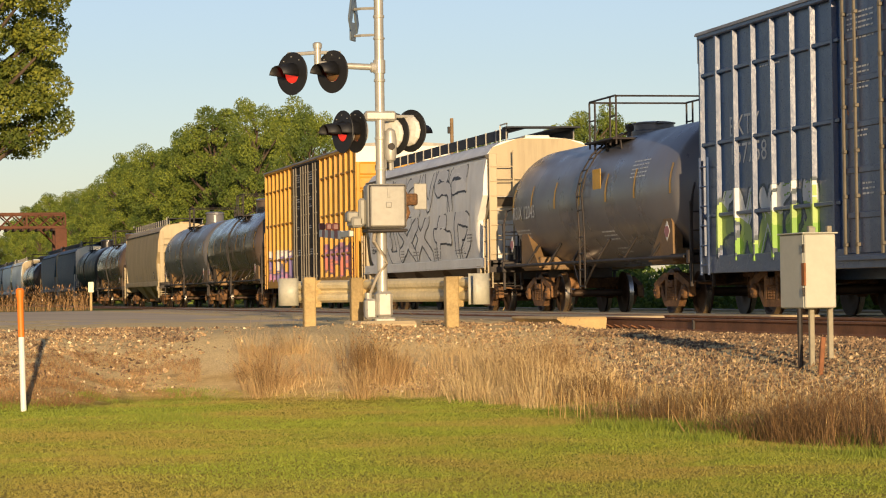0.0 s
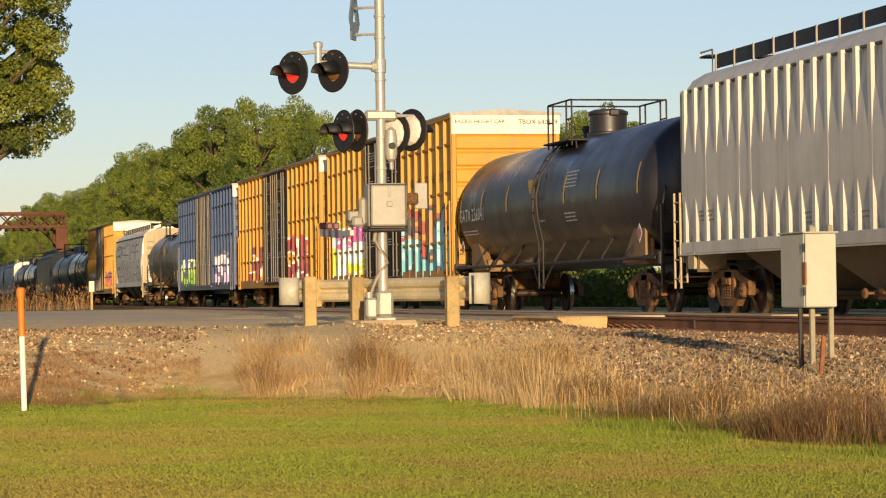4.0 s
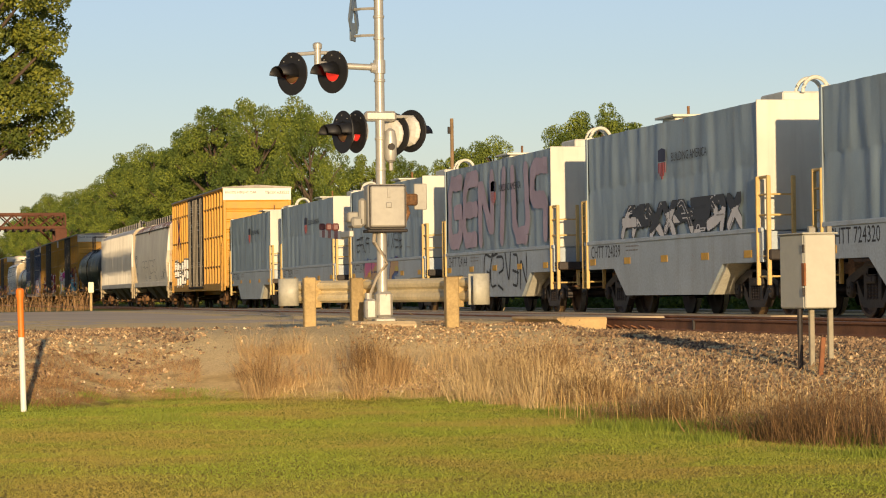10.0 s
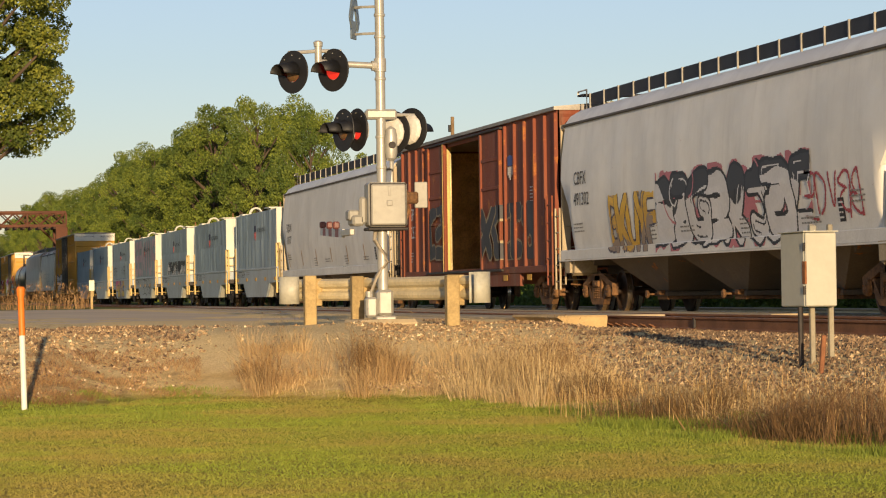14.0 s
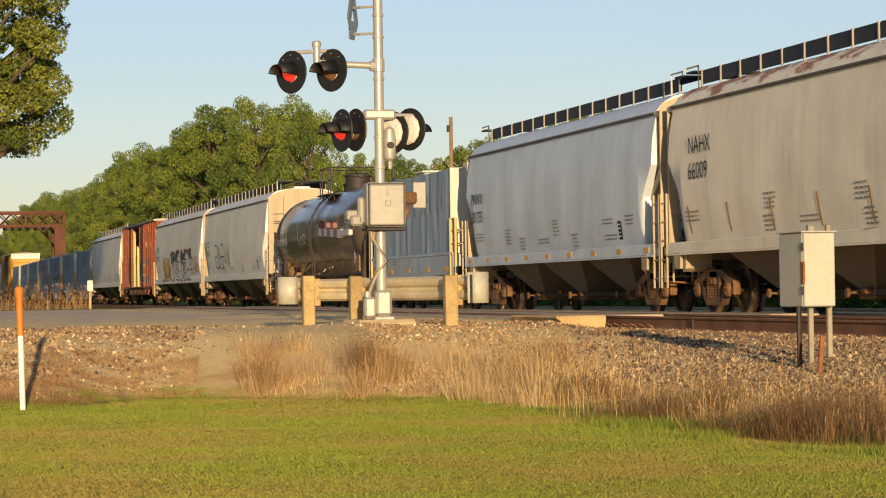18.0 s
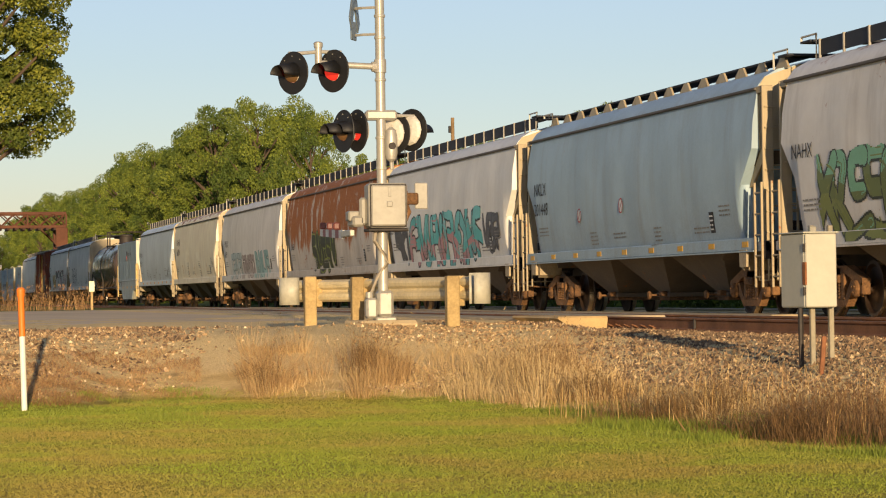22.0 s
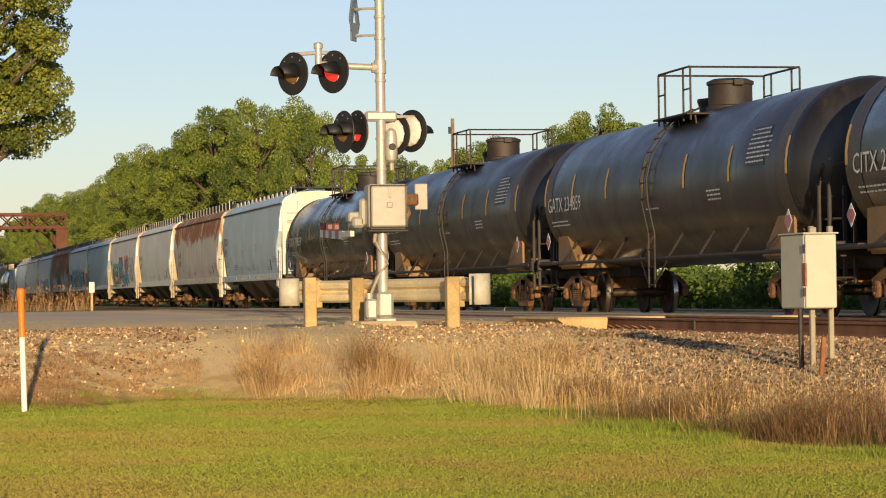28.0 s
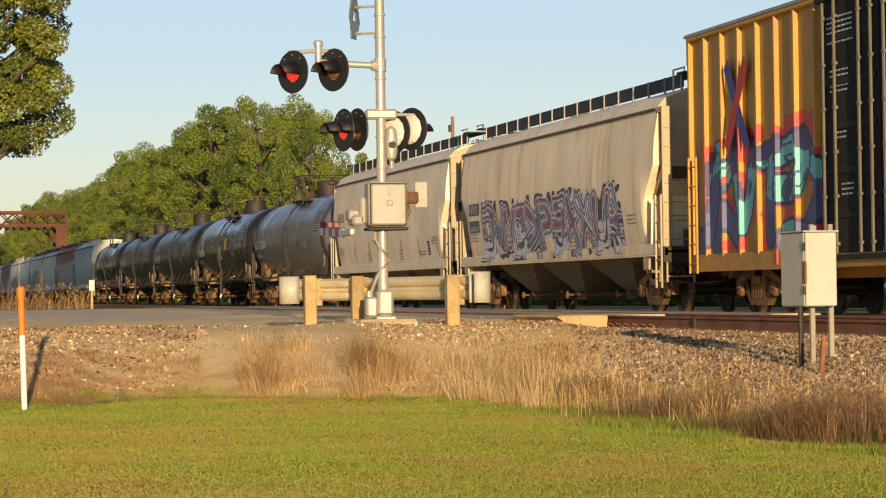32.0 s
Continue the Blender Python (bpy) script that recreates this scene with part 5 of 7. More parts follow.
def brown_boxcar(s_mid, L=17.1):
    """An older boxcar with its doors slid apart and an empty bay inside."""
    car = thing("boxcar", "rusty brown boxcar with its doorway standing open", "boxcar", "boxcars of the freight train")
    D0, D1 = -1.5, 2.75
    b = B()
    for x0, x1 in ((-L / 2, D0), (D1, L / 2)):
        b.box(x0, x1, 1.36, 1.42, 1.0, 4.50)
    b.box(D0, D1, 1.36, 1.42, 4.30, 4.50)
    b.box(-L / 2, L / 2, -1.42, -1.36, 1.0, 4.50)
    part("side_wall", b, BOX_BROWN, car)
    b = B().box(-L / 2 + .07, L / 2 - .07, -1.355, -1.31, 1.03, 4.46).box(-L / 2 + .02, L / 2 - .02, -1.3, 1.34, .99, 1.03)
    b.box(-L / 2 + .02, D0 - .02, 1.30, 1.345, 1.05, 4.46).box(D1 + .03, L / 2 - .02, 1.30, 1.345, 1.05, 4.46)
    b.box(-L / 2 + .08, -L / 2 + .12, -1.29, 1.29, 1.05, 4.46).box(L / 2 - .12, L / 2 - .08, -1.29, 1.29, 1.05, 4.46)
    part("lining", b, SHADE_INSIDE, car, "scuffed plywood lining")
    for s in (1, -1):
        b = B().box(min(s * (L / 2 - .06), s * L / 2), max(s * (L / 2 - .06), s * L / 2), -1.4, 1.4, 1.0, 4.53)
        z = 1.1
        while z < 4.2:
            b.loft([[(s * L / 2, y, z), (s * (L / 2 + .06), y, z + .08), (s * (L / 2 + .06), y, z + .3), (s * L / 2, y, z + .38)] for y in (-1.33, 1.33)])
            z += .42
        part("end_wall", b, BOX_BROWN, car)
    b = B()
    for k in range(19):
        x = -L / 2 + .05 + (L - .1) * k / 18
        if D0 - 2.0 < x < D1 + 2.0:
            continue
        b.loft([[(x - .08, 1.41, z), (x - .05, 1.485, z), (x + .05, 1.485, z), (x + .08, 1.41, z)] for z in (1.05, 4.44)])
    part("side_post", b, BOX_BROWN, car)
    b = B().loft([[(x, y, z) for y, z in ((-1.5, 4.50), (-1.5, 4.58), (0, 4.70), (1.5, 4.58), (1.5, 4.50))] for x in (-L / 2 - .06, L / 2 + .06)])
    part("roof", b, GALV_DIRTY, car)
    b = B()
    for s in (1, -1):
        b.box(-L / 2, L / 2, s * 1.43 - .06, s * 1.43 + .06, .90, 1.06, .015)
    b.box(-L / 2 + 3.4, L / 2 - 3.4, 1.36, 1.46, .60, .92, .01)
    b.box(-L / 2 - .3, L / 2 + .3, -.3, .3, .66, 1.0)
    part("side_sill", b, BOX_BROWN, car)
    for x0, x1 in ((D1 - .12, D1 + 1.95), (D0 - 2.05, D0 + .02)):
        b = B().box(x0, x1, 1.45, 1.50, 1.02, 4.38, .015)
        for z in (1.6, 2.3, 3.0, 3.7):
            b.box(x0 + .08, x1 - .08, 1.49, 1.53, z - .04, z + .04, .01)
        for xx in (x0 + .05, x1 - .05):
            b.box(xx - .06, xx + .06, 1.49, 1.55, 1.02, 4.38, .01)
        part("door", b, BOX_BROWN, car, "brown sliding door pushed open")
    b = B().box(D1 - .04, D1 + .02, 1.36, 1.56, 1.0, 4.38, .01)
    part("door_post", b, plain("yellow_door_post", (206, 176, 104), 0.6), car, "yellow edge of the doorway")
    b = B().box(D0 - 2.2, D1 + 2.2, 1.42, 1.56, 4.385, 4.44, .01).box(D0 - 2.2, D1 + 2.2, 1.42, 1.56, .96, 1.02, .01)
    part("door_track", b, STEEL_DARK, car)
    for s in (1, -1):
        part("ladder", ladder(s * (L / 2 - .32), 1.53, .6, 2.6, .44), BOX_BROWN, car)
        part("ladder", ladder(s * (L / 2 + .12), 1.1, .8, 2.6, .44, "y"), BOX_BROWN, car)
    reflectors(car, [-6.2, -3.9, -1.4, 1.2, 3.7, 6.4], 1.495, .80, YELLOW_STRIPE, (.42, .13))
    lettering("car_number", "SP", .34, (L / 2 - 1.0, 1.425, 2.5), WHITE_TEXT, car)
    lettering("car_number", "253", .34, (L / 2 - 1.0, 1.425, 2.0), WHITE_TEXT, car)
    shield(car, -4.3, 1.45, 3.55, (60, 88, 150), (206, 204, 198), "white")
    small_print(car, [(-6.1, 2.9, .5, 6), (7.8, 1.6, .6, 4), (3.6, 1.9, .6, 4)], 1.43, WHITE_TEXT, 6)
    sk = lambda x, z: 1.545 if -3.6 < x < D0 or D1 < x < 4.75 else 1.43
    graffiti(car, 4.5, 1.3, 1.7, 1.5, 91, [(130, 112, 84), (34, 32, 34), (44, 42, 46)], sk, 2)
    graffiti(car, -1.6, 1.2, 5.0, 1.4, 92, [(150, 130, 92), (34, 32, 34), (46, 44, 48), (38, 36, 40)], sk, 4)
    brake_wheel(car, -L / 2 - .2, -.5, 2.1, BOX_BROWN)
    couplers(car, L / 2 + .35)
    trucks(car, L / 2 - 2.3)
    return car, s_mid


put(brown_boxcar(106.0))
car = hop(97.0, 77.3, GREY_A, "pale grey covered hopper with yellow, black and red graffiti", eave=4.12, trim=TRIM_CREAM, bay=BAY_GREY)
sk = lambda x, z: hopper_skin(x, z, 19.7, 4.12, .07)
lettering("car_number", "CBFX", .28, (8.5, 1.5305, 2.75), BLACK_TEXT, car)
lettering("car_number", "491302", .28, (8.5, 1.5305, 2.3), BLACK_TEXT, car)
graffiti(car, 5.9, 1.2, 3.3, 1.25, 101, [(60, 54, 70), (150, 130, 110), (206, 160, 50), (222, 176, 50)], sk, 5, "fill")
graffiti(car, 2.6, 1.17, 8.6, 1.6, 102, [(22, 22, 26), (216, 214, 210), (212, 210, 206), (50, 50, 54), (188, 110, 116)], sk, 8, "cloud")
graffiti(car, -5.6, 1.5, 2.6, .9, 103, [(170, 60, 70)], sk, 5, "tag")
car = hop(76.4, 57.7, GREY_A, "pale grey covered hopper with black scrawled tag", eave=4.12, trim=TRIM_CREAM, bay=BAY_GREY)
sk = lambda x, z: hopper_skin(x, z, 18.7, 4.12, .07)
lettering("car_number", "UTCX", .26, (8.3, 1.5305, 2.6), BLACK_TEXT, car)
lettering("car_number", "57414", .26, (8.3, 1.5305, 2.2), BLACK_TEXT, car)
graffiti(car, 5.6, 1.5, 4.6, 1.25, 111, [(40, 44, 42)], sk, 5, "tag")
put(tank(47.4, 17.0, TANK_BROWN, "brown-black tank car with blue sheen on top", trim=STEEL_DARK, band=TANK_BAND))
car = CARS[-1][0]
lettering("car_number", "OATX 201763", .26, (7.6, tk(2.4), 2.25), WHITE_TEXT, car)
graffiti(car, 2.9, 2.1, 1.7, .5, 112, [(190, 190, 188)], lambda x, z: tk(z), 3, "tag")
small_print(car, [(-6.2, 3.1, 1.1, 5), (-5.4, 2.6, .8, 2)], lambda z: tk(z) - .010, WHITE_TEXT, 8)
gon(36.8, "grey covered freight car with wavy upper sheets", "CHTT 724477")
car = hop(24.0, 7.5, PALE_BLUE, "pale blue-grey covered hopper with yellow reflectors", eave=3.92, bay=BAY_GREY, stripes=YELLOW_STRIPE, trim=TRIM_CREAM)
lettering("car_number", "PNWX", .28, (7.4, 1.5305, 2.65), BLACK_TEXT, car)
lettering("car_number", "201735", .28, (7.4, 1.5305, 2.2), BLACK_TEXT, car)
small_print(car, [(4.0, 1.95, .5, 5), (-.4, 2.05, .5, 5), (-4.4, 1.95, .8, 2)], lambda z: hopper_skin(0, z, 16, 3.95, .07) + .008, PRINT_GREY, 12)
car = hop(6.9, -9.5, BEIGE_RUST, "beige covered hopper with rust along the roof edge", strips=True, eave=3.95, trim=TRIM_CREAM, bay=BAY_GREY)
lettering("car_number", "NAHX", .32, (6.7, 1.5305, 2.98), BLACK_TEXT, car)
lettering("car_number", "66009", .32, (6.7, 1.5305, 2.5), BLACK_TEXT, car)
small_print(car, [(2.6, 2.1, .6, 4), (-1.6, 2.1, .6, 4), (-6.0, 2.2, .5, 4)], lambda z: hopper_skin(0, z, 16, 3.95, .07) + .008, PRINT_GREY, 13)
car = hop(-11.0, -27.4, GREY_B, "grey covered hopper with teal and brown graffiti", eave=3.95, bay=BAY_GREY)
sk = lambda x, z: hopper_skin(x, z, 16.4, 3.95, .07)
lettering("car_number", "MULX", .28, (7.0, 1.5305, 2.55), BLACK_TEXT, car)
lettering("car_number", "6091", .28, (7.0, 1.5305, 2.1), BLACK_TEXT, car)
graffiti(car, 5.2, 1.17, 3.2, 1.1, 121, [(70, 104, 104), (190, 202, 200), (176, 192, 192)], sk, 5, "fill")
graffiti(car, 1.9, 1.17, 3.3, 1.0, 122, [(84, 70, 64), (182, 172, 166), (168, 154, 148)], sk, 4, "fill")
graffiti(car, -1.6, 1.17, 3.6, 1.1, 123, [(64, 112, 112), (160, 192, 188), (142, 178, 176)], sk, 4, "fill")
car = hop(-28.7, -46.5, GREY_HALF, "pale covered hopper half covered by red-brown rust", eave=3.98, bay=BAY_GREY)
sk = lambda x, z: hopper_skin(x, z, 17.8, 3.98, .07)
graffiti(car, 3.2, 1.17, 4.6, 1.5, 131, [(124, 138, 46), (40, 46, 28), (52, 58, 32), (36, 42, 26), (40, 44, 28)], sk, 5, "cloud")
lettering("car_number", "58651", .22, (7.6, 1.5305, 2.1), BLACK_TEXT, car)
car = hop(-47.3, -63.2, GREY_A, "pale grey covered hopper with teal graffiti in black outline", eave=3.95, bay=BAY_GREY)
sk = lambda x, z: hopper_skin(x, z, 15.9, 3.95, .07)
lettering("car_number", "FURX", .28, (7.0, 1.5305, 2.65), BLACK_TEXT, car)
lettering("car_number", "851841", .28, (7.0, 1.5305, 2.2), BLACK_TEXT, car)
graffiti(car, 4.5, 1.17, 9.0, 1.5, 141, [(40, 42, 44), (96, 168, 168), (190, 140, 140), (84, 180, 176), (110, 190, 186)], sk, 11, "fill")
graffiti(car, -4.6, 1.42, 1.8, 1.05, 142, [(58, 58, 60), (90, 90, 92)], sk, 3, "fill")
graffiti(car, 6.4, 1.4, 1.9, .95, 143, [(74, 74, 76), (84, 84, 86)], sk, 2, "fill")
car = hop(-64.2, -80.4, BLUE_GREY, "blue-grey covered hopper with white teeth along the roof", eave=3.95, roof="teeth", trim=TRIM_CREAM, bay=BAY_GREY, stripes=YELLOW_STRIPE)
SIGNS_ON_NKLX = car
lettering("car_number", "NKLX", .28, (7.2, 1.5305, 2.65), BLACK_TEXT, car)
lettering("car_number", "201448", .28, (7.2, 1.5305, 2.2), BLACK_TEXT, car)
car = hop(-81.4, -97.7, GREY_B, "grey covered hopper with orange, blue and green graffiti", eave=3.95, bay=BAY_GREY, trim=TRIM_CREAM)
sk = lambda x, z: hopper_skin(x, z, 16.3, 3.95, .07)
graffiti(car, 6.3, 1.17, 3.6, 1.5, 151, [(44, 50, 34), (122, 130, 62), (104, 116, 60), (120, 176, 140)], sk, 5, "fill")
graffiti(car, 2.5, 1.17, 6.0, 1.85, 152, [(50, 46, 62), (92, 140, 150), (84, 160, 190), (160, 120, 160), (206, 112, 48)], sk, 3, "cloud", "", "FLK")
graffiti(car, -3.2, 1.9, 4.0, 1.0, 153, [(30, 30, 34)], sk, 5, "tag")
graffiti(car, -3.8, 1.5, 2.0, .7, 154, [(50, 50, 54)], sk, 4, "tag")
lettering("car_number", "NAHX", .24, (7.4, 1.5305, 2.6), BLACK_TEXT, car)
car = hop(-98.8, -115.1, GREY_A, "pale grey covered hopper with yellow strips", strips=True, eave=3.95, bay=BAY_GREY, trim=TRIM_CREAM)
lettering("car_number", "NAHX", .28, (6.9, 1.5305, 2.55), BLACK_TEXT, car)
lettering("car_number", "69129", .28, (6.9, 1.5305, 2.1), BLACK_TEXT, car)
car = hop(-116.1, -133.5, GREY_RUSTY, "pale grey covered hopper with rust streaming from the roof", strips=True, eave=3.95, bay=BAY_GREY, trim=TRIM_CREAM)
lettering("car_number", "NAHX", .26, (6.5, 1.5305, 2.4), BLACK_TEXT, car)
lettering("car_number", "508020", .26, (6.5, 1.5305, 2.0), BLACK_TEXT, car)
car = hop(-134.2, -150.4, SEA_GREY, "blue-grey covered hopper with round red-and-white signs", eave=3.95, roof="teeth", trim=CREAM, bay=BAY_GREY, stripes=YELLOW_STRIPE)


def round_signs(car, spots):
    """Small round no-go decals: white disc, red ring and bar."""
    for x, z in spots:
        y = hopper_skin(x, z, 16, 3.95, .07) + .006
        d = part("decal", B().lathe([(.01, y), (.15, y)], "y", (x, 0, z), 20, False), WHITE_TEXT, car, "round white decal")
        b = B().lathe([(.128, y + .003), (.155, y + .003)], "y", (x, 0, z), 20, False)
        b.add([(x - .095, y + .003, z + .078), (x - .078, y + .003, z + .095), (x + .095, y + .003, z - .078), (x + .078, y + .003, z - .095)], [(0, 1, 2, 3)])
        part("decal_ring", b, plain("decal_red", (176, 44, 50), 0.6), d, "red ring and bar")


round_signs(car, [(5.3, 2.1), (1.7, 2.25), (-1.9, 2.4)])
round_signs(SIGNS_ON_NKLX, [(3.4, 2.1), (.2, 2.2)])
lettering("car_number", "TGSX", .30, (7.2, 1.5305, 2.65), BLACK_TEXT, car)
lettering("car_number", "1489", .30, (7.2, 1.5305, 2.2), BLACK_TEXT, car)
small_print(car, [(4.4, 1.8, 1.0, 3), (-.6, 1.75, .8, 3), (-6.6, 1.9, .7, 2)], lambda z: hopper_skin(0, z, 16, 3.95, .07) + .008, PRINT_GREY, 15)
for s_, L, mat, number, lab in ((-159.8, 16.4, TANK_GLOSS, "CBTX 739039", "glossy black tank car with white lettering"), (-178.4, 17.2, TANK_BLACK, "GATX 234847", "black tank car with brown end band"), (-197.0, 17.2, TANK_BLACK, "GATX 234859", "black tank car with yellow strips"), (-215.4, 16.9, TANK_GLOSS, "CITX 220186", "glossy black tank car with pale placards"), (-233.8, 17.2, TANK_GREY, "GATX 223868", "dark grey tank car with a yellow mark")):
    put(tank(s_, L, mat, lab, band=TANK_BAND))
    car = CARS[-1][0]
    lettering("car_number", number, .32, (L / 2 - .95, tk(2.4), 2.25), WHITE_TEXT, car)
    small_print(car, [(L / 2 - 1.0, 2.05, 1.4, 2), (-5.9, 3.1, 1.1, 5), (.3, 2.1, .8, 1), (-3.6, 2.3, .8, 3)], lambda z: tk(z) - .010, WHITE_TEXT, 16)


def tank_patch(car, x, z0, z1, w, material, label):
    """A sticker that follows the drum."""
    zs = [z0 + (z1 - z0) * k / 4 for k in range(5)]
    b = B().add([(x + dx, tk(z) - .002, z) for z in zs for dx in (w / 2, -w / 2)], [(2 * k, 2 * k + 1, 2 * k + 3, 2 * k + 2) for k in range(4)])
    return part("sticker", b, material, car, label)


for (tank_car, mid), lean_ in zip(CARS[-5:], (0, 0, 0, 1, 0)):
    if lean_:
        tank_patch(tank_car, -1.9, 2.42, 2.92, .62, YELLOW_STRIPE, "square yellow notice")
        tank_patch(tank_car, -.1, 2.0, 2.6, .5, plain("pale_yellow_paper", (206, 198, 120), 0.6), "tall pale yellow notice")
    frame_ = tank_patch(tank_car, -6.3, 2.62, 3.3, .95, plain("tank_table_black", (22, 22, 24), 0.5), "black panel of inspection data")
    small_print(frame_, [(-5.86, 3.26, .9, 8)], lambda z: tk(z) - .001, WHITE_TEXT, 31)
car = hop(-243.6, -261.0, BEIGE, "beige covered hopper car", strips=True, eave=4.0, bay=BAY_GREY, trim=TRIM_CREAM)
BLUE_TEXT = plain("blue_lettering", (44, 62, 110), 0.6)
lettering("car_number", "HKRX", .30, (7.6, 1.5305, 2.75), BLUE_TEXT, car)
lettering("car_number", "500088", .30, (7.6, 1.5305, 2.3), BLUE_TEXT, car)
car = hop(-262.4, -279.7, BEIGE_RUNS, "beige covered hopper with purple-grey graffiti and rust stains", eave=4.0, bay=BAY_GREY, trim=TRIM_CREAM)
sk = lambda x, z: hopper_skin(x, z, 17.3, 4.0, .07)
graffiti(car, 6.2, 1.17, 12.4, 1.55, 161, [(38, 40, 52), (204, 202, 206), (66, 70, 104), (128, 130, 150), (140, 84, 94), (92, 96, 124), (58, 58, 56)], sk, 11, "wild")
for z_ in (1.95, 2.38):
    part("number_panel", B().add([(7.5, sk(0, z_) + .006, z_), (6.4, sk(0, z_) + .006, z_), (6.4, sk(0, z_ + .3) + .006, z_ + .3), (7.5, sk(0, z_ + .3) + .006, z_ + .3)], [(0, 1, 2, 3)]), plain("slate_panel_paint", (84, 92, 104), 0.6), car, "slate blue panel")
lettering("car_number", "HKRX", .22, (7.4, sk(0, 2.45) + .014, 2.42), WHITE_TEXT, car)
lettering("car_number", "500151", .22, (7.4, sk(0, 2.0) + .014, 1.99), WHITE_TEXT, car)
put(boxcar(-291.0, 19.0, YELLOW_OLD, DOOR_BLACK, CAP_WHITE, "yellow high-cube boxcar with red and blue graffiti", rails=()))
car = CARS[-1][0]
bs = lambda x, z: box_skin(x, z, 19.0)
graffiti(car, 9.3, .8, 6.9, 2.6, 171, [(48, 52, 86), (66, 72, 116), (84, 88, 130), (110, 190, 186), (72, 64, 108), (206, 62, 42)], bs, 6, "cloud")
flash_sign(car, 6.7, 1.482, 3.7, 1.7)
lettering("car_number", "TBOX", .26, (8.6, 1.405, 2.7), BLACK_TEXT, car)

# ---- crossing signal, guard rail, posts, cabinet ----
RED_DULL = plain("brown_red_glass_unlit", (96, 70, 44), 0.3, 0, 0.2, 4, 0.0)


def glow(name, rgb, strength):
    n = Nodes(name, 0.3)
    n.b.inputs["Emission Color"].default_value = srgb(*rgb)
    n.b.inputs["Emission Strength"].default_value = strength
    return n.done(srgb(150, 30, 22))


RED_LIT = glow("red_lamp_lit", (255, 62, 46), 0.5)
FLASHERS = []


def crossing_signal():
    sig = thing("crossing_signal", "silver railway crossing signal mast with black flashing lamps and gate", "crossing signal")
    X, Y = 35.4, -6.95
    sig.location = (X, Y, 0)
    part("foundation", B().lathe([(.56, -.35), (.56, .07), (.52, .115), (0.02, .115)], "z", (0, 0, 0), 8), CONCRETE, sig, "tan octagonal concrete foundation")
    b = B().lathe([(.075, .1), (.068, 2.2), (.064, 5.4)], "z", (0, 0, 0), 20)
    for z in (2.2, 2.62, 3.42, 3.66, 4.0, 4.3, 4.55):
        b.lathe([(.074, z - .02), (.08, z), (.074, z + .02)], "z", (0, 0, 0), 20)
    part("mast", b, SILVER, sig, "silver painted pole", True)
    b = B().box(-.14, .14, -.16, .13, .09, .16, .02).box(-.11, .12, -.13, .10, .16, .52, .04).box(-.13, .05, .1, .26, .14, .42, .03)
    b.lathe([(.05, 0), (.05, .08)], "z", (-.04, .2, .42), 10)
    part("base_casting", b, SILVER, sig, "silver cast base with junction box")
    b = B().box(-.19, .16, -.32, .22, 1.38, 1.99, .03)
    mech = part("gate_mechanism", b, MECH_GREY, sig, "silver gate mechanism box")
    part("lid", B().box(-.235, -.196, -.29, .19, 1.405, 1.96, .03), MECH_GREY, mech)
    b = B().box(-.245, -.225, -.08, -.04, 1.80, 1.93, .004).box(-.25, -.225, -.10, -.02, 1.66, 1.74, .01)
    part("hasp", b, MECH_GREY, mech)
    part("skirt", B().box(-.2, .17, -.33, .23, 1.33, 1.372, .01), STEEL_DARK, mech, "dark lower edge of the box")
    part("gasket", B().box(-.196, -.185, -.305, .205, 1.39, 1.975, .004), STEEL_DARK, mech, "dark gasket behind the lid")
    b = B().box(-.09, .09, -.50, -.30, 1.70, 1.86, .02).box(-.05, .05, -.36, -.26, 1.62, 1.90, .02)
    b.tube([(.0, -.34, 1.72), (.0, -.38, 1.6), (0, -.30, 1.42)], .03, 8).lathe([(.05, -.11), (.05, .11)], "x", (0, -.42, 1.78), 12)
    cw = part("counterweight", b, STEEL_BROWN, mech, "rusty brown counterweight crank")
    part("plate", B().box(-.02, .01, -.64, -.46, 1.64, 2.0, .01), MECH_GREY, cw, "thin grey counterweight plate")
    b = B().box(-.05, .05, .22, .32, 1.42, 1.8, .03).box(-.05, .35, .25, .42, 1.40, 1.55, .03).box(.05, .3, .30, .46, 1.48, 1.62, .02)
    part("arm_bracket", b, MECH_GREY, mech)
    # the lowered gate arm runs over the road
    arm = part("gate_arm", B().box(.3, 1.0, .33, .40, 1.28, 1.37, .01), SILVER, sig, "lowered gate arm in red and white bands")
    RED_BAND, WHITE_BAND = plain("red_band", (150, 38, 30), 0.5), plain("white_band", (216, 212, 200), 0.5)
    for k in range(7):
        x0, z0 = 1.0 + k * 1.08, 1.26 + .03 * k
        part("band", B().loft([[(x, .47 - x * .13, z), (x, .51 - x * .13, z), (x, .51 - x * .13, z + .12), (x, .47 - x * .13, z + .12)] for x, z in ((x0, z0), (x0 + 1.08, z0 + .03))]), RED_BAND if k % 2 else WHITE_BAND, arm)
    for x0 in (3.2, 5.4, 7.9):
        z0 = 1.38 + .028 * (x0 - 1)
        part("arm_lamp", B().box(x0 - .05, x0 + .05, .44 - x0 * .13, .54 - x0 * .13, z0, z0 + .11, .02), plain("arm_lamp_red", (110, 60, 52), 0.4), arm)
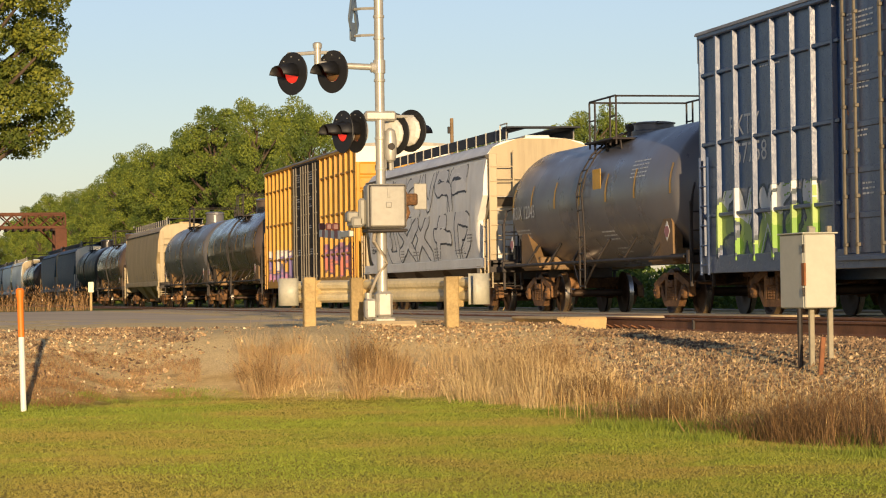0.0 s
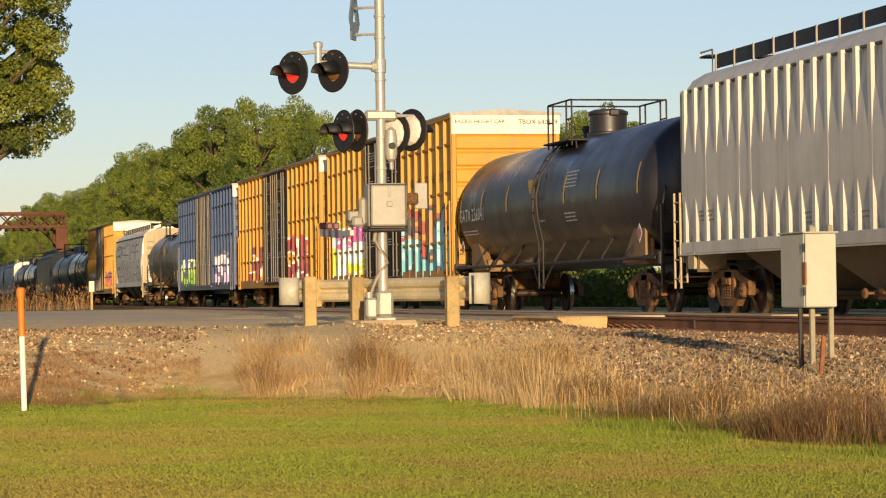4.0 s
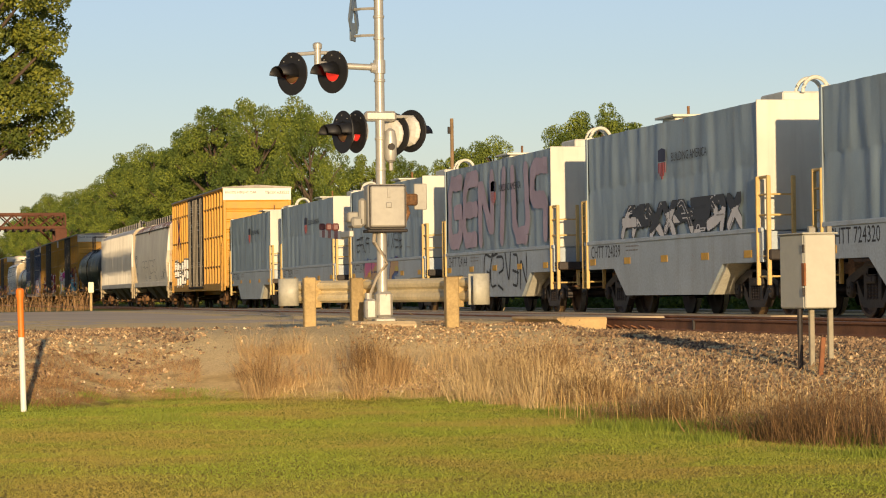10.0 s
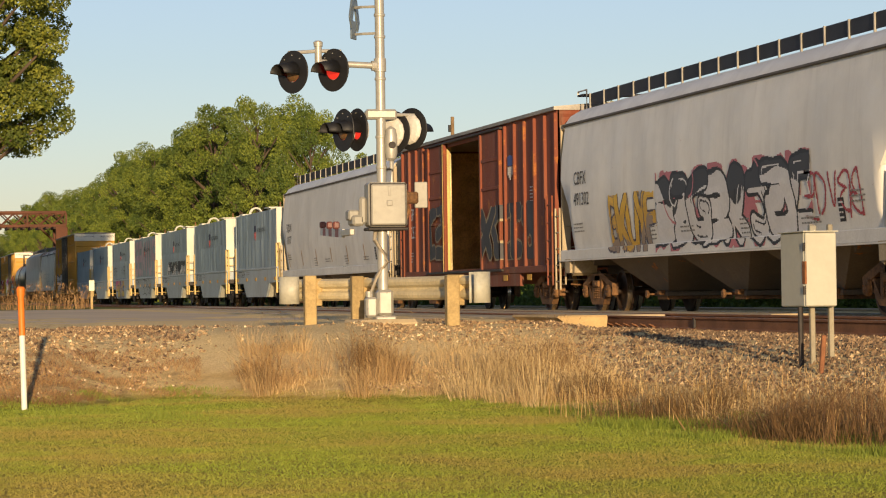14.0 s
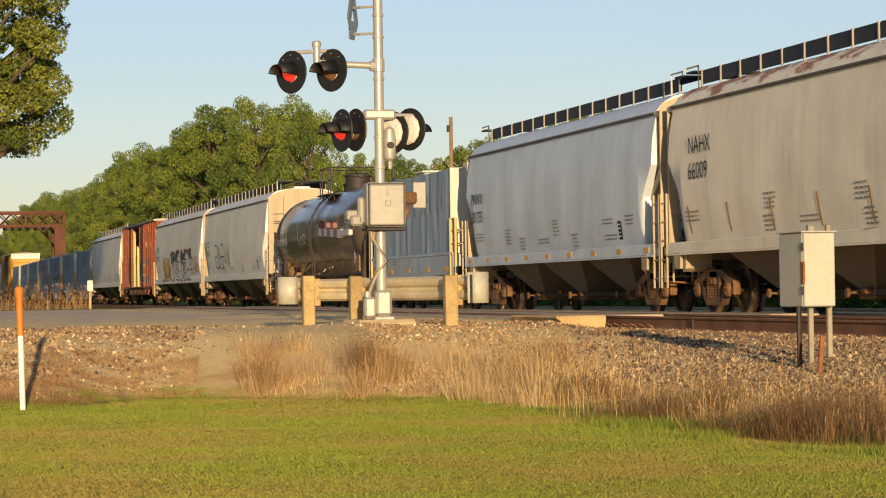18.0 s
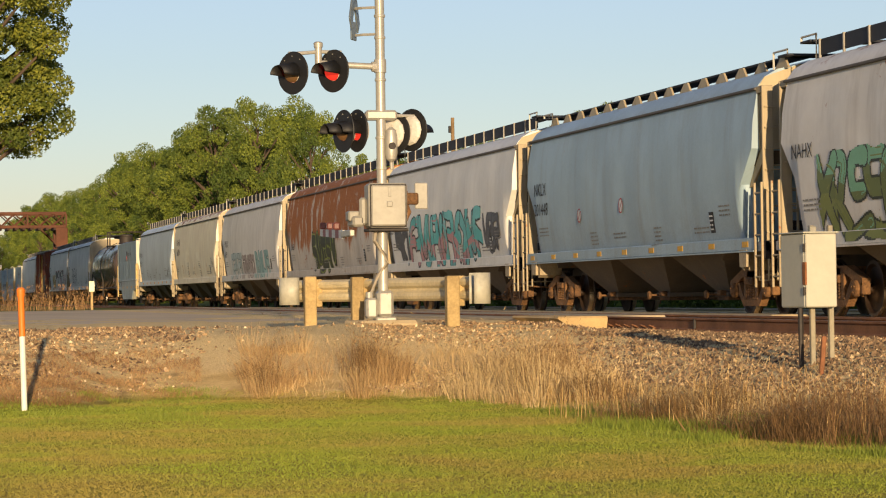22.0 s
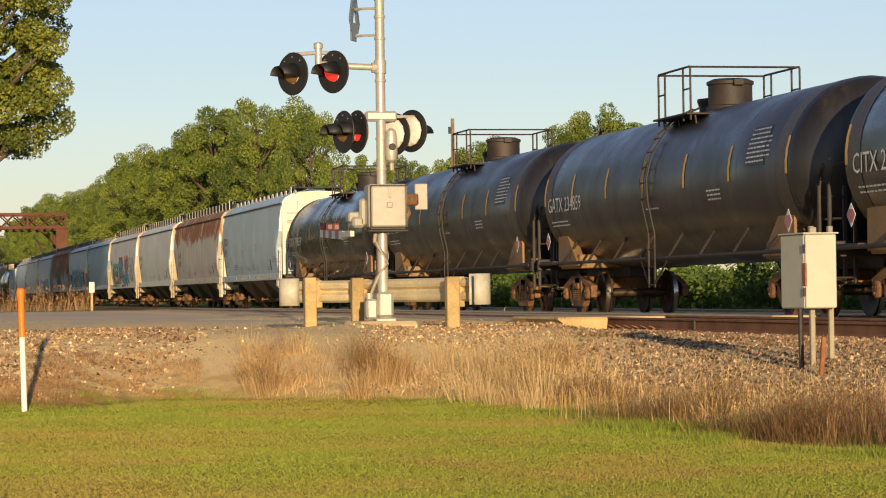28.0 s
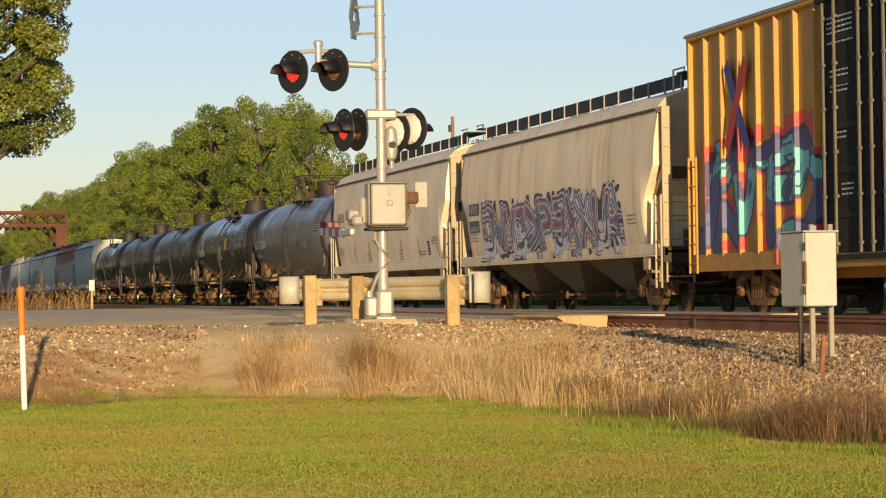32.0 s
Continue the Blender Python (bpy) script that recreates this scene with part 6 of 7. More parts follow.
    # lamp pairs
    def lamp(y, z, x, turn, lit_name):
        """One lamp: round black background, hooded red lens, housing behind."""
        u = part("lamp_unit", B().lathe([(.138, -.012), (.288, -.012), (.295, 0), (.288, .012), (.138, .012), (.138, -.012)], "x", (0, 0, 0), 36, False), MATT_BLACK, sig, "round black lamp background")
        u.matrix_basis = pose(x, y, z, 0, 0, turn)
        # the lens is an added two-faced vane, turned about its upright axis to imitate switching: glowing face, dull
        # face
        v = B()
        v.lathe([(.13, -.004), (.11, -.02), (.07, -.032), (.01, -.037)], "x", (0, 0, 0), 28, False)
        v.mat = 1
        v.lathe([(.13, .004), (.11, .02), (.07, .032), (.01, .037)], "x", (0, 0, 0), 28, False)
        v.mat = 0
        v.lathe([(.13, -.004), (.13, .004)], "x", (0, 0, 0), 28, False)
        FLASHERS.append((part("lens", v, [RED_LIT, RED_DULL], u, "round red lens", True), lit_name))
        b = B()
        rings = []
        for d in (-.012, -.30):
            sc = .88 if d > -.1 else .86
            ring = []
            lo = -20 if d > -.1 else 8
            for k in range(17):
                a = radians(lo + (180 - 2 * lo) * k / 16)
                ring.append((d, .165 * sc * math.cos(a), .165 * sc * math.sin(a) - (.05 if d < -.1 else 0)))
            rings.append(ring)
        b.loft(rings, False, False)
        h = part("hood", b, MATT_BLACK, u, "black lamp hood", True)
        m = h.modifiers.new("thickness", "SOLIDIFY")
        m.thickness = 0.006
        part("housing", B().lathe([(.19, .012), (.215, .03), (.215, .05), (.19, .085), (.12, .105), (.03, .11)], "x", (0, 0, 0), 12), plain("white_housing_enamel", (206, 202, 190), 0.5), u, "white lamp housing")
        b = B()
        for a in (50, 90, 130):
            b.lathe([(.008, -.02), (.008, -.01)], "x", (0, .23 * math.cos(radians(a)), .23 * math.sin(radians(a))), 6)
        part("bolt", b, SILVER, u)
        return u
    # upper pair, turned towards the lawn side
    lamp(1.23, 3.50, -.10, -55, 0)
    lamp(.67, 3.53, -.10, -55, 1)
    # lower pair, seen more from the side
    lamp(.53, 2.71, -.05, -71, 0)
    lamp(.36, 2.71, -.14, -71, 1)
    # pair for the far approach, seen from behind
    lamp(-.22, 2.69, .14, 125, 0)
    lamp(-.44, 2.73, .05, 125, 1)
    b = B().tube([(0, .02, 3.60), (0, .48, 3.62)], .045, 10).tube([(0, .86, 3.52), (0, .86, 3.90)], .05, 12).lathe([(.062, 3.86), (.066, 3.92), (.04, 3.94)], "z", (0, .86, 0), 12)
    b.tube([(0, .48, 3.62), (0, .86, 3.64)], .05, 10)
    b.tube([(0, .58, 3.80), (0, .86, 3.80), (0, 1.25, 3.77)], .026, 8).box(-.04, .04, .54, .62, 3.72, 3.82, .01).box(-.04, .04, 1.19, 1.28, 3.70, 3.80, .01)
    part("cross_arm", b, SILVER, sig, "silver pipe bracket", True)
    b = B().tube([(0, .0, 3.60), (0, .12, 3.60)], .07, 12).lathe([(.085, 3.52), (.085, 3.70)], "z", (0, 0, 0), 16)
    part("clamp", b, SILVER, sig)
    b = B().tube([(0, -.52, 2.92), (0, -.1, 2.93), (0, .1, 2.93), (0, .45, 2.93)], .024, 8).box(-.08, .08, -.22, .22, 2.86, 3.0, .03)
    part("lower_arm", b, SILVER, sig, "cast bracket for the lower lamps")
    b = B().lathe([(.02, 2.28), (.07, 2.32), (.088, 2.40), (.088, 2.62), (.07, 2.72), (.02, 2.76)], "z", (-.10, -.12, 0), 16)
    b.tube([(-.08, -.13, 2.30), (-.08, -.13, 2.18)], .03, 8)
    bell = part("bell", b, SILVER, sig, "silver bell housing", True)
    part("bell_mouth", B().lathe([(.045, -.195), (.05, -.185), (.05, -.15)], "x", (0, -.12, 2.5), 16), STEEL_DARK, bell, "dark round sounder mouth")
    b = B().tube([(-.02, .10, 1.32), (-.05, .12, 1.2), (-.06, -.02, 1.0), (-.06, -.05, .9), (-.05, .10, .7), (-.03, .16, .5)], .028, 8)
    part("conduit", b, plain("grey_flexible_conduit", (150, 140, 122), 0.6), sig, "bent flexible conduit", True)
    # crossbuck seen edge-on, with its mounting straps
    for s in (1, -1):
        b = B().box(-.012, .012, -.62, .62, -.115, .115, .008)
        cb = part("crossbuck_blade", b, plain("crossbuck_grey_back", (120, 132, 138), 0.5, 0.3), sig, "sheet metal crossbuck blade seen from its edge")
        cb.matrix_basis = pose(.28, .30, 4.66, 50 * s, 0, 71.5)
    b = B()
    for z in (4.05, 4.42, 4.62):
        b.tube([(0, 0, z), (.1, .22, z), (.2, .3, z)], .02, 6)
    part("strap", b, SILVER, sig)
    part("track_sign", B().box(-.01, .01, -.12, .12, 3.98, 4.24, .008), plain("crossbuck_grey_back", (120, 132, 138)), sig, "small sign plate seen from behind").matrix_basis = pose(.2, .33, 0, 0, 0, 62)
    return sig


crossing_signal()


def guard_rail():
    g = thing("guard_rail", "galvanised W-beam guard rail on square timber posts", "guard rail")
    P = [(37.6, -6.30), (36.6, -6.81), (33.6, -7.52)]
    for i, (x, y) in enumerate(P):
        w = .115 if i < 2 else .10
        part("post", B().box(x - .085, x + .085, y - .085, y + .085, -.35, .74 - i * .02, .012), WOOD_POST, g, "square weathered timber post")
        part("block", B().box(x + .10, x + .22, y - .20, y - .02, .30, .70, .012), WOOD_POST, g)
    sec = [(.06, -.155), (-.02, -.125), (-.04, -.09), (-.02, -.05), (.06, -.015), (.06, .015), (-.02, .05), (-.04, .09), (-.02, .125), (.06, .155)]
    line = [(38.0, -6.1), P[0], P[1], P[2], (33.2, -7.65)]
    b = B()
    b.loft([[(x + .23 + d, y - .1 - d * .3, .53 + h) for d, h in sec] for x, y in line], False, False)
    be = part("beam", b, plain("weathered_zinc_beam", (206, 190, 150), 0.6, 0.0), g, "corrugated steel beam")
    m = be.modifiers.new("thickness", "SOLIDIFY")
    m.thickness = .006
    for (x, y), a0 in (((38.0, -6.10), 0), ((33.0, -7.72), 1)):
        b = B()
        ring = [(x + .16 * math.cos(a), y + (.19 if a0 == 0 else -.17) * math.sin(a)) for a in [math.pi * (-.15 + 1.3 * k / 12) for k in range(13)]]
        b.loft([[(px, py, z) for px, py in ring] for z in (.33, .73)], False, False)
        e = part("end_wing", b, plain("grey_end_wing", (168, 165, 148), 0.5), g, "rounded grey end wing", True)
        m = e.modifiers.new("thickness", "SOLIDIFY")
        m.thickness = .006
    return g


guard_rail()


def equipment_cabinet():
    c = thing("equipment_cabinet", "pale grey steel trackside cabinet on two legs", "cabinet")
    c.matrix_basis = pose(24.1, -9.0, -.42, 0, 0, 2)
    body = part("body", B().box(-.14, .46, -.165, .165, .70, 1.42, .012), plain("pale_grey_enamel", (180, 177, 160), 0.5, 0, 0.1, 3, 0.08), c)
    part("door", B().box(-.175, -.142, -.16, .16, .705, 1.415, .01), plain("pale_grey_enamel", (180, 177, 160)), body)
    b = B()
    for z in (.86, 1.28):
        b.tube([(-.16, .17, z - .04), (-.16, .17, z + .04)], .014, 8)
    part("hinge", b, STEEL_DARK, body)
    b = B().box(-.178, -.1, .150, .170, .92, 1.14, .004)
    part("rust_patch", b, plain("flaking_rust", (134, 84, 48), 0.9, 0, .5), body, "flaking rust on the door's edge")
    part("roof_lip", B().box(-.18, .48, -.185, .185, 1.42, 1.435, .005), plain("pale_grey_enamel", (180, 177, 160)), body)
    for y in (-.175, .02):
        part("leg", B().box(.0, .05, y - .025, y + .025, -.15, 1.50, .006), plain("dull_zinc_channel", (142, 134, 114), 0.6, 0.2), c, "galvanised leg channel")
    part("conduit", B().tube([(0, .15, .7), (0, .15, .1), (.02, .17, -.1)], .028, 8), STEEL_DARK, c)
    part("clip", B().box(-.02, .02, -.02, .05, 1.43, 1.49, .004), GALV, c)
    return c


equipment_cabinet()
st = thing("marker_post", "round marker post with orange top and white base", "marker post")
st.matrix_basis = pose(27.7, -1.61, -.72, -1.2, 0, 0)
part("shaft", B().lathe([(.031, 0), (.031, .82)], "z", (0, 0, 0), 16), WHITE_PAINT, st, "dirty white lower half", True)
part("cap", B().lathe([(.034, .80), (.034, 1.20), (.043, 1.23), (.045, 1.29), (.03, 1.31)], "z", (0, 0, 0), 16), plain("orange_plastic", (226, 120, 36), 0.5, 0, .15), st, "orange upper half", True)
st = thing("delineator_post", "thin post with a white reflector plate beside the road", "marker post")
st.location = (108, -9.05, -.1)
part("stake", B().box(-.03, .03, -.05, .05, -.2, 1.1, .005), WOOD_POST, st)
part("plate", B().box(-.05, -.03, -.11, .11, .85, 1.28, .01), plain("lime_white_plate", (224, 228, 190), 0.5), st, "pale reflector plate")
st = thing("orange_stake", "short weathered orange stake in the dry grass", "stake")
st.matrix_basis = pose(23.3, -8.74, -.50, 4, -3, 0)
part("stake", B().box(-.02, .02, -.022, .022, 0, .52, .006), plain("faded_orange_wood", (132, 86, 56), 0.85, 0, .4), st)
pole = thing("utility_pole", "weathered brown wooden utility pole beyond the train", "utility pole")
pole.location = (185, -41.6, -.5)
part("shaft", B().lathe([(.16, 0), (.13, 13.7)], "z", (0, 0, 0), 12), plain("pole_wood", (132, 108, 78), 0.9), pole)
part("fitting", B().box(-.12, .12, .12, .3, 12.6, 13.1, .02), STEEL_DARK, pole)


def truss_bridge():
    """A rusty lattice girder bridge on a braced bent, crossing above the line."""
    br = thing("truss_bridge", "rust-brown riveted lattice railway bridge above the tracks", "bridge")
    RUSTY = plain("bridge_rust", (92, 56, 38), 0.85, 0.0, 0.35, 1.2, 0.3)
    # darker copy of the steel: shade put into the colour of deck beams and braces
    DARK = plain("bridge_shaded_steel", (64, 44, 34), 0.85)
    X, y0, y1 = 290.0, -21.6, 12.0
    for dx in (0, 4.2):
        m = RUSTY
        part("chord", B().box(X + dx - .2, X + dx + .2, y0, y1, 9.78, 10.05, .02), m, br, "top chord")
        part("chord", B().box(X + dx - .2, X + dx + .2, y0, y1, 8.30, 8.58, .02), m, br, "bottom chord")
        k = 24
        for i in range(k):
            ya, yb = y0 + (y1 - y0) * i / k, y0 + (y1 - y0) * (i + 1) / k
            b = B().tube([(X + dx, ya, 8.5), (X + dx, yb, 9.85)], .07, 4).tube([(X + dx, yb, 8.5), (X + dx, ya, 9.85)], .07, 4)
            part("lattice_bar", b, m, br)
            if i % 3 == 0:
                part("upright", B().box(X + dx - .1, X + dx + .1, ya - .1, ya + .1, 8.5, 9.85), m, br)
    b = B()
    for i in range(40):
        y = y0 + (y1 - y0) * (i + .5) / 40
        b.box(X - .4, X + 4.6, y - .14, y + .14, 8.05, 8.28)
    part("deck_beam", b, DARK, br)
    for yl in (y0 + .6, y1 - .6):
        for dx in (0, 4.2):
            part("leg", B().box(X + dx - .45, X + dx + .45, yl - .72, yl + .55, -.8, 8.3, .03), RUSTY, br, "riveted steel leg")
        b = B()
        for z in (1.5, 4.5):
            b.tube([(X, yl, z), (X + 4.2, yl, z + 3)], .12, 6).tube([(X + 4.2, yl, z), (X, yl, z + 3)], .12, 6)
        part("brace", b, DARK, br)
        inner = 1 if yl < 0 else -1
        b = B().loft([[(X + d, yl + inner * .5, 6.3), (X + d, yl + inner * .5, 6.7), (X + d, yl + inner * 2.6, 8.35), (X + d, yl + inner * 2.2, 8.35)] for d in (-.15, .15)])
        part("knee_brace", b, RUSTY, br)
    return br


truss_bridge()

# ---- trees, weeds, grass and stones ----
def leaf_material(name, a, b_, c):
    n = Nodes(name, 0.7)
    g = n.t.nodes.new("ShaderNodeNewGeometry").outputs["Random Per Island"]
    big = n.noise(0.35, 3, 0.6)
    col = n.mix(g, srgb(*a), srgb(*b_))
    col = n.mix(n.ramp(big, 0.4, 0.65), col, srgb(*c))
    n.b.inputs["Transmission Weight"].default_value = 0.0
    n.b.inputs["Subsurface Weight"].default_value = 0.0
    m = n.done(col)
    tr = n.t.nodes.new("ShaderNodeBsdfTranslucent")
    n.put(tr.inputs["Color"], col)
    mx = n.t.nodes.new("ShaderNodeMixShader")
    mx.inputs[0].default_value = 0.2
    n.t.links.new(n.b.outputs[0], mx.inputs[1])
    n.t.links.new(tr.outputs[0], mx.inputs[2])
    n.t.links.new(mx.outputs[0], n.t.nodes["Material Output"].inputs["Surface"])
    return m


LEAF_FAR = leaf_material("summer_leaves", (86, 104, 34), (142, 152, 54), (74, 94, 32))
LEAF_NEAR = leaf_material("near_leaves", (86, 100, 30), (150, 150, 52), (74, 90, 28))
WEED_LEAF = leaf_material("weed_leaves", (56, 84, 26), (116, 134, 50), (78, 102, 36))
BARK = plain("grey_brown_bark", (84, 70, 56), 0.9, 0, .4, 4, .5)


def leaves(name, centres, radii, count, size, seed, flat=0.75):
    """A crown of many small leaf clumps round the given limb ends."""
    rng = np.random.default_rng(seed)
    centres, radii = np.array(centres, float), np.array(radii, float)
    pick = rng.choice(len(centres), count, p=radii ** 2 / (radii ** 2).sum())
    d = rng.normal(size=(count, 3))
    d /= np.linalg.norm(d, axis=1)[:, None]
    r = radii[pick] * rng.uniform(0.25, 1.0, count) ** 0.45
    P = centres[pick] + d * r[:, None] * np.array([1, 1, flat])
    n = d * .6 + rng.normal(size=(count, 3)) * 0.62 + np.array([0, 0, .35])
    n /= np.linalg.norm(n, axis=1)[:, None]
    u = np.cross(n, rng.normal(size=(count, 3)))
    u /= np.linalg.norm(u, axis=1)[:, None]
    w = np.cross(n, u)
    s = size * rng.uniform(.6, 1.35, count)[:, None]
    quad = np.stack([P - u * s, P + u * s * .55 + w * s * .75, P + u * s * .7 - w * s * .55], 1).reshape(-1, 3)
    me = bpy.data.meshes.new(name)
    me.from_pydata(quad.tolist(), [], np.arange(count * 3).reshape(-1, 3).tolist())
    return me


def tree_shape(seed, h, spread, count, size, base=.22, clumps=34, lump=(.15, .34)):
    """Trunk with limbs, and the crown's mesh."""
    rnd = random.Random(seed)
    b = B().tube([(0, 0, -.3), (.1, 0, h * .25), (.15, .1, h * .5), (.05, .2, h * .8)], [h * .024, h * .019, h * .013, h * .005], 10)
    centres, radii = [], []
    for i in range(clumps):
        f = base + (1 - base) * (i + .5) / clumps
        a = i * 2.4 + rnd.uniform(-.4, .4)
        env = spread * (math.sin(math.pi * min(1, (f - base * .6) / (1.06 - base * .6))) ** .6)
        r = env * rnd.uniform(.45, 1.0)
        c = (r * math.cos(a), r * math.sin(a), h * f * rnd.uniform(.93, 1.03))
        centres.append(c)
        radii.append(spread * rnd.uniform(*lump))
        if i % 2 == 0:
            z0 = max(h * .15, c[2] - r * .7 - .5)
            b.tube([(.1, .05, z0), (c[0] * .55, c[1] * .55, (z0 + c[2]) / 2 + .2), c], [h * .008, h * .005, h * .002], 6)
    return b.mesh("trunk", True), leaves("crown", centres, radii, count, size, seed)


def plant_tree(shape, m, label, leaf, group="trees beyond the railway"):
    t = thing("tree", label, "tree", group)
    part("trunk", shape[0], BARK, t)
    part("crown", shape[1], leaf, t)
    t.matrix_basis = m
    return t


rnd = random.Random(5)
shapes = [tree_shape(50 + k, 13.0, 4.4, 46000, .085, .16, 110, (.10, .25)) for k in range(5)]
# the wood beyond the track
def top_line(x):
    """How high the wood stands along the line."""
    return 15.6 + 3.4 * sstep(205, 246, x) + .8 * sstep(300, 450, x)


x, i = 203.0, 0
while x < 640:
    y = -32.6 - rnd.uniform(0, 2.5) - (4.5 if i % 3 == 2 else 0)
    hgt = top_line(x) * (1.0 if i < 4 else rnd.uniform(.88, 1.0))
    k = hgt / 13.2
    w = k * (.62 if i == 0 else .68 if i == 1 else .85)
    plant_tree(shapes[i % 5], pose(x, y, -.6, 0, 0, rnd.uniform(0, 360)) @ Matrix.Diagonal((w, w, k, 1)), "leafy green deciduous tree in the wood along the line", LEAF_FAR)
    x += (31.0 if i == 0 else 7.0 * (x / 226) ** 1.35)
    i += 1
# lone trees beyond the train: bearing along the sight line, distance, height
for deg, far, hgt in ((15.15, 205, 13.6), (15.75, 206, 15.4), (16.35, 208, 14.4), (13.55, 215, 13.6), (13.0, 220, 13.4), (12.2, 228, 12.4), (11.6, 230, 12.8), (14.3, 235, 12), (12.8, 240, 12), (10.95, 226, 13.2), (10.35, 232, 12.4), (4.6, 400, 10), (4.0, 380, 9), (3.4, 390, 10), (2.8, 370, 9.5), (2.2, 380, 10), (3.7, 430, 12), (2.5, 430, 12)):
    a = radians(deg)
    k = hgt / 13.2
    plant_tree(shapes[int(deg * 10) % 5], pose(far * math.cos(a), -far * math.sin(a), -.6, 0, 0, deg * 97) @ Matrix.Diagonal((k * .8, k * .8, k, 1)), "lone leafy tree beyond the train", LEAF_FAR)
big = tree_shape(77, 20.0, 6.4, 130000, .095, .40, 210, (.07, .20))
# unseen trees left of the view, added to shade the far end of the train
for x, y, hgt in ((188, 0.5, 19), (222, -2, 19), (262, -3.5, 19), (150, 4.5, 19)):
    k = hgt / 12.4
    plant_tree(shapes[int(x) % 5], pose(x, y, -.4, 0, 0, x) @ Matrix.Diagonal((k, k, k, 1)), "tall leafy tree out of view beside the road, added for its shadow", LEAF_NEAR, "trees beside the road")
plant_tree(big, pose(118, -3.05, -.3, 0, 0, 40), "large broad tree whose crown reaches over the road", LEAF_NEAR, "large tree by the road")


# -- grasses: each blade is a bent tapering strip --
def blades(name, P, H, W, lean, seed, droop=.35, head=None, out=None):
    """P: roots; H, W: height and width of each; lean: how far the tips hang over. head: size of a seed head at the tip."""
    rng = np.random.default_rng(seed)
    n = len(P)
    a = rng.uniform(0, 2 * math.pi, n) if out is None else out + rng.normal(scale=.5, size=n)
    tip = np.stack([np.cos(a), np.sin(a), np.zeros(n)], 1) * (H * lean * rng.uniform(.2, 1.3, n))[:, None]
    b = rng.uniform(0, math.pi, n)
    side = np.stack([np.cos(b), np.sin(b), np.zeros(n)], 1) * (W / 2)[:, None]
    up = np.array([0, 0, 1.0])
    mid = P + tip * droop + up * (H * .62)[:, None]
    top = P + tip + up * (H * rng.uniform(.88, 1.0, n))[:, None]
    V = np.stack([P - side, P + side, mid + side * .8, mid - side * .8, top], 1)
    idx = np.arange(n)[:, None] * 5
    quads = (idx + np.array([0, 1, 2, 3])).tolist()
    tris = (idx + np.array([3, 2, 4])).tolist()
    V, F = V.reshape(-1, 3).tolist(), quads + tris
    if head:
        pick = np.nonzero(rng.random(n) < head[1])[0]
        for i in pick:
            o, t, s = len(V), top[i], head[0] * rng.uniform(.6, 1.3)
            d = (top[i] - mid[i]) / np.linalg.norm(top[i] - mid[i])
            u = np.array([math.cos(b[i]), math.sin(b[i]), 0])
            w = np.cross(d, u)
            V += [(t - d * s * .4).tolist(), (t + u * s * .2 + d * s * .3).tolist(), (t + w * s * .2 + d * s * .5).tolist(), (t - u * s * .2 + d * s * .3).tolist(), (t - w * s * .2 + d * s * .5).tolist(), (t + d * s * 1.5).tolist()]
            F += [(o, o + 1, o + 2), (o, o + 2, o + 3), (o, o + 3, o + 4), (o, o + 4, o + 1), (o + 5, o + 2, o + 1), (o + 5, o + 3, o + 2), (o + 5, o + 4, o + 3), (o + 5, o + 1, o + 4)]
    me = bpy.data.meshes.new(name)
    me.from_pydata(V, [], F)
    return me


def scatter(n, x0, x1, t0, t1, seed, keep, near=1.0):
    """Roots on the ground in a fan seen from the lawn: x between x0 and x1, y = -t * x with t between t0 and t1. keep(x, y, z): the chance to stay."""
    rnd_ = random.Random(seed)
    out = []
    while n > 0:
        n -= 1
        x = x0 + (x1 - x0) * rnd_.random() ** near
        y = -x * rnd_.uniform(t0, t1)
        z = height(x, y)
        if rnd_.random() < keep(x, y, z):
            out.append((x, y, z))
    return np.array(out)


def patch(x, y, s, o=0.0):
    return 0.5 + 0.5 * noise.noise((x * s, y * s, o))


STRAW = leaf_material("dry_straw", (200, 170, 118), (230, 204, 152), (184, 148, 98))
RUSSET = leaf_material("russet_seed_stalks", (90, 68, 40), (158, 122, 72), (116, 88, 52))
GREEN_BLADE = leaf_material("lawn_blades", (138, 152, 48), (160, 168, 62), (168, 152, 74))
LUSH_BLADE = leaf_material("lush_edge_blades", (112, 130, 40), (150, 160, 60), (132, 144, 50))


def on_bank(x, y, z):
    """Where tall dry grass stands: clumps at the foot of the bank, the thickest in front of the signal, thin towards the cabinet."""
    u, c = -y / x, (z + .68) / .66
    thick = np.interp(u, (.10, .126, .134, .166, .172, .182, .188, .203, .210, .217, .268, .285, .31, .36), (0, .02, 1, 1, .12, .12, .9, .9, .35, 1, 1, .45, .22, .3))
    lim = np.interp(u, (.12, .16, .21, .23, .262, .29, .4), (.75, .8, .62, .75, .62, .30, .26))
    if y > -4.3 or c < .015 or c > lim:
        return 0.0
    return thick * min(1.0, (lim - c) / .12) * (.10 + .90 * sstep(.40, .58, patch(x, y, 1.3, 2.0)))


def foot_gap(x, y):
    """How far out on the lawn from the foot of the bank."""
    return y - (-6.8 + max(-6.0, min(9.0, x - 19.4)) * 0.16)


rng = np.random.default_rng(3)


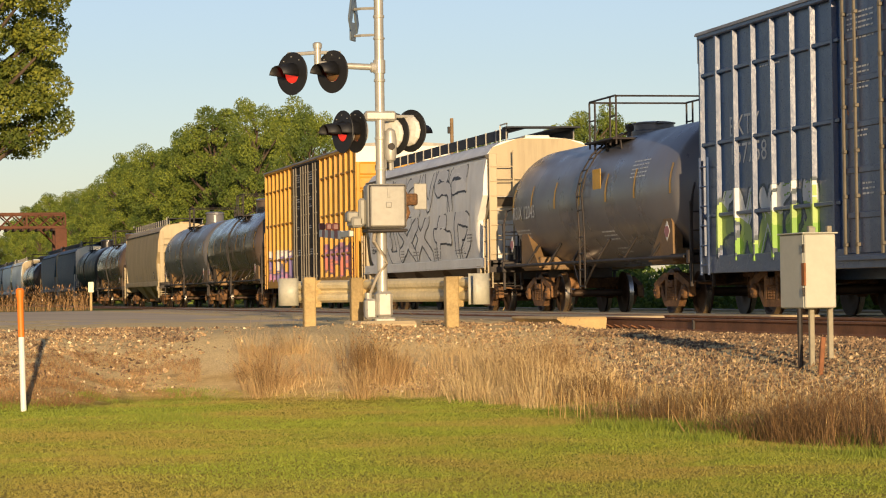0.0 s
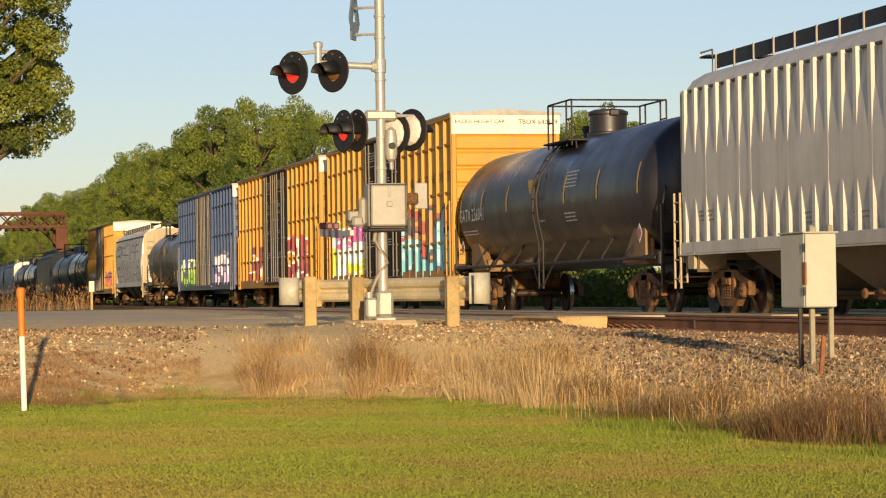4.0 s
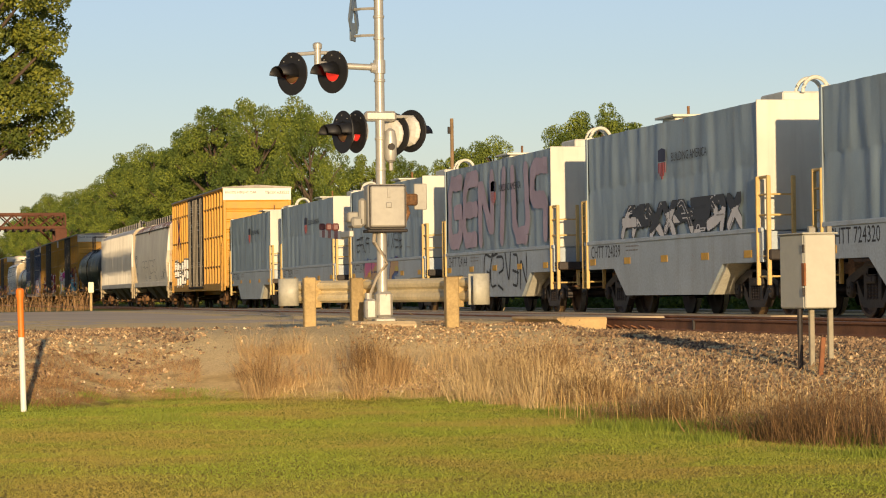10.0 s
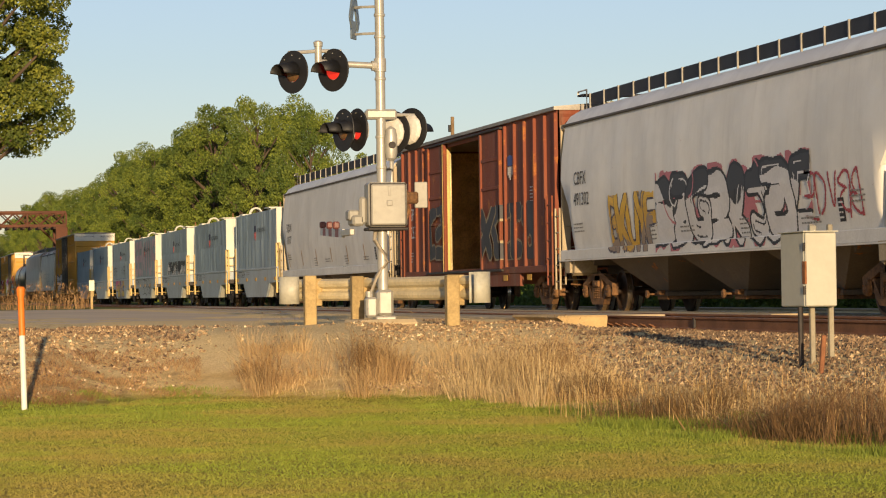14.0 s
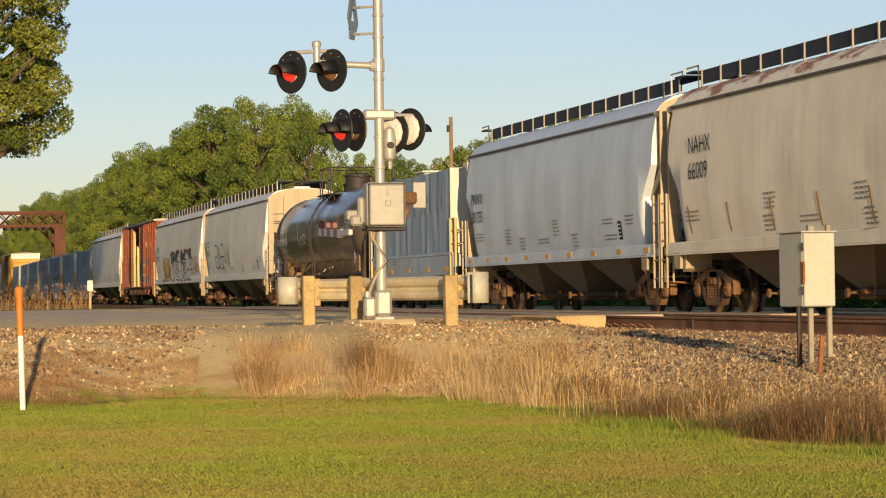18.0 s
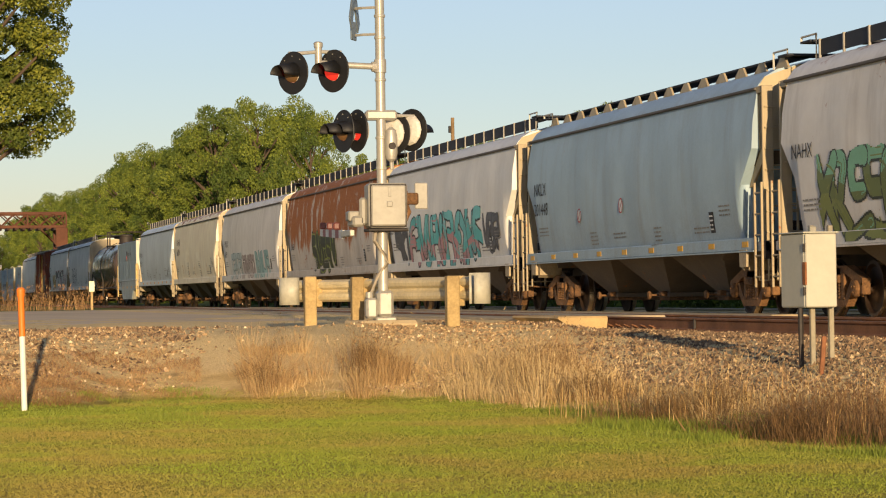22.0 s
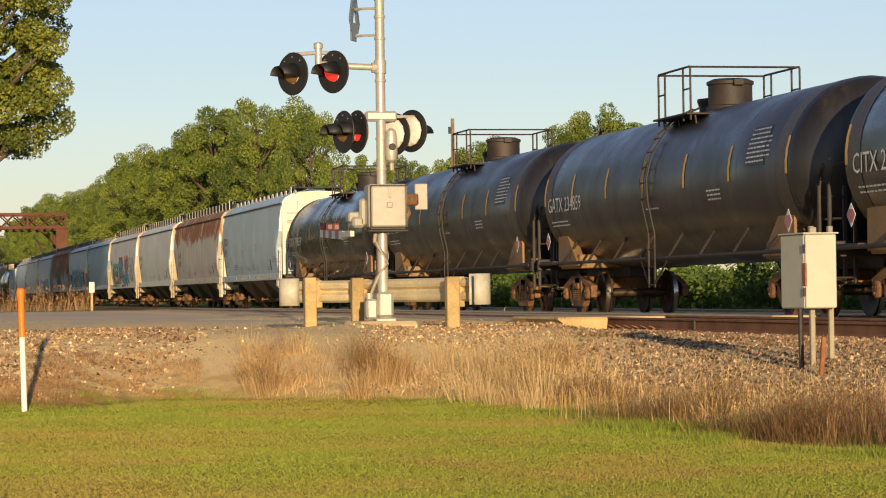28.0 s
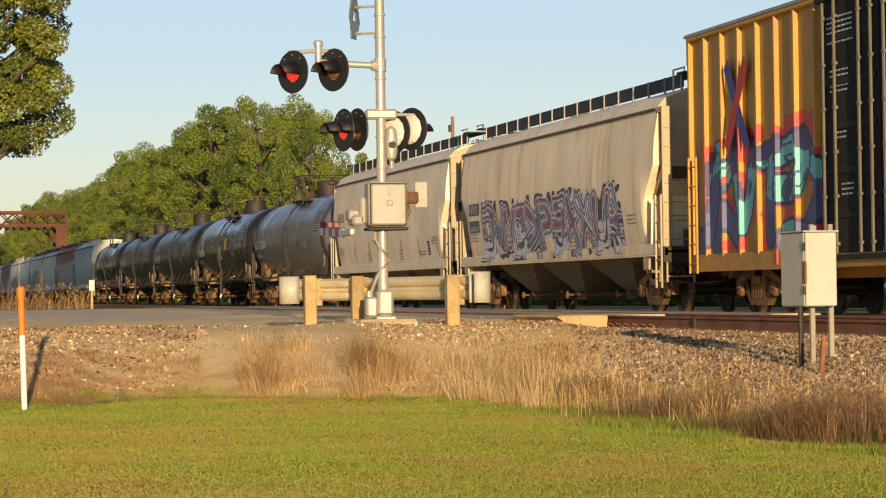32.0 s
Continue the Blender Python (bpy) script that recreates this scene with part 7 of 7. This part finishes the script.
def tussocks(C, per, radius, tall, seed):
    """Blades that stand in clumps and lean outwards. C: the clumps' roots."""
    r_ = np.random.default_rng(seed)
    size = r_.uniform(.45, 1.3, len(C))
    n = (per * size).astype(int)
    who = np.repeat(np.arange(len(C)), n)
    a, d = r_.uniform(0, 2 * math.pi, len(who)), np.sqrt(r_.random(len(who)))
    off = np.stack([np.cos(a), np.sin(a), np.zeros(len(who))], 1) * (d * radius * size[who])[:, None]
    grown = np.array([(.35 + 1.3 * sstep(.35, .66, patch(x, y, 1.7, 61.0))) * np.interp(-y / x, (.262, .285), (1.0, .5)) for x, y, z in C])
    H = tall * grown[who] * size[who] * r_.uniform(.3, 1.25, len(who)) * (1.15 - .5 * d)
    return C[who] + off - np.array([0, 0, .02]), H, a


C = scatter(6400, 15.5, 36, .12, .42, 301, on_bank)
P, H, A = tussocks(C, 60, .19, .36, 71)
tagged(part("dry_grass", blades("dry_grass", P, H, rng.uniform(.002, .0042, len(P)), .85, 7, .3, (.026, .12), A), STRAW), "clumps of tall straw-coloured dry grass on the railway bank", "grass", kind="stuff")
C = scatter(2300, 15.5, 36, .13, .30, 331, lambda x, y, z: on_bank(x, y, z) * sstep(.5, .62, patch(x, y, 1.3, 2.0)))
P, H, A = tussocks(C, 46, .15, .40, 72)
tagged(part("brown_grass", blades("brown_grass", P, H, rng.uniform(.002, .004, len(P)), .55, 27, .3, (.024, .2), A), RUSSET), "darker brown dead grass inside the straw clumps", "grass", kind="stuff")
P = scatter(90000, 15.5, 35, .14, .42, 311, lambda x, y, z: min(1.0, on_bank(x, y, z) * 1.6 + (.12 if -.66 < z < -.1 and y > -9 else 0)))
tagged(part("matted_grass", blades("matted_grass", P, rng.uniform(.03, .16, len(P)), rng.uniform(.003, .006, len(P)), 1.2, 17), STRAW), "low matted dry grass between the clumps", "grass", kind="stuff")
P = scatter(38000, 15.5, 26, .262, .42, 302, lambda x, y, z: (1.0 if -1.3 < foot_gap(x, y) < .1 else 0.0) * sstep(.48, .62, patch(x, y, .7, 11.0)))
tagged(part("russet_weeds", blades("russet_weeds", P, rng.uniform(.06, .34, len(P)), rng.uniform(.0025, .005, len(P)), .95, 8, .35, (.022, .4)), RUSSET), "russet dried dock and weed stalks with seed heads", "weeds", kind="stuff")
DOCK = leaf_material("dark_dock_stalks", (96, 70, 42), (146, 110, 68), (114, 84, 52))
P = scatter(6000, 15.2, 20.5, .35, .44, 332, lambda x, y, z: (1.0 if -1.2 < foot_gap(x, y) < .1 else 0.0) * sstep(.3, .55, patch(x, y, 1.4, 57.0)))
tagged(part("dock_weeds", blades("dock_weeds", P, rng.uniform(.08, .42, len(P)), rng.uniform(.0025, .005, len(P)), .6, 28, .35, (.024, .5)), DOCK), "dark brown dead dock weeds at the foot of the bank", "weeds", kind="stuff")
LITTER = leaf_material("brown_dead_grass", (150, 112, 70), (200, 160, 108), (128, 92, 56))
STALK = leaf_material("bleached_stalks", (196, 156, 92), (232, 200, 136), (170, 124, 70))
P = scatter(2600, 16, 26, .262, .42, 321, lambda x, y, z: (1.0 if -1.5 < foot_gap(x, y) < -.05 else 0.0) * sstep(.25, .55, patch(x, y, 1.1, 51.0)))
tagged(part("dry_stalks", blades("dry_stalks", P, rng.uniform(.10, .40, len(P)), rng.uniform(.003, .0065, len(P)), .16, 19), STALK), "stiff pale dead stalks along the foot of the bank", "weeds", kind="stuff")
P = scatter(60000, 26.5, 40, .035, .125, 303, lambda x, y, z: (1 if -.68 < z < -.2 else 0) * sstep(.36, .6, patch(x, y, 1.6, 21.0)))
tagged(part("short_dry_grass", blades("short_dry_grass", P, rng.uniform(.02, .085, len(P)), rng.uniform(.003, .006, len(P)), 1.6, 9), LITTER), "short flattened dry grass on the road bank", "grass", kind="stuff")
P = scatter(430000, 13.4, 30.5, .03, .42, 304, lambda x, y, z: 1.0 if z < -.60 else 0.0, .9)
a = rng.uniform(0, math.pi, len(P))
side = np.stack([np.cos(a), np.sin(a), np.zeros(len(P))], 1) * rng.uniform(.003, .0055, len(P))[:, None]
tip = np.stack([rng.normal(scale=.012, size=len(P)), rng.normal(scale=.012, size=len(P)), rng.uniform(.006, .015, len(P))], 1)
me = bpy.data.meshes.new("lawn")
me.from_pydata(np.stack([P - side, P + side, P + tip], 1).reshape(-1, 3).tolist(), [], np.arange(len(P) * 3).reshape(-1, 3).tolist())
tagged(part("lawn", me, GREEN_BLADE), "short mown green lawn with yellowing patches", "lawn", kind="stuff")
P = scatter(90000, 15.5, 26, .272, .42, 305, lambda x, y, z: (1.0 if -.35 < foot_gap(x, y) < .75 else 0.0) * sstep(.36, .64, patch(x, y, 1.1, 31.0)) * sstep(.27, .30, -y / x) * (1 - sstep(.2, .75, foot_gap(x, y))))
tagged(part("lush_grass", blades("lush_grass", P, rng.uniform(.025, .10, len(P)), rng.uniform(.0025, .0055, len(P)), 1.0, 11), LUSH_BLADE), "longer lush green grass at the lawn's edge", "grass", kind="stuff")
P = scatter(60000, 24.5, 30.5, .045, .15, 315, lambda x, y, z: (1.0 if -.71 < z < -.59 else 0.0) * sstep(.46, .66, patch(x, y, 1.2, 35.0)) * (1 - sstep(.10, .145, -y / x)) * sstep(-.72, -.66, z))
tagged(part("edge_grass", blades("edge_grass", P, rng.uniform(.015, .06, len(P)), rng.uniform(.003, .006, len(P)), .9, 21), LUSH_BLADE), "fresh green tufts where the lawn meets the bank", "grass", kind="stuff")
P = scatter(700, 107.5, 120, .03, .084, 306, lambda x, y, z: 1.0)
tagged(part("roadside_reeds", blades("roadside_reeds", P, rng.uniform(.25, 1.1, len(P)), rng.uniform(.006, .013, len(P)), .5, 12, .35, (.08, .7)), LITTER), "tall tan grass with seed heads beyond the road", "grass", kind="stuff")


def twig(points, r):
    tagged(part("twig", B().tube(points, [r, r * .8, r * .4], 6), plain("bleached_twig", (176, 142, 96), 0.9)), "bare dead twig lying in the weeds", "twig", "dead twigs")


for x, y, a in ((20.6, -6.55, 2.6), (20.3, -6.9, .5)):
    z = height(x, y)
    twig([(x, y, z + .02), (x + .2 * math.cos(a), y + .2 * math.sin(a), z + .1), (x + .45 * math.cos(a), y + .45 * math.sin(a), z + .22)], .008)


# -- stones of the ballast --
def stones(name, P, R, seed):
    rng = np.random.default_rng(seed)
    n = len(P)
    base = np.array([(1, 0, 0), (-1, 0, 0), (0, 1, 0), (0, -1, 0), (0, 0, 1), (0, 0, -.6)], float)
    V = base[None] * rng.uniform(.55, 1.15, (n, 6, 1)) + rng.normal(scale=.22, size=(n, 6, 3))
    a = rng.uniform(0, 2 * math.pi, n)
    c, s = np.cos(a)[:, None], np.sin(a)[:, None]
    V = np.stack([V[..., 0] * c - V[..., 1] * s, V[..., 0] * s + V[..., 1] * c, V[..., 2]], -1)
    V = V * R[:, None, None] + P[:, None, :]
    f = np.array([(0, 2, 4), (2, 1, 4), (1, 3, 4), (3, 0, 4), (2, 0, 5), (1, 2, 5), (3, 1, 5), (0, 3, 5)])
    me = bpy.data.meshes.new(name)
    me.from_pydata(V.reshape(-1, 3).tolist(), [], (f[None] + (np.arange(n) * 6)[:, None, None]).reshape(-1, 3).tolist())
    return me


def stone_material(name, dark, light, bright):
    n = Nodes(name, 0.9)
    g = n.t.nodes.new("ShaderNodeNewGeometry").outputs["Random Per Island"]
    col = n.mix(g, srgb(*dark), srgb(*light))
    pale = n.math("GREATER_THAN", g, 0.92)
    col = n.mix(pale, col, srgb(*bright))
    n.bump(n.noise(60, 4), .5, .01)
    return n.done(col)


STONE = stone_material("ballast_stone", (76, 60, 46), (158, 130, 98), (194, 168, 130))
BANK_STONE = stone_material("bank_stone", (104, 80, 56), (198, 166, 122), (230, 206, 164))
P = scatter(85000, 17, 43, .2, .62, 307, lambda x, y, z: 1.0 if -11.7 < y < -7.6 and z > -.48 and x < 42 and (x < 31 or y < -8.6) else 0.0, 1.0)
rng = np.random.default_rng(4)
tagged(part("ballast", stones("ballast", P, rng.uniform(.011, .034, len(P)), 5), STONE), "brown-grey crushed stone ballast beside the track", "gravel", kind="stuff")
P = scatter(30000, 27, 42, .03, .27, 308, lambda x, y, z: (1.0 if -.62 < z and x < 45 else 0.0) * sstep(.30, .5, patch(x, y, .6, 41.0)) * (1.0 - .95 * sstep(.088, .124, -y / x + .06 * (patch(x, y, .9, 48.0) - .5)) * (1 - sstep(.18, .2, -y / x))), 1.0)
tagged(part("bank_gravel", stones("bank_gravel", P, rng.uniform(.010, .030, len(P)), 6), BANK_STONE), "scattered pale gravel on the bare bank", "gravel", kind="stuff")
P = scatter(6000, 29, 41, .045, .136, 309, lambda x, y, z: (1.0 if -.45 < z else 0.0) * (1 - sstep(.092, .13, -y / x + .06 * (patch(x, y, .9, 48.0) - .5))) * sstep(.42, .6, patch(x, y, .9, 45.0)), 1.0)
tagged(part("bank_rubble", stones("bank_rubble", P, rng.uniform(.014, .042, len(P)), 16), STONE), "dark and pale broken rubble spilt down the bank", "gravel", kind="stuff")

# -- weeds beyond the train --
rnd = random.Random(9)
cs, rs = [], []
for i in range(640):
    x = 34 + 110 * rnd.random()
    y = -20.3 - rnd.uniform(0, 5)
    r = rnd.uniform(.3, .7) * (1.3 if rnd.random() < .25 else 1)
    cs.append((x, y, height(x, y) + r * rnd.uniform(.2, 1.45)))
    rs.append(r)
tagged(part("weeds", leaves("weeds", cs, rs, 95000, .085, 13), WEED_LEAF), "lush green weeds along the far side of the tracks", "weeds", kind="stuff")
cs, rs = [], []
for i in range(260):
    x = 120 + 400 * rnd.random()
    cs.append((x, -24.5 - rnd.uniform(0, 4), rnd.uniform(.3, 2.6)))
    rs.append(rnd.uniform(.8, 1.7))
tagged(part("undergrowth", leaves("undergrowth", cs, rs, 40000, .20, 14), LEAF_FAR), "dense green undergrowth at the edge of the wood", "bushes", kind="stuff")


# ---- movement: the whole train runs at one speed ----
def run(t):
    u = t - 16
    return 20.5255 * u - 0.000672 * u * u


def motions():
    for car, s_mid in CARS:
        walk(car, [(t, pose(s_mid + run(t), TRACK_Y, 0)) for t in (0, 8, 16, 24, 32)])
    # all wheels turn alike: the turn is keyed on one wheelset of each place and shared by the rest
    first = {}
    per_second = math.degrees(20.5255 / 0.457)
    n = 32 * FPS
    for w, q in WHEELSETS:
        if q not in first:
            walk(w, [(32 * i / n, pose(q * 0.89, 0, 0.457, 0, 32 * per_second / n * i, 0)) for i in range(n + 1)])
            first[q] = w.animation_data
        else:
            w.rotation_mode = "QUATERNION"
            data = w.animation_data_create()
            data.action = first[q].action
            data.action_slot = first[q].action_slot
    # the lamps flash in turn: each added vane goes half round in place of its lamp switching
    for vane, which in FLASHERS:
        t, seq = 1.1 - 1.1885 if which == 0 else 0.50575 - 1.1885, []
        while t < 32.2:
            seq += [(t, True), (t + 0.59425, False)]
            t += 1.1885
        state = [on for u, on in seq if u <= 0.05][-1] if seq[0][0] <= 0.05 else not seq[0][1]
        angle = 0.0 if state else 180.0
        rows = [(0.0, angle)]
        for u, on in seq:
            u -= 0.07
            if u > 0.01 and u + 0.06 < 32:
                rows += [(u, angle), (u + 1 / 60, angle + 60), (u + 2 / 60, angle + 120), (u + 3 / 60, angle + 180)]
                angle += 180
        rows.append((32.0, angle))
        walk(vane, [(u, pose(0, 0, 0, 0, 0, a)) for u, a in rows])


motions()
